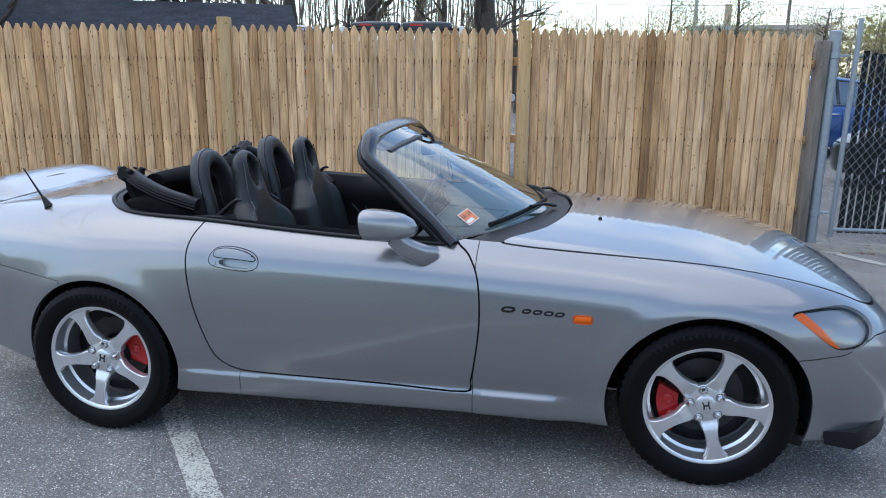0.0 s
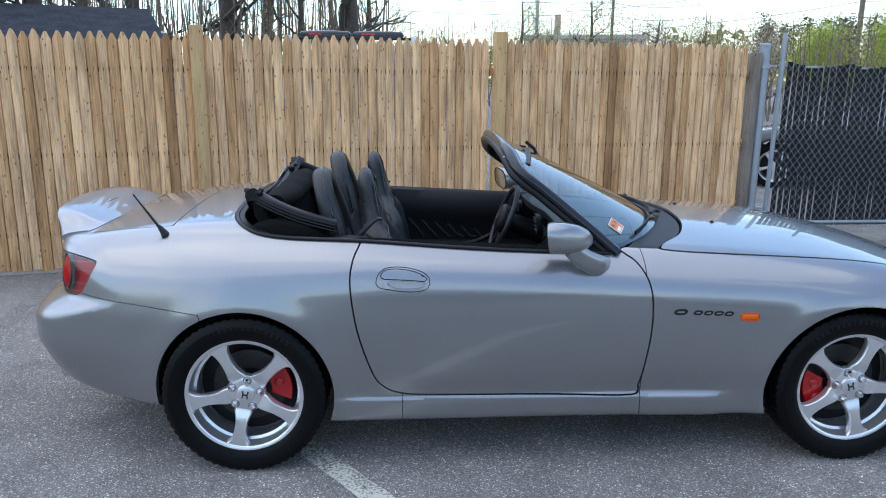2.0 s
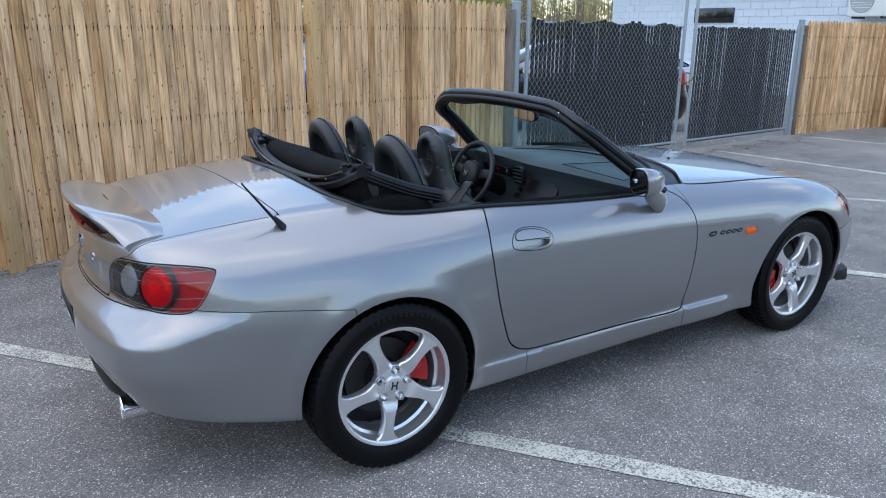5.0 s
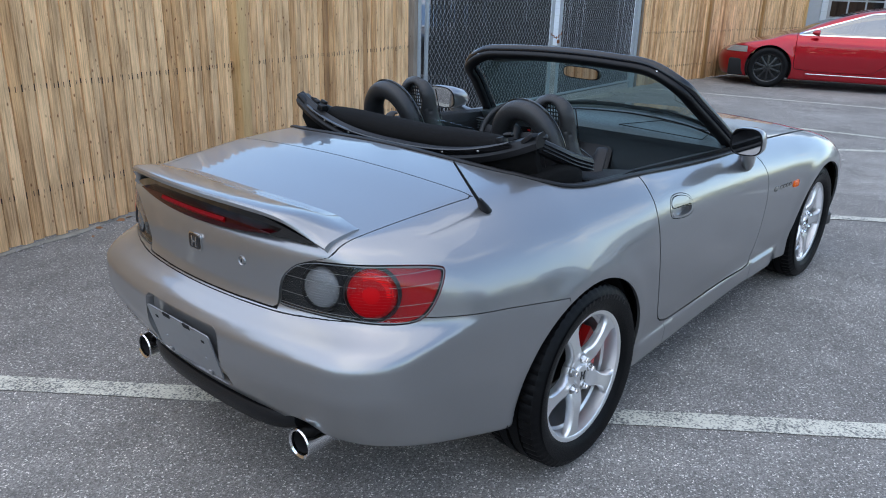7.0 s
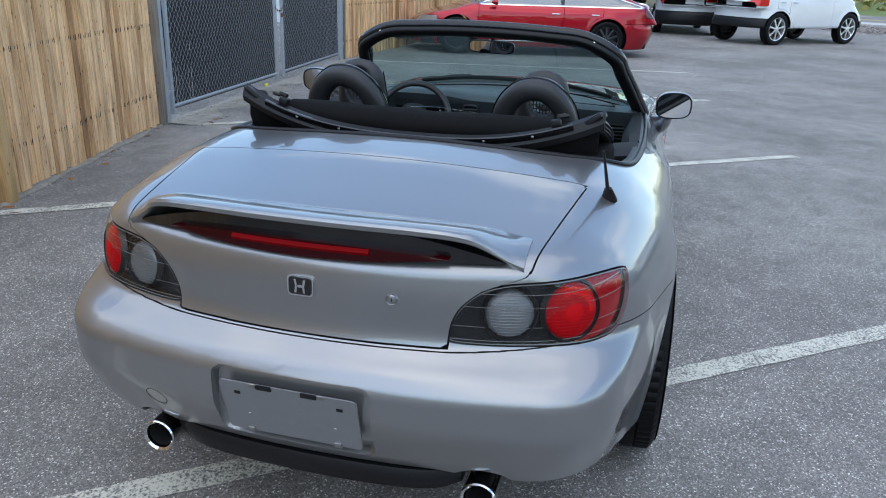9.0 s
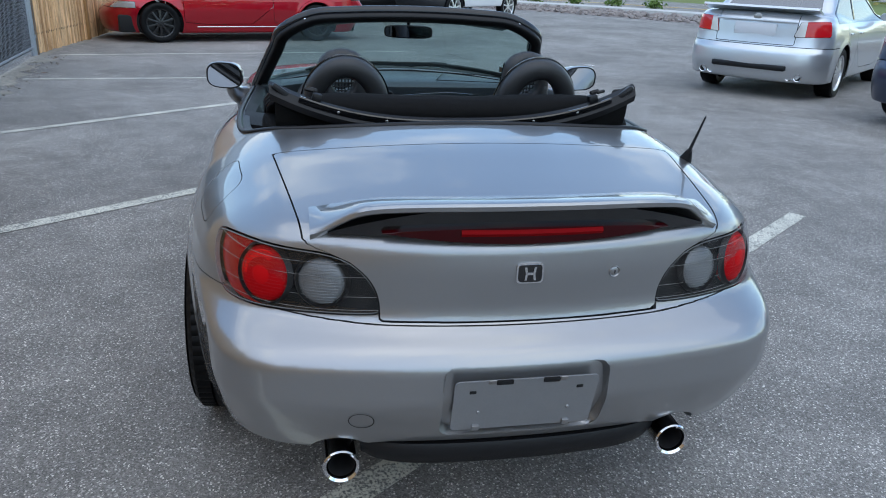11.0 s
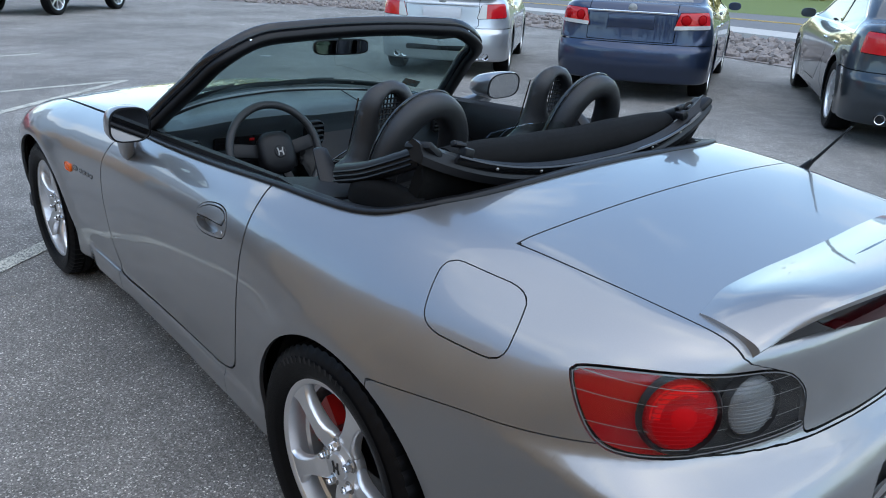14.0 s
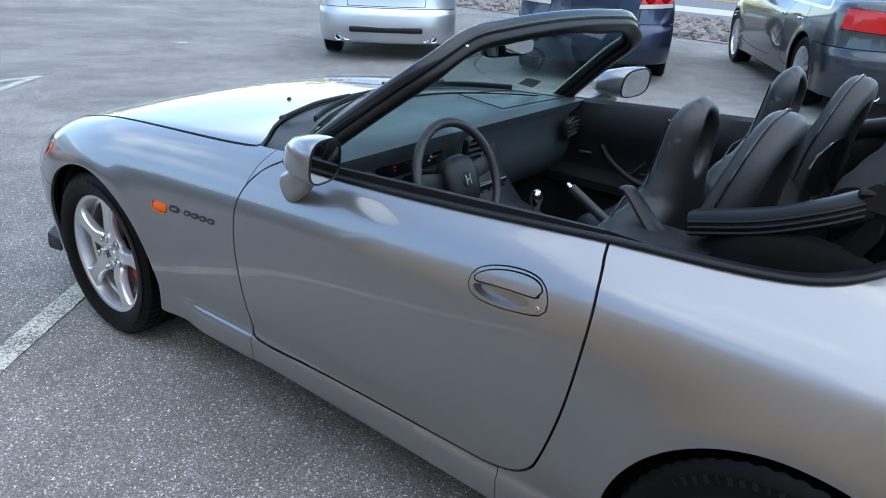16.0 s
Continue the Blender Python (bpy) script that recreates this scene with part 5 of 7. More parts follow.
seat_sheet = skin(seat_back_f, (-.30, -.06, -.16), (.30, .74, .16), .014)
cush_sheet = skin(cushion_f, (-.05, -.30, -.15), (.56, .30, .15), .016)
MESH_NET = material("headrest_net", (0.02, 0.02, 0.02), 0.8)
for s in (1, -1):
    lean = Matrix(((0, -.17, .985, .555), (1, 0, 0, s * .352), (0, .985, .17, .472), (0, 0, 0, 1)))
    Vb, Fb = moved((seat_sheet[0], seat_sheet[1]), lean)
    seat = mesh_ob("seat", Vb, Fb, LEATHER, car, "black leather sports seat with a pierced headrest", smooth=70)
    Vc, Fc = moved(cush_sheet, pose(.52, s * .348, .46, 0, -6, 0))
    mesh_ob("seat_cushion", Vc, Fc, LEATHER, seat, smooth=70)
    for k in range(9):   # netting in the headrest
        tt = .515 + k * .015
        hw = .046 * math.sqrt(max(0, 1 - ((tt - .575) / .066) ** 2)) + .004
        pa, pb = lean @ Vector((-hw, tt, 0)), lean @ Vector((hw, tt, 0))
        mesh_ob("net_cord", *tube([pa, pb], .0025, 5, (1, 0, 0)), MESH_NET, seat)
    for k in range(7):
        vv = -.036 + k * .012
        hh = .064 * math.sqrt(max(0, 1 - (vv / .048) ** 2)) + .004
        pa, pb = lean @ Vector((vv, .575 - hh, .002)), lean @ Vector((vv, .575 + hh, .002))
        mesh_ob("net_cord", *tube([pa, pb], .0025, 5, (1, 0, 0)), MESH_NET, seat)
    for sd in (1, -1):   # stitched seam along the side of the back
        pts = [lean @ Vector((sd * (np.interp(t, [.02, .20, .32, .39, .45, .62], [.20, .225, .218, .165, .100, .080])), t, .062 - .03 * (t > .45))) for t in np.linspace(.04, .62, 16)]
        mesh_ob("seam", *tube([tuple(p) for p in pts], .0025, 5, (0, 1, 0)), GLOSS_BLACK, seat)
    # padded roll hoop behind the seat
    path = curve_pts([(.335, s * .348 - .130, .80), (.315, s * .348 - .124, .92), (.285, s * .348 - .102, 1.02), (.268, s * .348 - .054, 1.078), (.262, s * .348, 1.094), (.268, s * .348 + .054, 1.078), (.285, s * .348 + .102, 1.02), (.315, s * .348 + .124, .92), (.335, s * .348 + .130, .80)], 5)
    T = np.gradient(path, axis=0); T /= np.linalg.norm(T, axis=1)[:, None]
    sec = round_section(.060, .041, 18, 2.6); rings = []
    for p, t in zip(path, T):
        sec = round_section(.040 + .05 * max(0, 1.04 - p[2]), .037, 18, 2.6)
        fw = np.array([1, 0, .12]); fw -= t * (fw @ t); fw /= np.linalg.norm(fw); sd = np.cross(t, fw)
        rings.append(p + sec[:, :1] * fw + sec[:, 1:] * sd)
    hoop_ob = mesh_ob("roll_hoop", *loft(rings), LEATHER, car, "black padded roll hoop", smooth=60)
    pts = [p + np.array([.012, 0, 0]) + (p - (.30, s * .348, .95)) / np.linalg.norm(p - (.30, s * .348, .95)) * .0415 for p in path]
    mesh_ob("seam", *tube(pts, .003, 5, (1, 0, 0)), GLOSS_BLACK, hoop_ob)
    # belt guide
    mesh_ob("belt_guide", *sweep(curve_pts([(.40, s * .57, .86), (.45, s * .56, .905), (.495, s * .55, .945), (.515, s * .54, .948)], 4), round_section(.010, .028, 10), (0, 1, 0), np.linspace(1.3, .6, 13)), PLASTIC, car, "black seat belt guide")
    mesh_ob("quarter_trim", *loft([[(x, s * .50, z), (x, s * .705, z + .03), (x, s * .705, z - .10), (x, s * .50, z - .14)] for x, z in ((.28, .865), (.36, .87), (.46, .875), (.52, .84))]), TRIM_VINYL, car, "black quarter trim beside the seat", smooth=40)

# clear wind deflector between the hoops
pts = [(-.19, .86), (-.185, .98), (-.15, 1.005), (0, 1.015), (.15, 1.005), (.185, .98), (.19, .86)]
deflector = mesh_ob("wind_deflector", *moved(prism(pts, .004), Matrix(((0, -.12, 1, .345), (1, 0, 0, 0), (0, 1, .12, 0), (0, 0, 0, 1)))), GLASS, car, "clear wind deflector between the roll hoops")
deflector.visible_shadow = False

# ---- folded soft top ----
bow = []
for y in np.linspace(-.60, .60, 41):
    a = abs(y) / .60
    z = .952 + .110 * a ** 2.6
    x = -.022 + .035 * a ** 3
    bow.append((x, y, z))
bow = np.array(bow)
top = thing("folded_roof", "black cloth soft top folded down behind the seats", "soft top")
top.parent = car
rings = []
for (x, y, z) in bow:
    rings.append([(x - .020, y, z - .034), (x - .026, y, z - .014), (x - .012, y, z + .012), (x + .012, y, z + .020), (x + .035, y, z + .004), (x + .02, y, z - .03)])
rail = mesh_ob("roof_bow", *loft(rings), PLASTIC, top, "black curved front bow of the roof", smooth=40)
strip = [p + (-.022, 0, .006) for p in bow[3:-3]]
mesh_ob("bow_strip", *sweep(np.array(strip), round_section(.005, .016, 8, 4), (-.5, 0, .85)), GLOSS_BLACK, rail, "glossy strip along the bow")
for y in np.linspace(-.40, .40, 6):
    i = int(np.argmin(abs(bow[:, 1] - y)))
    mesh_ob("rivet", *moved(dome(.006, .005, 12), pose(*(bow[i] + (-.026, 0, .008)), 0, -60, 0)), STEEL, rail)
for s in (1, -1):
    for k, (dx, dz, sz) in enumerate(((0, .022, .030), (.02, .040, .018), (-.006, .045, .012))):
        mesh_ob("latch", *block(sz, .030, sz * .8, .004, at=(.004 + dx, s * (.455 + .012 * k), 1.012 + dz), rot=(s * 15, 20 * k, 0)), PLASTIC, rail, "roof latch claw")
    mesh_ob("bow_end", *block(.075, .060, .020, .008, 2, at=(.02, s * .572, 1.052), rot=(s * 38, 8, s * 14)), SEAL, rail, "rubber end of the bow")
    # side rail with ribbed rubber
    path = curve_pts([(.035, s * .565, 1.035), (.10, s * .585, 1.005), (.20, s * .592, .965), (.335, s * .580, .925)], 6)
    side = mesh_ob("side_rail", *sweep(path, round_section(.030, .026, 12, 3.5)), SEAL, top, "black ribbed side rail of the roof", smooth=50)
    for d in (-.012, .0, .012):
        mesh_ob("rib", *sweep(path + (0, s * .030, d - .004), round_section(.005, .004, 6)), SEAL, side)
    path = curve_pts([(.10, s * .55, .93), (.18, s * .60, .885), (.30, s * .62, .855), (.42, s * .62, .84)], 5)
    mesh_ob("link_arm", *sweep(path, round_section(.022, .016, 8, 4)), PLASTIC, top, "black folding link of the roof", smooth=40)
    # folded cloth flaps in the well
    path = curve_pts([(.30, s * .56, .835), (.22, s * .60, .885), (.12, s * .60, .905), (.02, s * .57, .87), (.0, s * .54, .78)], 6)
    mesh_ob("cloth_fold", *sweep(path, round_section(.030, .055, 14, 3)), CLOTH, top, "folded black cloth", smooth=60)
# rolled cloth and the drape below it
rings = []
for y in np.linspace(-.46, .46, 31):
    a = abs(y) / .46
    c = round_section(.070 * (1 - .35 * a ** 4), .048 * (1 - .35 * a ** 4), 18)
    w = 1 + .04 * math.sin(y * 23) * (1 - a)
    rings.append(np.c_[.075 + c[:, 0] * w, np.full(18, y), .980 + .020 * a ** 2 + c[:, 1] * w])
mesh_ob("cloth_roll", *loft(rings), CLOTH, top, "rolled black roof cloth", smooth=70)
rings = []
for y in np.linspace(-.585, .585, 31):
    a = abs(y) / .585
    z1 = .945 + .085 * a ** 2.6; k = .012 * math.sin(y * 17)
    rings.append([(-.020 + .03 * a ** 3, y, z1), (.010 + k, y, z1 - .05), (.06 + k, y, .875 - k), (.09, y, .80), (.10, y, .70), (.12, y, .70), (.11, y, .80), (.085, y, .885), (.04, y, z1 - .04), (.02, y, z1)])
mesh_ob("cloth_drape", *loft(rings), CLOTH, top, "black roof cloth hanging into the well", smooth=70)


# ---- painted stall lines ----
def line_paint():
    m = material("worn_line_paint", (0.62, 0.62, 0.56), 0.7)
    n, l = m.node_tree.nodes, m.node_tree.links
    b = n["Principled BSDF"]
    tc = n.new("ShaderNodeTexCoord")
    t1, t2 = n.new("ShaderNodeTexNoise"), n.new("ShaderNodeTexNoise")
    t1.inputs["Scale"].default_value, t1.inputs["Detail"].default_value = 120, 4
    t2.inputs["Scale"].default_value, t2.inputs["Detail"].default_value = 6, 4
    l.new(tc.outputs["Object"], t1.inputs["Vector"]); l.new(tc.outputs["Object"], t2.inputs["Vector"])
    add = n.new("ShaderNodeMath"); add.operation = "ADD"
    soft = n.new("ShaderNodeMath"); soft.operation = "MULTIPLY_ADD"; soft.inputs[1].default_value, soft.inputs[2].default_value = 0.40, 0.325
    l.new(t2.outputs["Fac"], soft.inputs[0])
    l.new(t1.outputs["Fac"], add.inputs[0]); l.new(soft.outputs[0], add.inputs[1])
    r = n.new("ShaderNodeValToRGB")
    r.color_ramp.elements[0].position, r.color_ramp.elements[0].color = 0.445, (0.13, 0.13, 0.125, 1)
    r.color_ramp.elements[1].position, r.color_ramp.elements[1].color = 0.545, (0.62, 0.60, 0.51, 1)
    half = n.new("ShaderNodeMath"); half.operation = "MULTIPLY"; half.inputs[1].default_value = 0.5
    l.new(add.outputs[0], half.inputs[0]); l.new(half.outputs[0], r.inputs["Fac"]); l.new(r.outputs["Color"], b.inputs["Base Color"])
    return m


LINE = line_paint()
for a, b, w in (((-1.95, 2.12), (1.72, -2.62), .105), ((1.15, 2.98), (4.95, -2.10), .105), ((4.00, 3.37), (8.32, -1.55), .10), ((7.62, 3.80), (8.30, -1.50), .10), ((10.3, 4.10), (11.6, -1.45), .10), ((13.2, 3.75), (13.9, 2.4), .10)):
    a, b = np.array(a), np.array(b); d = b - a; L = np.linalg.norm(d); d /= L; s = np.array([-d[1], d[0]])
    n = int(L / .06); V = []
    for i in range(n + 1):
        p = a + d * L * i / n
        for k in (-1, 1):
            q = p + s * k * w / 2 * (1 + .10 * noise.noise(Vector((p[0] * 9, p[1] * 9, k * 7.0))))
            V.append((q[0], q[1], float(ground_z(q[0], q[1])) + .004))
    tagged(mesh_ob("stall_line", V, [[2 * i, 2 * i + 1, 2 * i + 3, 2 * i + 2] for i in range(n)], LINE), "worn white stall line on the asphalt", "road marking", "stall lines", "structure")


# ---- timber fence ----
def wood_material(name, light, dark, rough=0.75):
    m = bpy.data.materials.new(name)
    m.use_nodes = True
    n, l = m.node_tree.nodes, m.node_tree.links
    b = n["Principled BSDF"]; b.inputs["Roughness"].default_value = rough
    tc, info = n.new("ShaderNodeTexCoord"), n.new("ShaderNodeObjectInfo")
    sh = n.new("ShaderNodeVectorMath"); sh.operation = "MULTIPLY_ADD"
    sh.inputs[1].default_value = (37.0, 53.0, 71.0)
    l.new(info.outputs["Random"], sh.inputs[0]); l.new(tc.outputs["Object"], sh.inputs[2])

    def scaled(v):
        mp = n.new("ShaderNodeMapping"); mp.inputs["Scale"].default_value = v
        l.new(sh.outputs["Vector"], mp.inputs["Vector"])
        return mp.outputs["Vector"]
    g = n.new("ShaderNodeTexNoise"); g.inputs["Scale"].default_value, g.inputs["Detail"].default_value = 1.0, 6
    l.new(scaled((160, 160, 5)), g.inputs["Vector"])
    w = n.new("ShaderNodeTexNoise"); w.inputs["Scale"].default_value, w.inputs["Detail"].default_value = 1.0, 4
    l.new(scaled((13, 13, 2.4)), w.inputs["Vector"])
    k = n.new("ShaderNodeTexVoronoi"); k.inputs["Scale"].default_value = 1.0
    l.new(scaled((24, 24, 13)), k.inputs["Vector"])
    add = n.new("ShaderNodeMath"); add.operation = "ADD"
    l.new(g.outputs["Fac"], add.inputs[0]); l.new(w.outputs["Fac"], add.inputs[1])
    r = n.new("ShaderNodeMapRange"); r.inputs["From Min"].default_value, r.inputs["From Max"].default_value = 0.70, 1.22
    l.new(add.outputs[0], r.inputs["Value"])
    mx = n.new("ShaderNodeMixRGB"); mx.inputs["Color1"].default_value, mx.inputs["Color2"].default_value = (*dark, 1), (*light, 1)
    l.new(r.outputs[0], mx.inputs["Fac"])
    kr = n.new("ShaderNodeValToRGB")
    kr.color_ramp.elements[0].position, kr.color_ramp.elements[0].color = 0.07, (0.30, 0.17, 0.09, 1)
    kr.color_ramp.elements[1].position, kr.color_ramp.elements[1].color = 0.17, (1, 1, 1, 1)
    l.new(k.outputs["Distance"], kr.inputs["Fac"])
    kk = n.new("ShaderNodeMixRGB"); kk.blend_type = "MULTIPLY"; kk.inputs["Fac"].default_value = 0.9
    l.new(mx.outputs["Color"], kk.inputs["Color1"]); l.new(kr.outputs["Color"], kk.inputs["Color2"])
    own = n.new("ShaderNodeValToRGB")
    e = own.color_ramp.elements
    e[0].position, e[0].color, e[1].position, e[1].color = 0.0, (0.50, 0.40, 0.30, 1), 1.0, (1.16, 1.13, 1.08, 1)
    for p, c in ((0.10, (0.74, 0.63, 0.50, 1)), (0.25, (0.94, 0.85, 0.74, 1)), (0.45, (0.92, 0.91, 0.90, 1)), (0.62, (1.06, 0.99, 0.90, 1)), (0.82, (1.02, 1.02, 1.02, 1))):
        e.new(p).color = c
    l.new(info.outputs["Random"], own.inputs["Fac"])
    fin = n.new("ShaderNodeMixRGB"); fin.blend_type = "MULTIPLY"; fin.inputs["Fac"].default_value = 1
    l.new(kk.outputs["Color"], fin.inputs["Color1"]); l.new(own.outputs["Color"], fin.inputs["Color2"])
    l.new(fin.outputs["Color"], b.inputs["Base Color"])
    bp = n.new("ShaderNodeBump"); bp.inputs["Strength"].default_value, bp.inputs["Distance"].default_value = 0.35, 0.004
    lump = n.new("ShaderNodeTexNoise"); lump.inputs["Scale"].default_value, lump.inputs["Detail"].default_value = 1.0, 2
    l.new(scaled((34, 34, 15)), lump.inputs["Vector"])
    b2 = n.new("ShaderNodeBump"); b2.inputs["Strength"].default_value, b2.inputs["Distance"].default_value = 0.55, 0.014
    l.new(lump.outputs["Fac"], b2.inputs["Height"])
    l.new(g.outputs["Fac"], bp.inputs["Height"]); l.new(b2.outputs["Normal"], bp.inputs["Normal"]); l.new(bp.outputs["Normal"], b.inputs["Normal"])
    return m


WOOD = wood_material("raw_spruce_pickets", (0.88, 0.575, 0.315), (0.35, 0.203, 0.096))
POST_WOOD = wood_material("treated_pine_post", (0.62, 0.41, 0.20), (0.41, 0.255, 0.10))
GREY_WOOD = wood_material("weathered_grey_post", (0.26, 0.225, 0.19), (0.13, 0.11, 0.09), 0.9)


def picket_mesh(h, w, seed):
    r = random.Random(seed)
    w2, t = w / 2, .020
    face = [(-w2, 0), (-w2, -.004), (-w2 * .87, -.0150), (-w2 * .5, -.0198), (0, -.0215), (w2 * .5, -.0198), (w2 * .87, -.0150), (w2, -.004), (w2, 0)]
    lean = r.uniform(-.002, .002)
    rings = [[(x, y, z) for x, y in face] for z in (0, h - .062)]
    rings[1] = [(x + lean, y, z) for x, y, z in rings[1]]
    tip = r.uniform(-.004, .004)
    rings.append([(x * .26 + lean + tip, y, h - abs(x) * .12) for x, y in face])
    V, F = loft(rings)
    me = bpy.data.meshes.new("picket")
    me.from_pydata(np.asarray(V).tolist(), [], F)
    me.shade_smooth(); me.set_sharp_from_angle(angle=radians(40))
    me.materials.append(WOOD)
    return me


def stockade(name, a, b, h, posts, label):
    """A run of pointed pickets from a to b with square posts at distances along it."""
    a, b = np.array(a, float), np.array(b, float); d = b - a; L = np.linalg.norm(d); d /= L
    yaw = math.degrees(math.atan2(d[1], d[0]))
    run = thing(name, label, "fence", kind="structure", at=pose(*a, 0, 0, 0, yaw))
    shapes = [picket_mesh(h, w, i) for i, w in enumerate((.0750, .0744, .0752, .0738, .0748, .0741))]
    r = random.Random(5)
    x, slits = .04, []
    while x < L - .03:
        if min([abs(x - p) for p in posts] + [9]) > .060:
            p = a + d * x
            ob = new("picket", r.choice(shapes))
            ob.parent = run
            z = float(ground_z(p[0], p[1])) + r.uniform(.01, .03)
            ob.matrix_world = pose(p[0], p[1], z, 0, r.uniform(-.12, .12), yaw) @ pose(0, -r.uniform(0, .006), 0, 0, 0, r.uniform(-2.5, 2.5))
            for zz in (.32, .925, 1.565):
                hh = r.uniform(.026, .044)
                slits.append(block(.0024, .003, hh * .8, at=(x + r.uniform(-.008, .008), -.0245, float(ground_z(p[0], p[1])) + zz - hh / 2 + r.uniform(-.004, .004))))
                slits.append(block(.0034, .004, hh, at=(x + .0378, -.017, float(ground_z(p[0], p[1])) + zz - hh / 2 + r.uniform(-.003, .003))))
        x += .0755
    gaps = mesh_ob("rail_gaps", *join(*slits), GAP, run, "dark nailing slits at the rails", smooth=0)
    tagged(gaps, kind="stuff")
    for z in (.30, .90, 1.55):
        mesh_ob("rail", *block(L, .035, .07, .004, at=(L / 2, .022, z + float(ground_z(*(a + d * L / 2))))), WOOD, run)
    for p in posts:
        q = a + d * p
        z = float(ground_z(q[0], q[1]))
        ob = mesh_ob("post", *block(.100, .100, h + .20, .008, 2, at=(0, 0, (h + .20) / 2)), POST_WOOD, run, "square pressure-treated post")
        ob.matrix_world = pose(q[0], q[1], z - .12, 0, r.uniform(-.5, .5), yaw) @ pose(0, -.012, 0)
    return run


F_DIR = np.array([.9736, .2283])
post2 = np.array([1.38, 3.09])
fa, fb = post2 - F_DIR * 9.6, post2 + F_DIR * 2.52
stockade("timber_fence", fa, fb, 1.80, [9.6 - 2.465 * k for k in range(4)], "tall raw-timber stockade fence with pointed pickets")
stockade("far_timber_fence", (10.32, 4.43), (17.75, 4.02), 1.78, [2.45, 4.9, 7.3], "tall raw-timber stockade fence beyond the gate")
yawf = math.degrees(math.atan2(F_DIR[1], F_DIR[0]))
for p, h in (((3.86, 3.665), 1.76), ((10.24, 4.43), 1.72)):
    ob = mesh_ob("end_post", *block(.085, .11, h + .1, .008, at=(0, 0, (h - .1) / 2)), GREY_WOOD, None)
    ob.matrix_world = pose(*p, float(ground_z(*p)), 0, .6, yawf)
    tagged(ob, "grey weathered timber post at the fence end", "post", "", "structure")

# ---- chain-link gates with black slats ----
GALV = material("galvanised_steel", (0.33, 0.36, 0.385), 0.45, 0.55, grain=0.12, scale=25, rough_var=0.1)
WIRE = material("galvanised_wire", (0.30, 0.315, 0.33), 0.5, 0.3)
SLAT = material("black_privacy_slat", (0.007, 0.0075, 0.009), 0.5, spec=0.25, grain=0.3, scale=12)
RUST = material("rusty_steel", (0.20, 0.075, 0.03), 0.85, 0.2, grain=0.4, scale=60)


def pipe(r, h, cap=True):
    return lathe([(.0005, h + .012), (r * .7, h + .010), (r * 1.08, h), (r * 1.08, h - .02), (r, h - .022), (r, 0)], 20) if cap else lathe([(.0005, h), (r, h), (r, 0)], 16)


def upright(piece, x, y):
    V, F = piece
    V = V[:, [0, 2, 1]] + (x, y, 0)
    return V, [f[::-1] for f in F]


def gate_post(p, r, h, label):
    z = float(ground_z(*p))
    ob = mesh_ob("gate_post", *upright(pipe(r, h + .1), 0, 0), GALV)
    ob.matrix_world = pose(p[0], p[1], z - .1)
    tagged(ob, label, "post", "gate posts", "structure")
    for k in (.28, h - .20):
        mesh_ob("hinge", *upright(lathe([(r + .001, k + .025 + .1), (r + .010, k + .022 + .1), (r + .010, k - .022 + .1), (r + .001, k - .025 + .1)], 20), 0, 0), GALV, ob)
        mesh_ob("hinge_pin", *block(.09, .025, .022, .004, at=(r + .03, -.01, k + .1)), GALV, ob)
    return ob


gate_post((3.975, 3.69), .048, 1.84, "thick galvanised gate post with a domed cap")
gate_post((10.16, 4.42), .045, 1.80, "thick galvanised gate post with a domed cap")


def gate(a, b, h, seed, tall):
    a, b = np.array(a, float), np.array(b, float); d = b - a; L = np.linalg.norm(d); d /= L
    yaw = math.degrees(math.atan2(d[1], d[0])); r = random.Random(seed)
    za, zb = float(ground_z(*a)), float(ground_z(*b)); drop = math.degrees(math.atan2(zb - za, L))
    g = thing("chain_link_gate", "galvanised chain-link gate filled with black privacy slats", "gate", "gates", "", pose(*a, za, 0, -drop, yaw))

    def own(name, piece, mat, label=""):
        o = mesh_ob(name, *piece, mat, g, label)
        return o
    for x, hh in ((.0, tall[0]), (L, tall[1])):
        own("stile", upright(pipe(.022, hh - .06, False), x, 0), GALV).location = (0, 0, .06)
    own("top_rail", tube([(0, .026, h - .05), (L, .026, h - .05)], .013, 10), GALV)
    own("bottom_rail", tube([(0, 0, .13), (L, 0, .13)], .018, 10), GALV)
    step = .066
    n = int((L - .08) / step)
    bm_slats = []
    for i in range(n):
        x = .05 + i * step
        w = step * r.choice((.66, .76, .82, .88, .93, .95))
        zt = h + r.uniform(-.02, .012) - .05 * math.sin(i * .35) ** 2 * (seed == 1)
        V, F = block(w, .006, zt - .10, at=(x + step / 2, 0, (zt + .10) / 2))
        V = V + np.c_[(V[:, 2] - .9) * r.uniform(-.004, .004), np.zeros((len(V), 2))]
        own("slat", (V, F), SLAT)
    wires = []
    sec = np.array([(.0020, 0), (-.0010, .0017), (-.0010, -.0017)])
    pitch = .037
    z = np.arange(.06, h + .02, .046)
    for i in range(int((L - .04) / pitch)):
        x0 = .035 + i * pitch
        pts = [(x0 + (pitch / 2 if (k + i) % 2 else -pitch / 2), -.010 if k % 2 else -.006, zz) for k, zz in enumerate(z)]
        wires.append(sweep(pts, sec, (0, 1, 0), cap=False))
    o = own("chain_link", join(*wires), WIRE, "woven galvanised wire")
    tagged(o, kind="stuff")
    return g


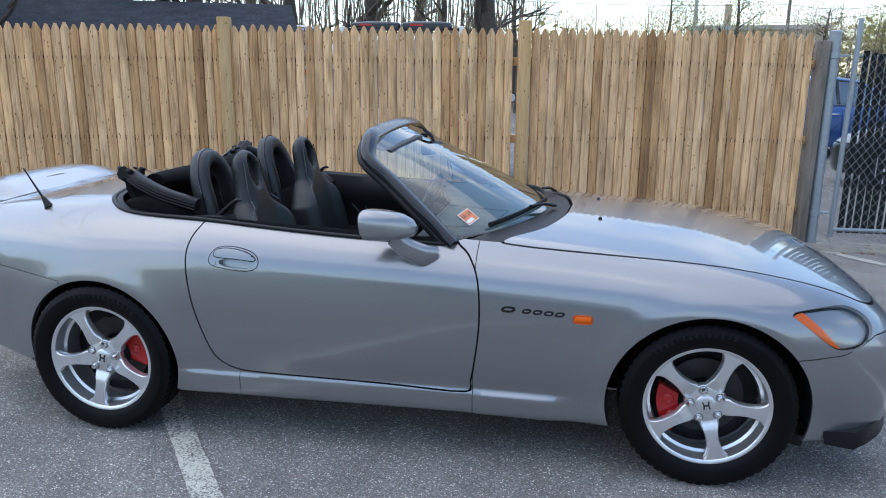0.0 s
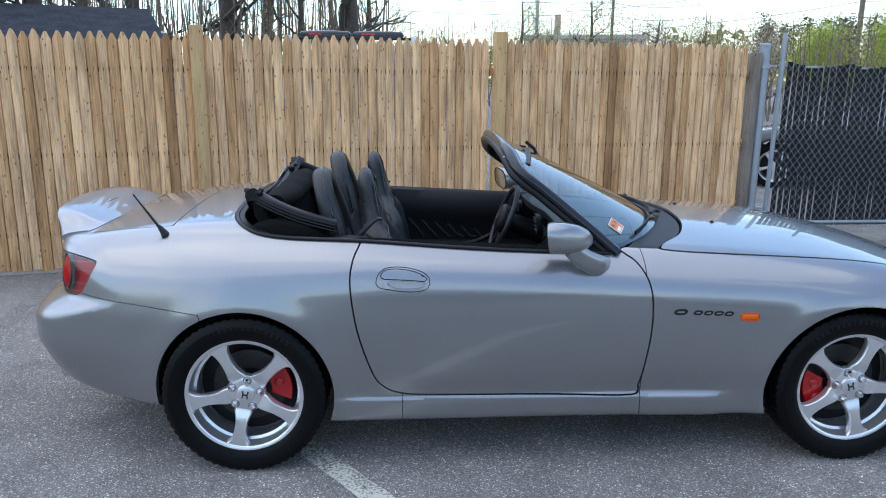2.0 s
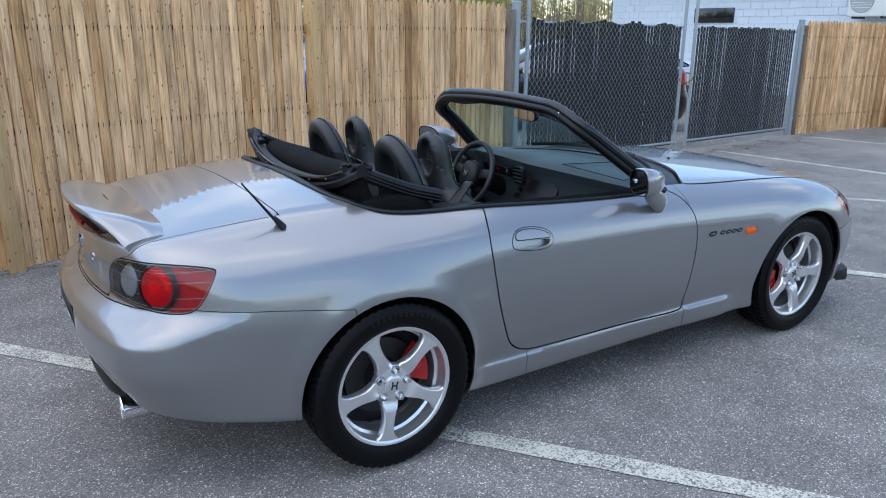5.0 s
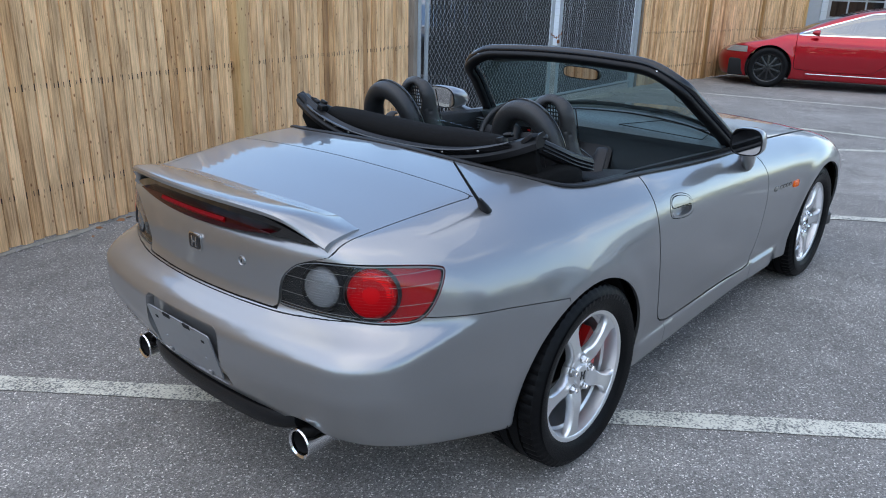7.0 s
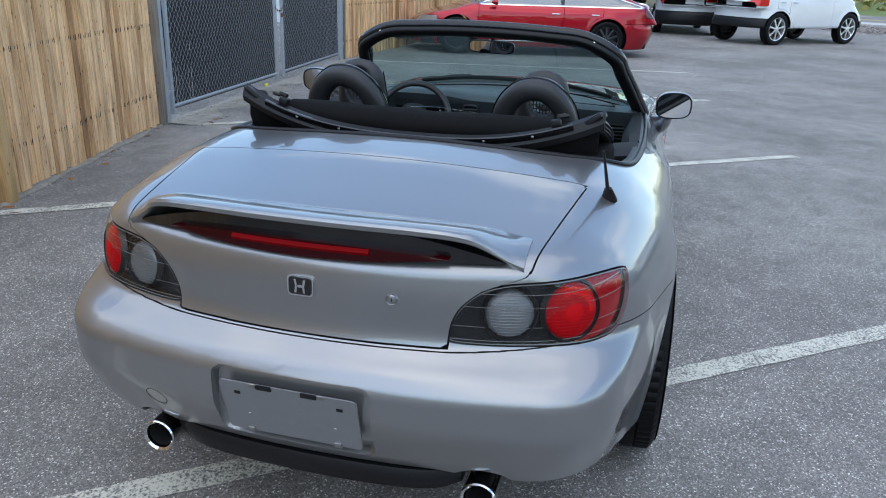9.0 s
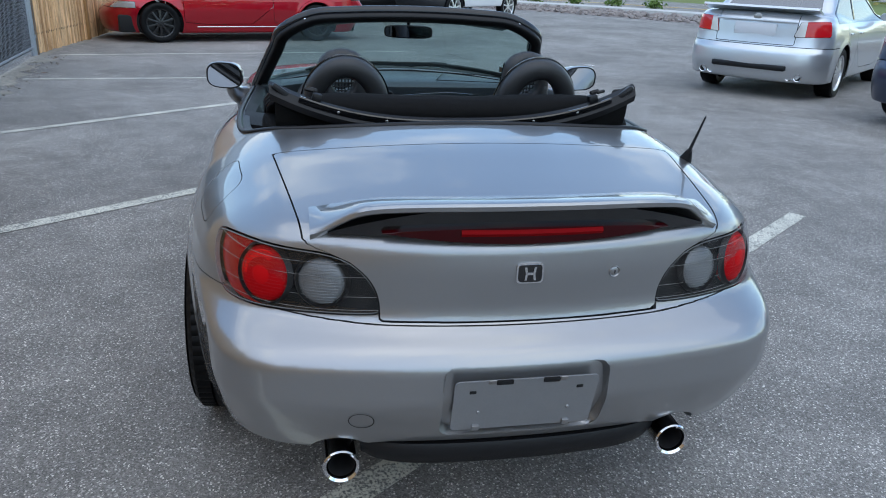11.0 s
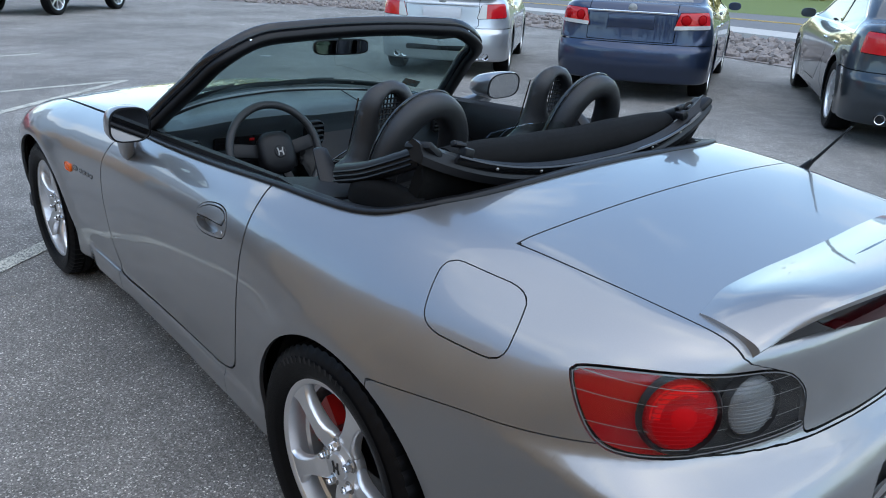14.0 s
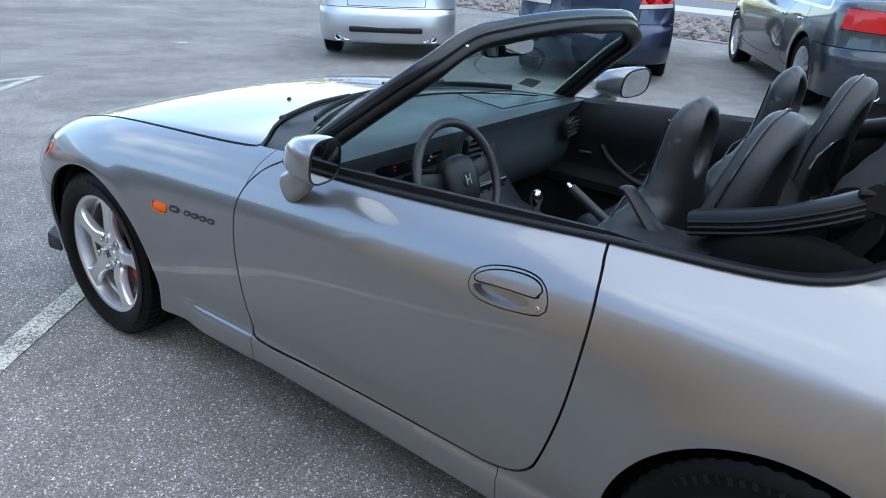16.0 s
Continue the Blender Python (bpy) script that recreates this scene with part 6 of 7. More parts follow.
gate((4.14, 3.715), (7.02, 4.045), 1.69, 1, (1.95, 2.0))
gate((7.27, 4.075), (10.03, 4.395), 1.66, 2, (2.02, 1.72))
chain = thing("gate_chain", "rusty chain and padlock holding the gates shut", "chain")
for i in range(9):
    k = i / 8
    p = (7.0 + .29 * k, 4.02 + .035 * k, .90 - .05 * math.sin(math.pi * k))
    mesh_ob("link", *moved(lathe([(.016, -.004), (.020, 0), (.016, .004), (.012, 0), (.016, -.004)], 12), pose(*p, 90 * (i % 2), 0, 20)), RUST, chain)
mesh_ob("padlock", *block(.045, .02, .05, .006, at=(7.14, 4.0, .80)), RUST, chain, "rusty padlock")
bolt = mesh_ob("drop_bolt", *tube([(7.22, 4.05, .02), (7.22, 4.05, .85)], .012, 10), RUST)
tagged(bolt, "rusty drop bolt of the gate", "bolt")

# ---- dirt, gravel and leaves along the fence foot ----
DIRT = material("pale_dirt", (0.27, 0.25, 0.21), 0.95, grain=0.4, scale=14, bump=0.8, bump_scale=120)
GRAVEL = material("pale_gravel", (0.34, 0.31, 0.28), 0.9, grain=0.35, scale=30, per_object=0.2)
LEAF = material("dry_leaf", (0.26, 0.12, 0.05), 0.8, grain=0.3, scale=50)
r = random.Random(8)


def border(a, b, w0, w1):
    a, b = np.array(a), np.array(b); d = b - a; L = np.linalg.norm(d); d /= L; s = np.array([d[1], -d[0]]); V = []
    n = int(L / .12)
    for i in range(n + 1):
        p = a + d * L * i / n
        q = p + s * (w0 + w1 * (.5 + noise.noise(Vector((i * .31, L, 3)))))
        m_ = (p + q) / 2
        for k, dz in ((p, .006), (m_, .012), (q, .0035)):
            V.append((k[0], k[1], float(ground_z(k[0], k[1])) + dz))
    return V, [[3 * i + j, 3 * i + j + 1, 3 * i + j + 4, 3 * i + j + 3] for i in range(n) for j in (0, 1)]


verge = mesh_ob("verge", *join(border(fa, (3.9, 3.68), .02, .06), border((3.9, 3.70), (10.3, 4.42), .06, .35), border((10.3, 4.42), (17.7, 4.03), .03, .12)), DIRT, smooth=60)
tagged(verge, "strip of pale dirt along the foot of fence and gate", "dirt", kind="structure")


def scatter(name, n, place, size, mat, label, cat, flat=.6):
    pcs = []
    for i in range(n):
        x, y, z = place()
        k = size * r.uniform(.4, 1.3)
        bm = bmesh.new(); bmesh.ops.create_icosphere(bm, subdivisions=1, radius=1)
        V, F = bm_data(bm)
        V = V * [[1 + r.uniform(-.35, .35)] for _ in V] * (k, k * r.uniform(.6, 1), k * flat)
        pcs.append(moved((V, F), pose(x, y, z + k * flat * .4, r.uniform(-20, 20), r.uniform(-20, 20), r.uniform(0, 360))))
    return tagged(mesh_ob(name, *join(*pcs), mat, smooth=0), label, cat, kind="stuff")


def along(a, b, w):
    k = r.random(); x = a[0] + (b[0] - a[0]) * k + r.uniform(-.02, .02); y = a[1] + (b[1] - a[1]) * k - r.random() ** 2 * w
    return x, y, float(ground_z(x, y))


scatter("gravel", 260, lambda: along((3.9, 3.66), (10.3, 4.38), .45), .018, GRAVEL, "loose pale gravel below the gates", "gravel")
scatter("fence_gravel", 220, lambda: along(fa, (3.9, 3.66), .16), .012, GRAVEL, "loose grit along the fence foot", "gravel")
scatter("fence_leaves", 46, lambda: along((-4, 1.84), (3.9, 3.64), .20), .030, LEAF, "dry brown leaves along the fence foot", "leaves", .12)
scatter("litter_leaves", 22, lambda: along((3.9, 3.6), (10.3, 4.3), .35), .035, LEAF, "dry brown leaves below the gates", "leaves", .12)
scatter("loose_grit", 500, lambda: (lambda x, y: (x, y, float(ground_z(x, y))))(r.uniform(-4, 9), r.uniform(-6, 3.4) if r.random() < .7 else r.uniform(1, 3)), .0065, GRAVEL, "scattered grit on the asphalt", "grit")
YELLOW = material("yellow_paper", (0.75, 0.62, 0.04), 0.6)
flag = mesh_ob("yellow_tag", *block(.09, .02, .03, .004, at=(6.35, 3.86, .012), rot=(0, 0, 8)), YELLOW)
tagged(flag, "yellow plastic tag at the foot of the gate", "tag")
PAPER = material("white_scrap", (0.7, 0.7, 0.7), 0.7)
tagged(mesh_ob("paper_scrap", *moved(block(.16, .07, .02, .006), pose(9.9, -4.3, -.11, 6, 4, 30)), PAPER), "crumpled white scrap on the asphalt", "litter")

# ---- grey building with an air conditioner ----
WALL = material("painted_block_wall", (0.60, 0.66, 0.71), 0.8, grain=0.06, scale=3, bump=0.3, bump_scale=60)
MORTAR = material("block_joint", (0.48, 0.54, 0.58), 0.9)
SHINGLE = material("grey_shingles", (0.19, 0.205, 0.21), 0.9, grain=0.3, scale=12)
TRIMG = material("grey_trim", (0.34, 0.36, 0.38), 0.6, grain=0.05, scale=10)
bx, y0, y1, zt = 18.0, 1.2, 16.6, 3.05
house = thing("grey_building", "low grey painted block building with a shingle roof", "building")
mesh_ob("wall", *block(9, y1 - y0, zt + .4, at=(bx + 4.5 + .008, (y0 + y1) / 2, (zt - .4) / 2)), MORTAR, house)
row = 0
z = -.3
blocks = []
while z < zt - .01:
    y = y0 - (.2 if row % 2 else 0)
    while y < y1:
        a0, a1 = max(y + .004, y0), min(y + .396, y1)
        if a1 - a0 > .05:
            blocks.append(block(.02, a1 - a0, .192, .003, 1, at=(bx, (a0 + a1) / 2, z + .1)))
        y += .4
    z += .2; row += 1
tagged(mesh_ob("coursing", *join(*blocks), WALL, house, "painted concrete blocks", smooth=0), kind="stuff")
V = [(bx - .35, y0 - .4, zt), (bx - .35, y1 + .35, zt), (bx + 5, y1 + .35, zt + 2.1), (bx + 5, y0 - .4, zt + 2.1)]
V = V + [(x, y, z + .14) for x, y, z in V]
mesh_ob("roof", V, [[3, 2, 1, 0], [4, 5, 6, 7], [0, 1, 5, 4], [1, 2, 6, 5], [2, 3, 7, 6], [3, 0, 4, 7]], SHINGLE, house, "grey shingle roof", smooth=0)
mesh_ob("gutter", *block(.12, y1 - y0 + .75, .12, .03, at=(bx - .38, (y0 + y1) / 2, zt - .02)), TRIMG, house)
gable = prism([(0, 0), (10, 0), (5, 2.1)], .1)
mesh_ob("gable", *moved(gable, pose(bx, y1, zt, 90)), WALL, house)
tagged(mesh_ob("downpipe", *tube([(bx - .06, 9.6, -.2), (bx - .06, 9.6, 3.0)], .035, 10), TRIMG, house), "grey downpipe")
win = mesh_ob("window", *block(.08, 1.25, 1.25, .01, at=(bx - .03, 3.0, 1.55)), TRIMG, house, "small-paned window")
for iy in range(3):
    for iz in range(3):
        mesh_ob("pane", *block(.02, .34, .34, at=(bx - .075, 2.62 + iy * .38, 1.17 + iz * .38)), GLOSS_BLACK, win)
mesh_ob("door_surround", *block(.10, .35, 3.0, .01, at=(bx - .04, 3.95, 1.4)), TRIMG, house)
mesh_ob("dark_window", *block(.06, 1.4, .42, .01, at=(bx - .02, 12.4, 1.95)), GLOSS_BLACK, house)
ACW = material("air_conditioner_shell", (0.70, 0.71, 0.68), 0.5, grain=0.03, scale=10)
unit = thing("air_conditioner", "white outdoor air conditioner on a wall bracket", "air conditioner")
mesh_ob("case", *block(.34, 1.02, .74, .03, 3, at=(bx - .35, 7.55, 2.22)), ACW, unit)
mesh_ob("fan_grille", *moved(lathe([(.0005, .004), (.26, .004), (.285, .012), (.30, 0)], 36), pose(bx - .525, 7.72, 2.24, 0, 0, 90)), TRIMG, unit, "round fan grille")
for k in range(7):
    mesh_ob("grille_bar", *block(.006, .50, .010, at=(bx - .532, 7.72, 2.06 + k * .06)), ACW, unit)
for y in (7.2, 7.9):
    mesh_ob("bracket", *block(.50, .05, .05, at=(bx - .28, y, 1.83)), GLOSS_BLACK, unit)


# ---- parked cars round the lot ----
def car_wheel(parent, r, w, at, spokes, rim_mat, style=0):
    side = 1 if at[1] > 0 else -1
    rr = r * .70; face = w / 2 - .015
    m = pose(*at, 0, 0, 0 if side > 0 else 180)
    rim = mesh_ob("wheel", *moved(lathe([(rr - .03, -w * .3), (rr - .02, face - .03), (rr - .012, face), (rr + .004, face + .006), (rr + .004, face - .01)], 36), m), rim_mat, parent, "alloy wheel")
    h = w / 2
    mesh_ob("tyre", *moved(lathe([(rr - .002, -h * .9), (r * .9, -h), (r - .006, -h * .85), (r, -h * .6), (r, h * .6), (r - .006, h * .85), (r * .93, h * .98), (r * .84, h), (rr - .002, h * .88)], 44), m), RUBBER, rim, "black tyre")
    mesh_ob("brake_disc", *moved(lathe([(.0, 0), (rr - .025, 0), (rr - .025, -.02)], 28), m), PLASTIC, rim)
    mesh_ob("hub_cap", *moved(lathe([(.0005, face), (.03, face), (.05, face - .02), (.05, face - .06)], 20), m), rim_mat, rim)
    for i in range(spokes):
        a = 360 / spokes * i + 90
        s = loft([[(x, face - .004 - d, -ww), (x, face - d, 0), (x, face - .004 - d, ww), (x, face - .03 - d, ww), (x, face - .03 - d, -ww)] for x, ww, d in ((.03, .024, 0), (rr * .5, .017, .006), (rr - .012, .026, .014))])
        mesh_ob("spoke", *moved(moved(s, pose(0, 0, 0, 0, a, 0)), m), rim_mat, rim)
    return rim


def parked_car(name, label, paint, at, L=4.6, W=1.78, wb=2.65, ro=1.02, ground=.20, belt=.93, hood=.92, deck=1.05, roof=1.46, tyre=.325,
               glass=(-.35, .35, 1.45, 2.35), tail="sedan", lamps=True, spokes=10, rim=None, spoiler=0.0, trim=CHROME, exhaust=0, plate_mat=None, h=.032, lower=None, edge=None, clear=True, nose=1.0, lens_mat=None, twin=False):
    """A car with its rear axle at x = 0. glass: rear window foot, roof rear, roof front, windscreen foot."""
    xr, xf = -ro, L - ro
    hw = W / 2
    g0, g1, g2, g3 = glass
    ZL = spl([(xr - .1, deck - .10), (xr + .06, deck - .03), (xr + .30, deck), (g0, deck), ((g0 + g3) / 2, belt), (g3, hood + .08), (xf - .9, hood - .03), (xf - .35, hood - .16), (xf, hood - .34)])
    ZRF = spl([(g0 - .75, -1.0), (g0 - .30, deck - .32), (g0 - .02, deck - .02), (g1, roof - .045), ((g1 + g2) / 2, roof), (g2, roof - .05), (g3, hood + .05), (g3 + .3, hood - .25), (g3 + .9, -1.0)])
    XRr = spl([(.1, xr + .16), (.30, xr + .05), (.45, xr), (.58, xr + .01), (.66, xr + .05), (deck - .08, xr + .09), (deck + .1, xr + .13)])
    XFf = spl([(.1, xf - .12), (.3, xf - .02), (.5, xf), (.7, xf - .08), (1.0, xf - .4)])

    def f(x, y, z):
        ay = np.abs(y)
        w = hw - .05 * np.abs(z - .58) ** 1.5 * 1.8 - .03 * sstep(belt - .2, belt + .1, z)
        w = w + .012 * np.exp(-((np.hypot(x, z - tyre) - tyre - .05) / .06) ** 2) + .012 * np.exp(-((np.hypot(x - wb, z - tyre) - tyre - .05) / .06) ** 2)
        low = smax(ay - w, XRr(z) + .22 * ay ** 2 + .25 * ay ** 6 - x, .16)
        low = smax(low, x - XFf(z) + nose * (.20 * ay ** 2 + .4 * ay ** 6), .2)
        low = smax(low, z - ZL(x) + .03 * ay ** 2, .12)
        low = smax(low, ground - z, .04)
        gh = smax(ay - (hw - .10 - .36 * np.maximum(z - belt, -.05)), z - ZRF(x) + .05 * ay ** 2, .14)
        gh = smax(gh, belt - .30 - z, .05)
        return smin(low, gh, .05)
    car_ob = thing(name, label, "car", "parked cars", "", at)
    Mx = skin(f, (xr - .06, -hw - .06, ground - .06), (xf + .06, hw + .06, roof + .06), h)
    _, Mx = cut(Mx, lambda x, y, z: np.maximum(np.minimum(np.hypot(x, z - tyre), np.hypot(x - wb, z - tyre)) - tyre - .045, .5 - np.abs(y)), 0)
    side_low = belt + .02

    def side_g(x, y, z):
        edge = np.array([(g0 + .02, side_low), (g1 + .02, roof - .11), ((g1 + g2) / 2, roof - .075), (g2 - .04, roof - .12), (g3 - .12, side_low - .01)])
        return np.maximum(inside(edge, x, z), .4 - np.abs(y))

    def rear_g(x, y, z):
        return np.maximum(np.maximum(np.maximum(deck + .015 - z, z - roof + .085), np.abs(y) - (hw - .24 - .36 * (z - belt))), x - (g0 + g1) / 2 - .35)

    def screen_g(x, y, z):
        return np.maximum(np.maximum(np.maximum(hood + .075 - z, z - roof + .09), np.abs(y) - (hw - .20 - .36 * (z - belt))), (g2 + g3) / 2 - .5 - x)
    frame_, Mx = cut(Mx, lambda x, y, z: side_g(x, y, z) - .022, .0)
    sg, frame_ = cut(frame_, side_g, .0)
    for s in (1, -1):
        k = clip(*frame_, -s * frame_[0][:, 1], 0)
        if len(k[1]):
            panel("window_surround", k, f, edge or GLOSS_BLACK, car_ob, "thin window surround", lift=.002)
    rg, Mx = cut(Mx, rear_g, .0)
    wg, Mx = cut(Mx, screen_g, .0)
    for i, (nm, part_) in enumerate((("side_windows", sg), ("rear_window", rg), ("windscreen", wg))):
        if nm == "side_windows":
            for s in (1, -1):
                k = clip(*part_, -s * part_[0][:, 1], 0)
                if len(k[1]):
                    wob = panel("side_window", k, f, GLOSS_BLACK if tail == "far" else CAR_GLASS, car_ob, "tinted side window", lift=-.006, rim=False)
                    pb = block(.07, .012, roof - belt - .10, .003, at=((g1 + g2) / 2 - .10, s * (hw - .105 - .18 * (roof - belt) + .01), (roof + belt) / 2 - .03), rot=(s * 19, 0, 0))
                    mesh_ob("pillar", *pb, GLOSS_BLACK, car_ob)
        elif len(part_[1]):
            panel(nm, part_, f, CAR_GLASS, car_ob, "tinted glass", lift=-.006, rim=False)
    # doors, boot and bumpers as panels
    xm = (g1 + g2) / 2 - .12
    for s in (1, -1):
        for x0, x1 in ((xm, min(g3 + .05, wb - tyre - .06)), (.10 + (0 if xm > .6 else -.2), xm)):
            outline = rounded([(x0 + .0, 1.6), (x0, .34), (x1 - .03, .32), (x1, .5), (x1, 1.6)], 1)
            dr, Mx = cut(Mx, lambda x, y, z: np.maximum(np.maximum(np.maximum(inside(outline, x, z), np.hypot(x, z - tyre) * -1 + tyre + .09), -s * y + .4), z - side_low - .02), .004)
            if len(dr[1]):
                dob = panel("door", dr, f, paint, car_ob, "car door")
                q = np.array([x0 + .16, s * (hw - .01), belt - .14])
                mesh_ob("handle", *block(.17, .03, .026, .010, at=tuple(q)), trim, dob)
    rb, Mx = cut(Mx, lambda x, y, z: np.maximum(z - .66 - .0 * x, x + tyre * .9), .004)
    fb_, Mx = cut(Mx, lambda x, y, z: np.maximum(z - .60, wb + tyre * .9 - x), .004)
    panel("rear_bumper", rb, f, lower or paint, car_ob, "rear bumper"); panel("front_bumper", fb_, f, lower or paint, car_ob, "front bumper")
    lamp_parts = []
    if lamps:
        for s in (1, -1):
            lens, Mx = cut(Mx, lambda x, y, z: np.maximum(np.maximum(np.maximum(np.abs(z - deck + .168 + .05 * (hw - s * y)) - .092, hw * .56 - s * y + .3 * (z - deck + .17)), x - xr - .36), s * y - 2), .003)
            if len(lens[1]):
                lob = panel("tail_lamp", lens, f, lens_mat or LAMP_RED, car_ob, "red tail lamp", lift=.006)
                inner = clip(*lens, s * lens[0][:, 1] - hw * .66, 0)
                if clear and not twin and len(inner[1]):
                    panel("reversing_light", inner, f, PALE_LENS, lob, "clear reversing light", lift=.010, rim=False)
                if twin:
                    strip = clip(*lens, lens[0][:, 2] - (deck - .215 - .05 * (hw - s * lens[0][:, 1])), 0)
                    if len(strip[1]):
                        panel("reversing_light", strip, f, PALE_LENS, lob, "clear lower strip", lift=.010, rim=False)
                    for yy in (hw * .66, hw * .84):
                        p = np.array([xr - .3, s * yy, deck - .155 - .05 * (hw - yy)]); st = np.linspace(0, .8, 800)
                        v = f(p[0] + st, np.full(800, p[1]), np.full(800, p[2])); q = p + (st[int(np.argmax(v < 0))], 0, 0)
                        gn = gradient(f, q[None])[0]
                        mesh_ob("round_light", *moved(dome(.052, .016, 20), facing(q, gn, lift=.006)), DOME_RED, lob, "round red light")
                        mesh_ob("light_ring", *moved(lathe([(.052, 0), (.055, .008), (.058, 0)], 20), facing(q, gn, lift=.006) @ pose(0, 0, 0, 90)), SIDE_RED, lob)
            fl, Mx = cut(Mx, lambda x, y, z: np.maximum(np.maximum(np.abs(z - hood + .25) - .06, hw * .5 - s * y), xf - .55 - x), .003)
            if len(fl[1]):
                panel("headlamp", fl, f, CLEAR_LENS, car_ob, "clear headlamp")
    bl, Mx = cut(Mx, lambda x, y, z: np.maximum(np.maximum(np.maximum(np.abs(y) - hw * .55, .68 - z), x - g0 + .06), z - deck - .04), .004)
    lid = panel("boot_lid", bl, f, paint, car_ob, "boot lid") if len(bl[1]) else None
    panel("body", Mx, f, paint, car_ob, "painted body shell")
    mesh_ob("underbody", *block(L - .5, W - .34, .30, .03, at=((xf + xr) / 2, 0, ground + .16)), GAP, car_ob)
    mesh_ob("cabin", *block(g3 - g0 - .3, W - .42, .32, .05, at=((g0 + g3) / 2, 0, belt - .10)), CARPET, car_ob, "dark cabin")
    for x in (.35, 1.25):
        for s in (1, -1):
            mesh_ob("seat_back", *block(.12, .46, .55, .05, 2, at=(g1 + x * .8, s * .36, belt + .12), rot=(0, -14, 0)), LEATHER, car_ob)
    rm = rim or ALLOY
    for x in (0, wb):
        for s in (1, -1):
            car_wheel(car_ob, tyre, .225, (x, s * (hw - .125), tyre), spokes, rm)
    for s in (1, -1):
        mesh_ob("door_mirror", *moved(loft([np.c_[np.full(16, d), *(round_section(.085 * k, .055 * k, 16, 2.6).T)] for d, k in ((0, .92), (.01, 1), (.07, .85), (.12, .35))]), pose(g3 - .42, s * (hw + .06), belt + .05)), paint, car_ob, "door mirror", smooth=50)
    # plate, badge, lip, exhausts on the tail
    zc = deck - .20
    xs = float(XRr(np.array([zc]))[0])
    mesh_ob("plate_panel", *block(.02, .52, .15, .012, at=(xs + .004, 0, zc - .01)), plate_mat or paint, car_ob, "blank plate panel")
    mesh_ob("badge", *moved(lathe([(.0005, .006), (.04, .006), (.05, 0)], 20), pose(float(XRr(np.array([deck - .07]))[0]) + .012, 0, deck - .065, 0, 0, 90)), STEEL, car_ob)
    mesh_ob("tail_trim", *block(.02, 1.0 if W < 1.8 else .8, .022, .006, at=(xs - .004, 0, zc + .095)), trim, car_ob, "bright strip over the plate")
    if spoiler:
        mesh_ob("boot_spoiler", *loft([[(xr + .06 + .10 * abs(y) ** 2, y, deck + spoiler), (xr + .05 + .10 * abs(y) ** 2, y, deck + spoiler - .025), (xr + .30, y, deck - .01), (xr + .30, y, deck + .01)] for y in np.linspace(-hw * .80, hw * .80, 13)]), paint, car_ob, "boot spoiler", smooth=50)
    for k in range(exhaust):
        for s in ((1, -1) if exhaust > 1 else (1,)):
            for j in range(2):
                mesh_ob("exhaust_tip", *moved(lathe([(.038, -.25), (.043, 0), (.045, .004), (.038, 0), (.036, -.12), (.0, -.12)], 20), pose(xr + .12, s * (hw * .62) + (j - .5) * .105, ground + .075, 0, 0, 90)), CHROME, car_ob, "round exhaust tip")
                # dark disc plugs the pipe in place of the shade inside it
                mesh_ob("bore_shade", *moved(lathe([(.0005, -.03), (.037, -.03)], 16), pose(xr + .12, s * (hw * .62) + (j - .5) * .105, ground + .075, 0, 0, 90)), GAP, car_ob)
        break
    if exhaust == 2:
        mesh_ob("diffuser", *block(.10, W * .52, .07, .02, at=(xr + .048, 0, .40 if exhaust == 2 else ground + .13)), PLASTIC, car_ob, "black lower bumper insert")
    return car_ob


def car_paint(name, c, rough=.32, metal=.5):
    m = material(name, c, rough, metal, 1.0, 0.02, grain=0.02, scale=300)
    return m


LAMP_RED = material("bright_red_lamp", (0.52, 0.004, 0.008), 0.2, coat=0.8, spec=0.3)
PALE_LENS = material("pale_clear_lamp", (0.55, 0.52, 0.50), 0.2, 0.2, coat=0.6)
DARK_LENS = material("dark_clear_lamp", (0.10, 0.03, 0.03), 0.15, 0.2, coat=0.8)
RED_P = car_paint("red_metallic_paint", (0.36, 0.002, 0.012), .36, .85)
SILVER_P = car_paint("bright_silver_paint", (0.55, 0.57, 0.59), .32, .7)
BLUE_P = car_paint("dark_blue_paint", (0.026, 0.040, 0.080), .36, .7)
GREY_P = car_paint("dark_grey_paint", (0.040, 0.050, 0.060), .3, .7)
WHITE_P = car_paint("white_paint", (0.62, 0.63, 0.64), .35, 0)
BLACK_P = car_paint("black_paint", (0.008, 0.008, 0.009), .3, 0)
GREEN_P = car_paint("lime_green_paint", (0.17, 0.48, 0.01), .35, 0)
BLACK_RIM = material("black_alloy", (0.012, 0.012, 0.013), 0.3, 0.3, coat=0.4)
BLANK_PLATE = material("pale_plate_blank", (0.55, 0.56, 0.58), 0.45)


def ground_pose(x, y, heading, half=1.3):
    d = math.cos(radians(heading)), math.sin(radians(heading))
    z0, z1 = float(ground_z(x, y)), float(ground_z(x + d[0] * 2.7, y + d[1] * 2.7))
    return pose(x, y, z0, 0, 0, heading) @ pose(0, 0, 0, 0, -math.degrees(math.atan2(z1 - z0, 2.7)), 0)


def by_left_wheel(x, y, heading, W):
    a = radians(heading); k = W / 2 - .03
    return ground_pose(x + math.sin(a) * k, y - math.cos(a) * k, heading)


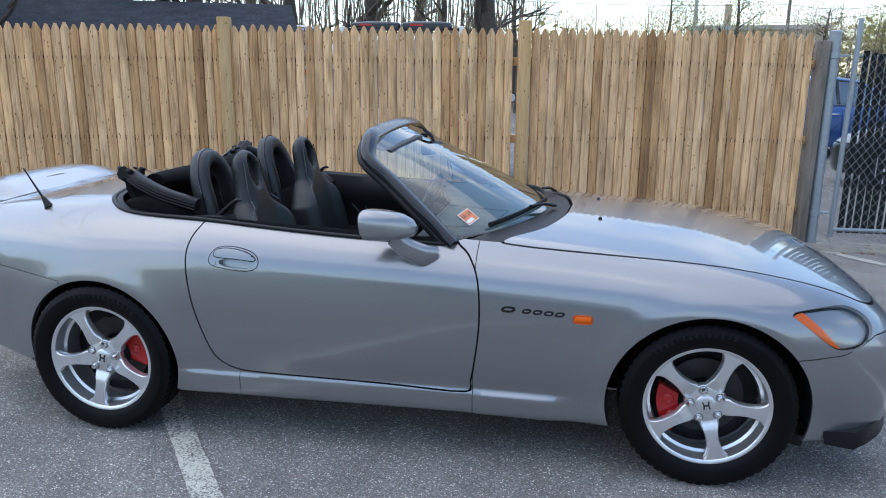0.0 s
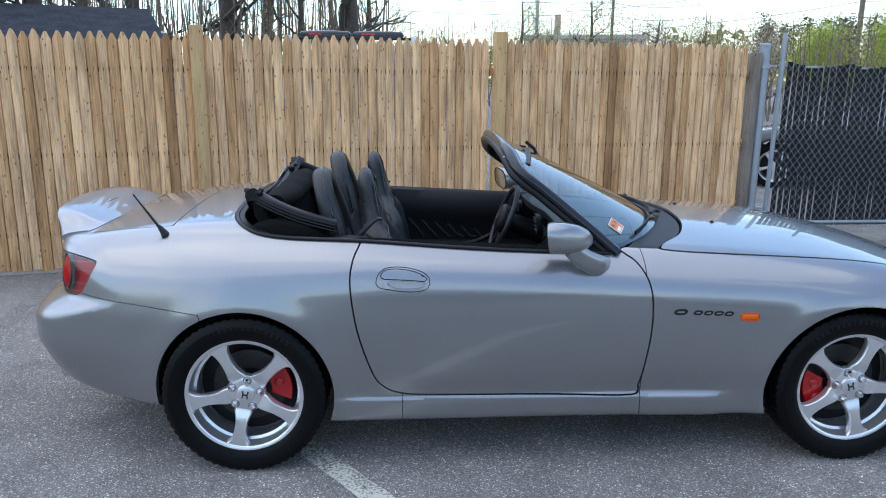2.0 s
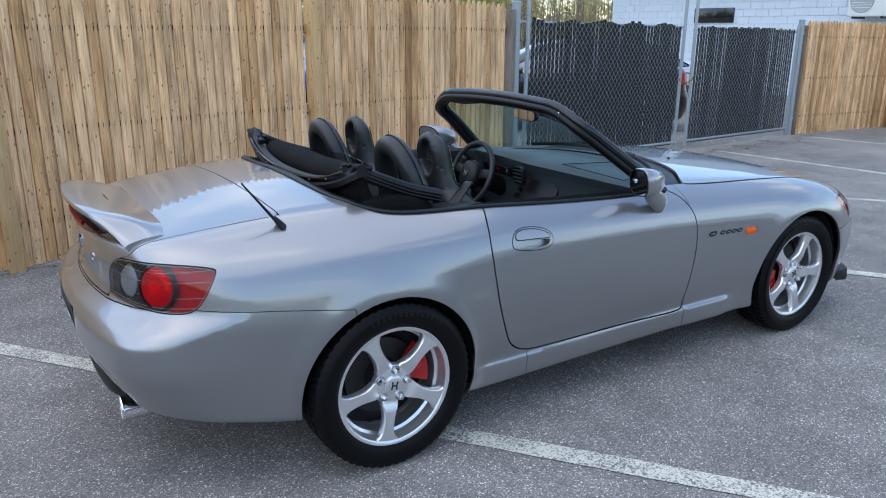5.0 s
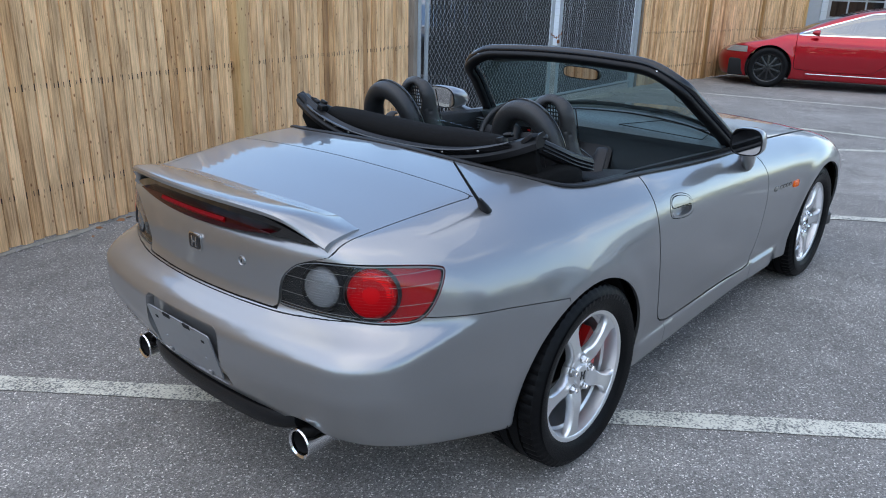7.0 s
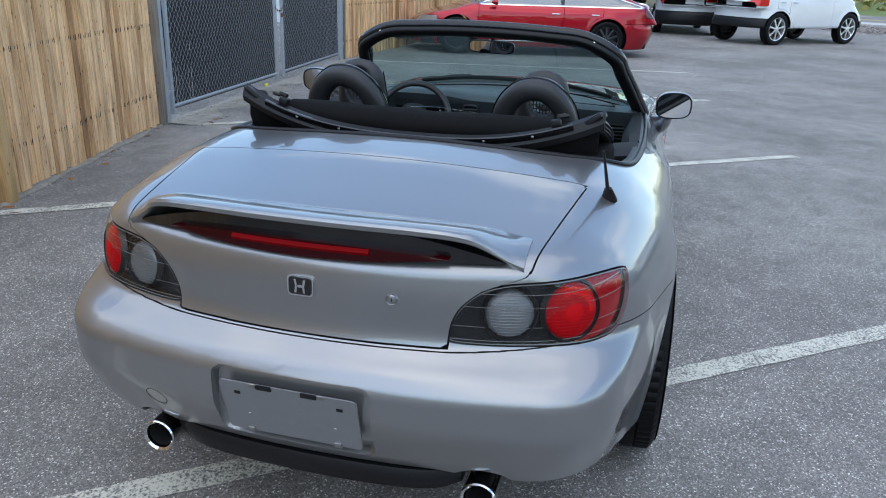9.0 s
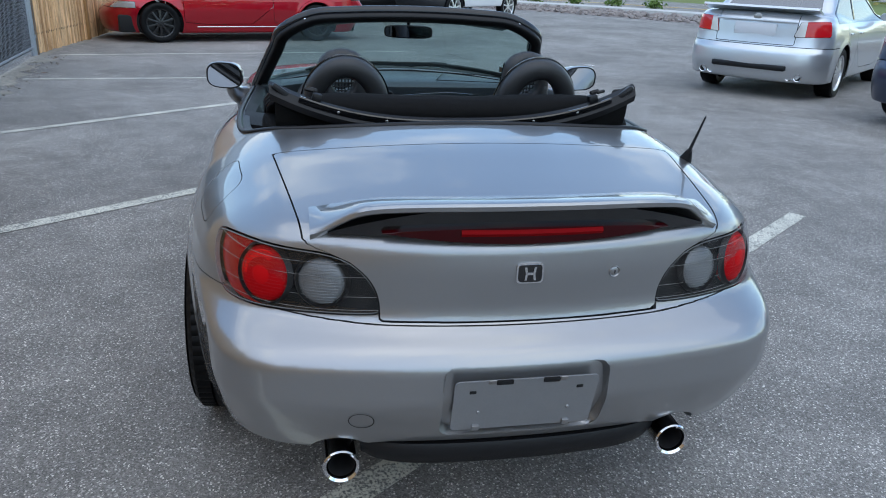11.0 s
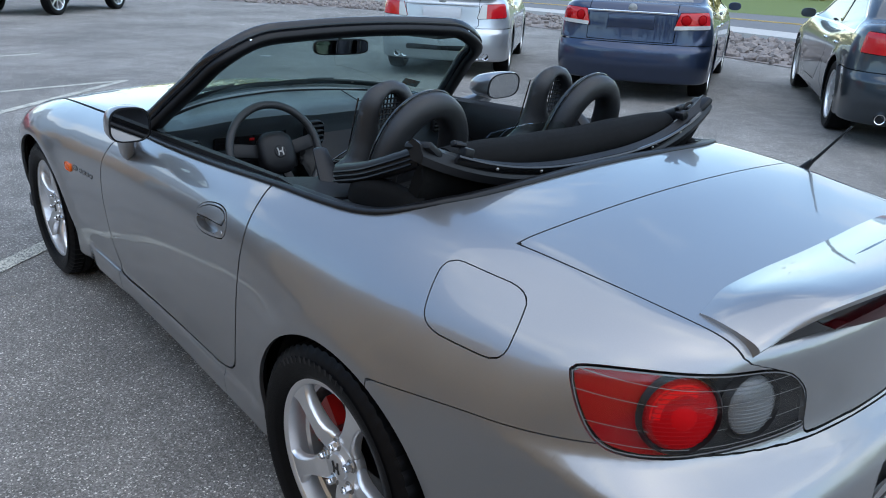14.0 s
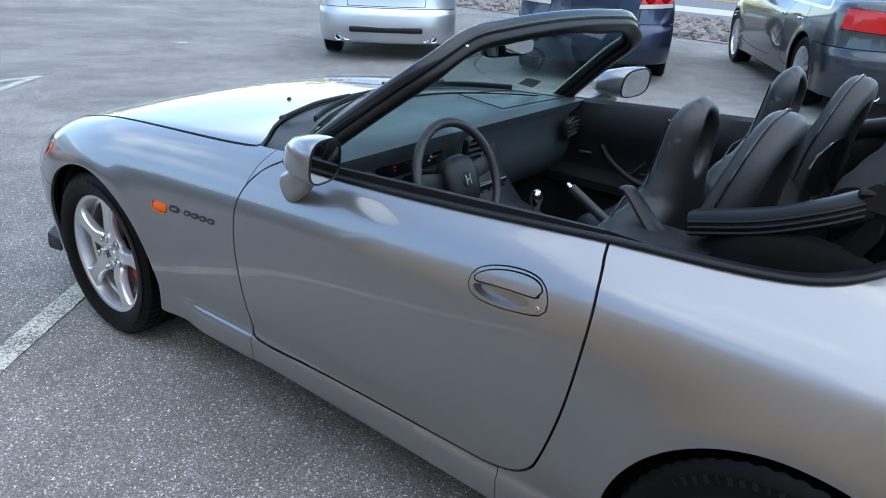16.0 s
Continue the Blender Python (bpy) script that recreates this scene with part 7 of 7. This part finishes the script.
parked_car("red_sedan", "red fastback sedan with black wheels parked nose to the fence", RED_P, by_left_wheel(13.40, .13, 108.0, 1.96), L=5.0, W=1.96, wb=2.96, ro=1.10, ground=.17, belt=.95, hood=.90, deck=1.04, roof=1.44, tyre=.352, glass=(-.72, .55, 1.45, 2.62), spokes=10, rim=BLACK_RIM, h=.030, edge=CHROME, nose=1.9, lens_mat=DARK_LENS, clear=False)
for s in (1, -1):
    mesh_ob("sill_strip", *block(1.75, .012, .018, .004, at=(1.45, s * .968, .285)), CHROME, bpy.data.objects["red_sedan"], "bright strip along the sill")
parked_car("silver_sedan", "bright silver sedan with a boot spoiler and four exhaust tips", SILVER_P, ground_pose(7.25, -5.90, -50), L=4.58, W=1.79, wb=2.625, ro=1.0, ground=.22, belt=.95, hood=.95, deck=1.06, roof=1.46, tyre=.322, glass=(-.42, .20, 1.30, 2.25), spokes=14, spoiler=.075, exhaust=2, plate_mat=BLANK_PLATE, trim=SILVER_P, h=.026)
parked_car("blue_sedan", "dark blue sedan with a bright strip above its plate", BLUE_P, ground_pose(4.44, -6.56, -63.5), L=4.6, W=1.79, wb=2.685, ro=.98, ground=.22, belt=.97, hood=.97, deck=1.10, roof=1.475, tyre=.322, glass=(-.42, .25, 1.35, 2.35), spokes=5, h=.026, twin=True)
parked_car("grey_sedan", "dark grey sedan with silver multi-spoke wheels", GREY_P, by_left_wheel(1.93, -6.30, -58.5, 1.86), L=4.9, W=1.86, wb=2.97, ro=1.10, ground=.20, belt=.96, hood=.95, deck=1.08, roof=1.46, tyre=.335, glass=(-.45, .30, 1.45, 2.45), spokes=10, exhaust=1, h=.028, clear=False, edge=CHROME)
parked_car("white_suv", "white sport utility vehicle parked beyond the red sedan", WHITE_P, ground_pose(22.2, -1.7, 8), L=4.8, W=1.98, wb=2.85, ro=.95, ground=.28, belt=1.12, hood=1.15, deck=1.14, roof=1.78, tyre=.38, glass=(-.86, -.62, 1.4, 2.4), spokes=5, h=.05, lower=PLASTIC)
parked_car("black_suv", "black sport utility vehicle parked beyond the red sedan", BLACK_P, ground_pose(23.4, .6, 12), L=4.7, W=1.95, wb=2.8, ro=.95, ground=.26, belt=1.10, hood=1.10, deck=1.12, roof=1.72, tyre=.37, glass=(-.86, -.62, 1.4, 2.4), spokes=5, h=.05)
parked_car("green_suv", "lime green sport utility vehicle in the far corner of the lot", GREEN_P, ground_pose(26.5, 6.2, 205), L=4.5, W=1.88, wb=2.7, ro=.95, ground=.28, belt=1.10, hood=1.12, deck=1.12, roof=1.70, tyre=.37, glass=(-.86, -.62, 1.4, 2.3), spokes=5, h=.06)
parked_car("white_off_roader", "white off-road vehicle with black arches beside the stone bed", WHITE_P, ground_pose(19.9, -3.2, -48), L=4.4, W=1.88, wb=2.75, ro=.75, ground=.42, belt=1.20, hood=1.22, deck=1.22, roof=1.82, tyre=.405, glass=(-.68, -.60, 1.55, 1.95), spokes=7, h=.05, lower=PLASTIC)
parked_car("dark_car_behind_gate", "dark car parked behind the slatted gate", BLACK_P, ground_pose(8.6, 6.6, 150), h=.05, spokes=5)
parked_car("white_car_behind_gate", "white car parked behind the slatted gate", WHITE_P, ground_pose(11.6, 8.8, 170), h=.05, spokes=5)
parked_car("blue_truck_behind_gate", "blue car parked beyond the gate post", car_paint("mid_blue_paint", (0.03, 0.09, 0.26)), ground_pose(6.9, 12.5, 200), h=.06, spokes=5)
suv = parked_car("white_suv_behind_fence", "white sport utility vehicle with black roof rack pads behind the fence", WHITE_P, ground_pose(.03, 4.36, 92), L=4.6, W=1.85, wb=2.7, ro=.9, ground=.25, belt=1.08, hood=1.08, deck=1.10, roof=1.83, tyre=.36, glass=(-.80, -.55, 1.4, 2.3), spokes=5, h=.05)
for y in (.265, -.265):
    rack = mesh_ob("roof_rack_pad", *moved(loft([np.c_[np.full(14, x), *(round_section(.05 * s_, .040 * s_, 14, 2.6).T)] for x, s_ in ((-.255, .3), (-.24, .85), (-.1, 1.05), (.1, 1.05), (.24, .85), (.255, .3))]), pose(-.03, y, 1.905, 0, 0, 90)), GLOSS_BLACK, suv, "black padded roof rack bar")
    mesh_ob("rack_mark", *block(.004, .13, .018, at=(-.082, y + .10, 1.912)), CALIPER, rack)
for y in (.62, -.62):
    mesh_ob("rack_foot", *block(.06, .05, .10, .012, at=(-.03, y, 1.85)), WHITE_P, suv)
mesh_ob("rack_bar", *block(.03, 1.26, .025, .006, at=(-.03, 0, 1.87)), PLASTIC, suv)
parked_car("white_van", "tall white van parked far behind the fence", WHITE_P, ground_pose(-8.2, 21.5, 178), L=5.4, W=2.0, wb=3.2, ro=1.1, ground=.3, belt=1.5, hood=1.45, deck=1.5, roof=2.85, tyre=.36, glass=(-1.05, -.95, 1.7, 3.0), spokes=5, h=.09)


# ---- beyond the lot: stone bed, pavement, road ----
STONE = material("brown_grey_stones", (0.23, 0.20, 0.185), 0.9, grain=0.45, scale=5)
CONCRETE = material("pale_concrete", (0.46, 0.45, 0.43), 0.9, grain=0.12, scale=6, bump=0.4, bump_scale=90)
GRASS = material("spring_grass", (0.13, 0.17, 0.045), 0.95, grain=0.4, scale=12)
ROAD = material("road_asphalt", (0.16, 0.16, 0.165), 0.9, grain=0.15, scale=10)
ROAD_LINE = material("yellow_road_paint", (0.62, 0.42, 0.06), 0.7, grain=0.1, scale=20)
EDGE = curve_pts([(-40, -6.0), (-12, -8.2), (0, -9.4), (5, -11.2), (12, -13.4), (19, -13.2), (25, -9.5), (29, -3), (33, 12), (38, 60)], 10)
TE = np.gradient(EDGE, axis=0); TE /= np.linalg.norm(TE, axis=1)[:, None]
NE = np.stack([TE[:, 1], -TE[:, 0]], 1)


def ribbon(o0, o1, z0, z1=None):
    A, B = EDGE + NE * o0, EDGE + NE * o1; n = len(EDGE)
    V = [(p[0], p[1], float(ground_z(*p)) + z0) for p in A] + [(p[0], p[1], float(ground_z(*p)) + (z0 if z1 is None else z1)) for p in B]
    return np.array(V), [[i, n + i, n + i + 1, i + 1] for i in range(n - 1)]


def raised(o0, o1, h):
    a, b, c, d = ribbon(o0, o0 + .001, .0, h), ribbon(o0 + .001, o1 - .001, h), ribbon(o1 - .001, o1, h, 0), None
    return join(a, b, c)


tagged(mesh_ob("stone_bed", *ribbon(0, 3.6, .012), STONE), "bed of earth below loose stones", "stone bed", kind="structure")
tagged(mesh_ob("pavement", *raised(3.6, 5.1, .13), CONCRETE), "pale concrete pavement beyond the stone bed", "pavement", kind="structure")
tagged(mesh_ob("grass_verge", *ribbon(5.1, 6.0, .05), GRASS), "strip of spring grass beside the road", "grass", kind="structure")
tagged(mesh_ob("road", *ribbon(6.0, 14.0, .008), ROAD), "grey road beyond the lot", "road", kind="structure")
tagged(mesh_ob("road_line", *ribbon(9.9, 10.05, .016), ROAD_LINE), "yellow centre line of the road", "road marking", kind="structure")
tagged(mesh_ob("road_line", *ribbon(10.2, 10.35, .016), ROAD_LINE), "yellow centre line of the road", "road marking", kind="structure")
tagged(mesh_ob("far_verge", *ribbon(14.0, 40.0, .012), GRASS), "grass beyond the road", "grass", kind="structure")
r = random.Random(21)


def in_bed():
    i = r.randrange(int(len(EDGE) * .2), int(len(EDGE) * .82)); o = r.uniform(.05, 3.5)
    p = EDGE[i] + NE[i] * o + TE[i] * r.uniform(-.8, .8)
    return p[0], p[1], float(ground_z(*p)) + .01


scatter("bed_stones", 2600, in_bed, .115, STONE, "loose brown and grey stones in a bed", "stones", .65)

# ---- trees ----
BARK = material("grey_brown_bark", (0.085, 0.07, 0.058), 0.95, grain=0.35, scale=12)
TWIG = material("pale_twigs", (0.17, 0.135, 0.10), 0.95, grain=0.3, scale=6)
BUD = material("yellow_buds", (0.46, 0.38, 0.15), 0.9, grain=0.35, scale=3)
LIME = material("fresh_lime_leaves", (0.36, 0.44, 0.05), 0.85, grain=0.35, scale=2)
OLIVE = material("olive_spring_leaves", (0.36, 0.32, 0.12), 0.9, grain=0.35, scale=2)
BLOSSOM = material("pale_blossom", (0.55, 0.46, 0.36), 0.9, grain=0.25, scale=2)
PINE = material("dark_pine_needles", (0.030, 0.050, 0.026), 0.9, grain=0.35, scale=2)


def limb(a, b, r0, r1, n=4):
    a, b = np.array(a, float), np.array(b, float); mid = (a + b) / 2 + [r.uniform(-.06, .06) * np.linalg.norm(b - a) for _ in range(3)]
    return sweep(np.array([a, mid, b]), round_section(1, n=n), (.31, .95, .05), [r0, (r0 + r1) / 2, r1], cap=False)


def grow(a, way, length, rad, depth, out, tips):
    a = np.array(a, float); b = a + np.array(way) * length
    out.append(limb(a, b, rad, rad * .62, 6 if depth > 2 else 3))
    if depth == 0:
        tips.append(b)
        return
    for _ in range(r.choice((2, 3, 3))):
        w = np.array(way) + [r.uniform(-.75, .75), r.uniform(-.75, .75), r.uniform(-.25, .5)]
        w /= np.linalg.norm(w)
        k = r.uniform(.45, 1.0)
        grow(a + (b - a) * k, w, length * r.uniform(.55, .8), rad * .55, depth - 1, out, tips)


def leaf_cloud(points, per, spread, size):
    P = np.repeat(np.array(points), per, axis=0); rng = np.random.default_rng(len(P))
    P = P + rng.normal(0, spread, P.shape)
    n = len(P); d1 = rng.normal(size=(n, 3)); d1 /= np.linalg.norm(d1, axis=1)[:, None]; d2 = np.cross(d1, rng.normal(size=(n, 3))); d2 /= np.linalg.norm(d2, axis=1)[:, None]
    s = size * rng.uniform(.5, 1.3, (n, 1))
    V = np.stack([P + d1 * s, P + d2 * s * .6, P - d1 * s, P - d2 * s * .6], 1).reshape(-1, 3)
    return V, np.arange(4 * n).reshape(n, 4)


def tree(name, label, at, height, rad, depth=4, leaves=None, per=6, spread=.35, size=.08, first=.35, group="trees"):
    t = thing(name, label, "tree", group, "", pose(at[0], at[1], float(ground_z(at[0], at[1])) - .1))
    out, tips = [], []
    top = np.array([r.uniform(-.3, .3), r.uniform(-.3, .3), height])
    out.append(limb((0, 0, 0), top * .55, rad, rad * .75, 8)); out.append(limb(top * .55, top, rad * .75, rad * .2, 6))
    for i in range(9):
        k = first + (1 - first) * i / 9
        a = r.uniform(0, 6.28)
        grow(top * k, np.array([math.cos(a) * .8, math.sin(a) * .8, .55]), height * .22 * (1.25 - k), rad * .45 * (1.2 - k), depth - 1, out, tips)
    mesh_ob("trunk", *join(*out), BARK, t, "bare trunk and limbs", smooth=60)
    if leaves is not None:
        mesh_ob("crown", *leaf_cloud(tips, per, spread, size), leaves, t, "sparse crown of small leaves", smooth=0)
    return t


def polar(az, d, eye=(1.0, -3.5)):
    return eye[0] + d * math.cos(radians(az)), eye[1] + d * math.sin(radians(az))


bare = tree("bare_tree", "bare grey tree in early spring", polar(121, 24), 9.5, .30, 4, BUD, 3, .2, .025, .18)
for az, d, yaw in ((126, 27, 40), (116, 25, 100), (110, 31, 200), (104, 28, 290), (131, 30, 10), (137, 26, 150), (101, 40, 75), (95.5, 26, 255), (123, 36, 20), (113, 38, 120), (134, 19, 60), (139, 22, 200), (144, 18, 310), (129, 21, 130)):
    x, y = polar(az, d)
    copy_thing(bare, pose(x, y, -.1, 0, 0, yaw))
# understorey: many thin stems, and a haze of buds in them
stems, pts = [], []
for i in range(620):
    az = r.uniform(92, 150); d = r.uniform(26, 46)
    x, y = polar(az, d); hgt = r.uniform(3.5, 9)
    lean = r.uniform(-.5, .5), r.uniform(-.5, .5)
    stems.append(limb((x, y, -.2), (x + lean[0], y + lean[1], hgt), r.uniform(.025, .07), .01, 3))
    for k in range(5):
        z = r.uniform(1.2, hgt * .9); q = (x + lean[0] * z / hgt, y + lean[1] * z / hgt, z)
        e = (q[0] + r.uniform(-.9, .9), q[1] + r.uniform(-.9, .9), z + r.uniform(.2, 1.0))
        stems.append(limb(q, e, .014, .004, 3))
        if az < 118 and r.random() < .7:
            pts.append(e)
tagged(mesh_ob("thicket", *join(*stems), TWIG, smooth=0), "thicket of thin bare saplings", "thicket", kind="stuff")
tagged(mesh_ob("thicket_buds", *leaf_cloud(pts, 10, .3, .024), BUD, smooth=0), "yellowish buds in the thicket", "buds", kind="stuff")
stems, pts = [], []
for i in range(420):
    az = r.uniform(44, 92); d = r.uniform(31, 52)
    x, y = polar(az, d); hgt = r.uniform(3.0, 4.6) * (d / 40) ** .5
    lean = r.uniform(-.4, .4), r.uniform(-.4, .4)
    stems.append(limb((x, y, -.2), (x + lean[0], y + lean[1], hgt), r.uniform(.02, .05), .008, 3))
    for k in range(6):
        z = r.uniform(1.6, hgt * .95); q = (x + lean[0] * z / hgt, y + lean[1] * z / hgt, z)
        e = (q[0] + r.uniform(-.8, .8), q[1] + r.uniform(-.8, .8), z + r.uniform(.2, .8))
        stems.append(limb(q, e, .012, .004, 3)); pts.append(e); pts.append((q[0] * .5 + e[0] * .5, q[1] * .5 + e[1] * .5, (q[2] + e[2]) / 2))
tagged(mesh_ob("brushwood", *join(*stems), TWIG, smooth=0), "brush of thin saplings beyond the gate", "thicket", kind="stuff")
tagged(mesh_ob("brushwood_buds", *leaf_cloud(pts, 16, .30, .021), OLIVE, smooth=0), "olive and yellow buds in the brush", "buds", kind="stuff")
for nm, lab, az, d, hgt, mat, per, spr, sz, rad in (
        ("lime_tree", "fresh lime-green spring tree", 57.5, 44, 4.6, LIME, 190, .5, .045, .2), ("lime_tree", "fresh lime-green spring tree", 62.5, 50, 4.4, LIME, 130, .45, .045, .2),
        ("olive_tree", "spring tree with olive-yellow leaves", 70, 36, 3.7, OLIVE, 60, .5, .030, .16), ("olive_tree", "spring tree with olive-yellow leaves", 66, 40, 3.7, BLOSSOM, 60, .5, .030, .16),
        ("willow_shrub", "pale green spring shrub", 78, 24, 3.9, OLIVE, 30, .4, .026, .10), ("blossom_tree", "pale blossoming spring tree", 73, 34, 4.0, BLOSSOM, 40, .45, .030, .14),
        ("yellow_tree", "tree with yellow spring buds", 54, 52, 4.6, BUD, 80, .55, .040, .2), ("yellow_tree", "tree with yellow spring buds", 50, 56, 4.9, BUD, 80, .55, .040, .2),
        ("budding_tree", "tree with pale yellow buds", 99, 30, 7.0, BUD, 40, .4, .028, .15), ("budding_tree", "tree with pale yellow buds", 94, 34, 6.4, BUD, 36, .4, .028, .15),
        ("budding_tree", "tree with pale yellow buds", 83, 30, 4.4, OLIVE, 34, .4, .028, .10)):
    tree(nm, lab, polar(az, d), hgt, rad, 4, mat, per, spr, sz, .12)
# far pines on the rise
pine_pts = []
for i in range(60):
    az = r.uniform(52, 66); d = r.uniform(92, 110); x, y = polar(az, d); h0 = r.uniform(6.5, 8.6)
    for k in range(26):
        z = r.uniform(2.0, h0); w = (h0 - z) * .16 + .2
        pine_pts.append((x + r.uniform(-w, w), y + r.uniform(-w, w), z))
tagged(mesh_ob("far_pines", *leaf_cloud(pine_pts, 16, .35, .16), PINE, smooth=0), "dark row of far pines", "pines", kind="stuff")
far_pts = []
for i in range(900):
    az = r.uniform(40, 100); d = r.uniform(95, 130); x, y = polar(az, d)
    far_pts.append((x, y, r.uniform(.5, 5.2 + 1.2 * math.sin(az * .21))))
tagged(mesh_ob("far_woods", *leaf_cloud(far_pts, 9, .9, .45), OLIVE, smooth=0), "far wooded rise in early spring", "woods", kind="stuff")
# woods behind the road, out of view, which show in reflections
far_pts = []
for i in range(900):   # added tree line, never in view, so mirrors and bumper reflect something dark
    k = r.random()
    x, y = (-27 + r.uniform(-4, 1), -45 + 75 * k) if r.random() < .75 else (-27 + 22 * k, -45 + r.uniform(-4, 1))
    far_pts.append((x, y, r.random() ** .8 * (2.6 + 1.1 * math.sin(x * .7 + y * .45) + .6 * math.sin(y * 1.3))))
tagged(mesh_ob("unseen_woods", *leaf_cloud(far_pts, 9, .9, .45), OLIVE, smooth=0), "unseen trees added out of view to darken reflections", "woods", kind="stuff")
far_pts = []
for i in range(1500):
    az = r.uniform(-115, 20); d = r.uniform(48, 70); x, y = polar(az, d)
    far_pts.append((x, y, .3 + r.random() ** 2.2 * (3.4 + 1.2 * math.sin(az * .9) + .8 * math.sin(az * 2.3))))
tagged(mesh_ob("road_woods", *leaf_cloud(far_pts, 9, .8, .35), OLIVE, smooth=0), "trees beyond the road", "woods", kind="stuff")
SHRUB = material("small_green_shrub", (0.10, 0.16, 0.035), 0.9, grain=0.3, scale=6)
for i in range(7):
    k = int(len(EDGE) * (.60 + .025 * i)); p = EDGE[k] + NE[k] * 5.5
    pp = [(r.gauss(0, .16), r.gauss(0, .16), abs(r.gauss(.22, .10))) for _ in range(60)]
    ob = mesh_ob("shrub", *leaf_cloud(pp, 6, .05, .06), SHRUB, smooth=0)
    ob.matrix_world = pose(p[0], p[1], float(ground_z(*p)) + .05)
    tagged(ob, "small round green shrub beside the pavement", "shrub", "shrubs")

# ---- buildings, poles and wires behind the fence ----
SLATE = material("dark_slate_roof", (0.040, 0.044, 0.052), 0.9, spec=0.1, grain=0.5, scale=2.5)
TAN = material("tan_wall", (0.42, 0.36, 0.27), 0.85, grain=0.06, scale=2)
a, b = np.array(polar(133, 23)), np.array(polar(110, 22)); mid, L = (a + b) / 2, np.linalg.norm(b - a)
yaw = math.degrees(math.atan2(b[1] - a[1], b[0] - a[0]))
shed = thing("slate_roofed_building", "low building with a dark slate roof behind the fence", "building", at=pose(mid[0], mid[1], 0, 0, 0, yaw))
for nm, piece, mt in (("wall", block(L, 5, 2.2, at=(0, 0, 1.1)), TAN), ("roof", moved(prism([(-2.9, 0), (2.9, 0), (0, 1.0)], L + .6), pose(-L / 2 - .3, 0, 2.15, 90, 0, 90)), SLATE)):
    o = mesh_ob(nm, *piece, mt, shed, smooth=0)
tan = thing("tan_building", "far low tan building with a flat roof", "building", at=pose(*polar(78, 62), 0, 0, 0, -10))
mesh_ob("wall", *block(9, 6, 4.3, at=(0, 0, 2.15)), TAN, tan, smooth=0)
mesh_ob("roof_edge", *block(9.3, 6.3, .3, at=(0, 0, 4.4)), CONCRETE, tan, smooth=0)
mesh_ob("chimney", *block(.5, .5, 2.0, at=(-2, 0, 5.2)), TAN, tan, smooth=0)
POLE = material("grey_pole_wood", (0.17, 0.145, 0.125), 0.95, grain=0.3, scale=5)
spots = []
for az, d, hgt, rad, mt in ((60.2, 46, 11, .15, POLE), (81.5, 40, 10, .10, CONCRETE), (76.0, 58, 8, .13, POLE), (79.0, 52, 4.4, .07, GALV), (100, 60, 10, .14, POLE)):
    x, y = polar(az, d)
    p = mesh_ob("utility_pole", *sweep(np.array([(0, 0, -.3), (0, 0, hgt)]), round_section(rad, n=10), (1, 0, 0), [1, .75]), mt)
    p.matrix_world = pose(x, y, 0)
    tagged(p, "tall utility pole behind the fence", "utility pole", "utility poles")
    if rad > .12:
        mesh_ob("crossarm", *block(2.2, .10, .12, at=(0, 0, hgt - 1)), POLE, p)
    spots.append((x, y, hgt))
WIRE_B = material("black_cable", (0.015, 0.015, 0.016), 0.6)


def cable(a, b, sag, rad=.016):
    a, b = np.array(a, float), np.array(b, float); k = np.linspace(0, 1, 18)[:, None]
    P = a * (1 - k) + b * k; P[:, 2] -= 4 * sag * (k * (1 - k))[:, 0]
    tagged(mesh_ob("overhead_cable", *sweep(P, round_section(rad, n=5), (0, 0, 1)), WIRE_B), "black overhead cable between poles", "cable", "overhead cables")


p0 = spots[0]
for dz, s_ in ((-.3, .5), (-4.0, .4), (-5.6, .4), (-6.4, .3)):
    cable((p0[0], p0[1], p0[2] + dz), (*polar(38, 40), p0[2] + dz + .3), s_)
    cable((p0[0], p0[1], p0[2] + dz), (*polar(80, 62), p0[2] + dz - .6), s_)
p1 = spots[2]
for dz in (-.4, -1.3, -2.2):
    cable((p1[0], p1[1], p1[2] + dz), (*polar(70, 60), p1[2] + dz), .3)
    cable((p1[0], p1[1], p1[2] + dz), (*polar(100, 60), 9.0 + dz), .3)
# cables over the lot
for x0, z0 in ((-9, 8.5), (-10.5, 9.2)):
    cable((x0, -30, z0), (x0 + 6, 40, z0 + .4), .6, .02)
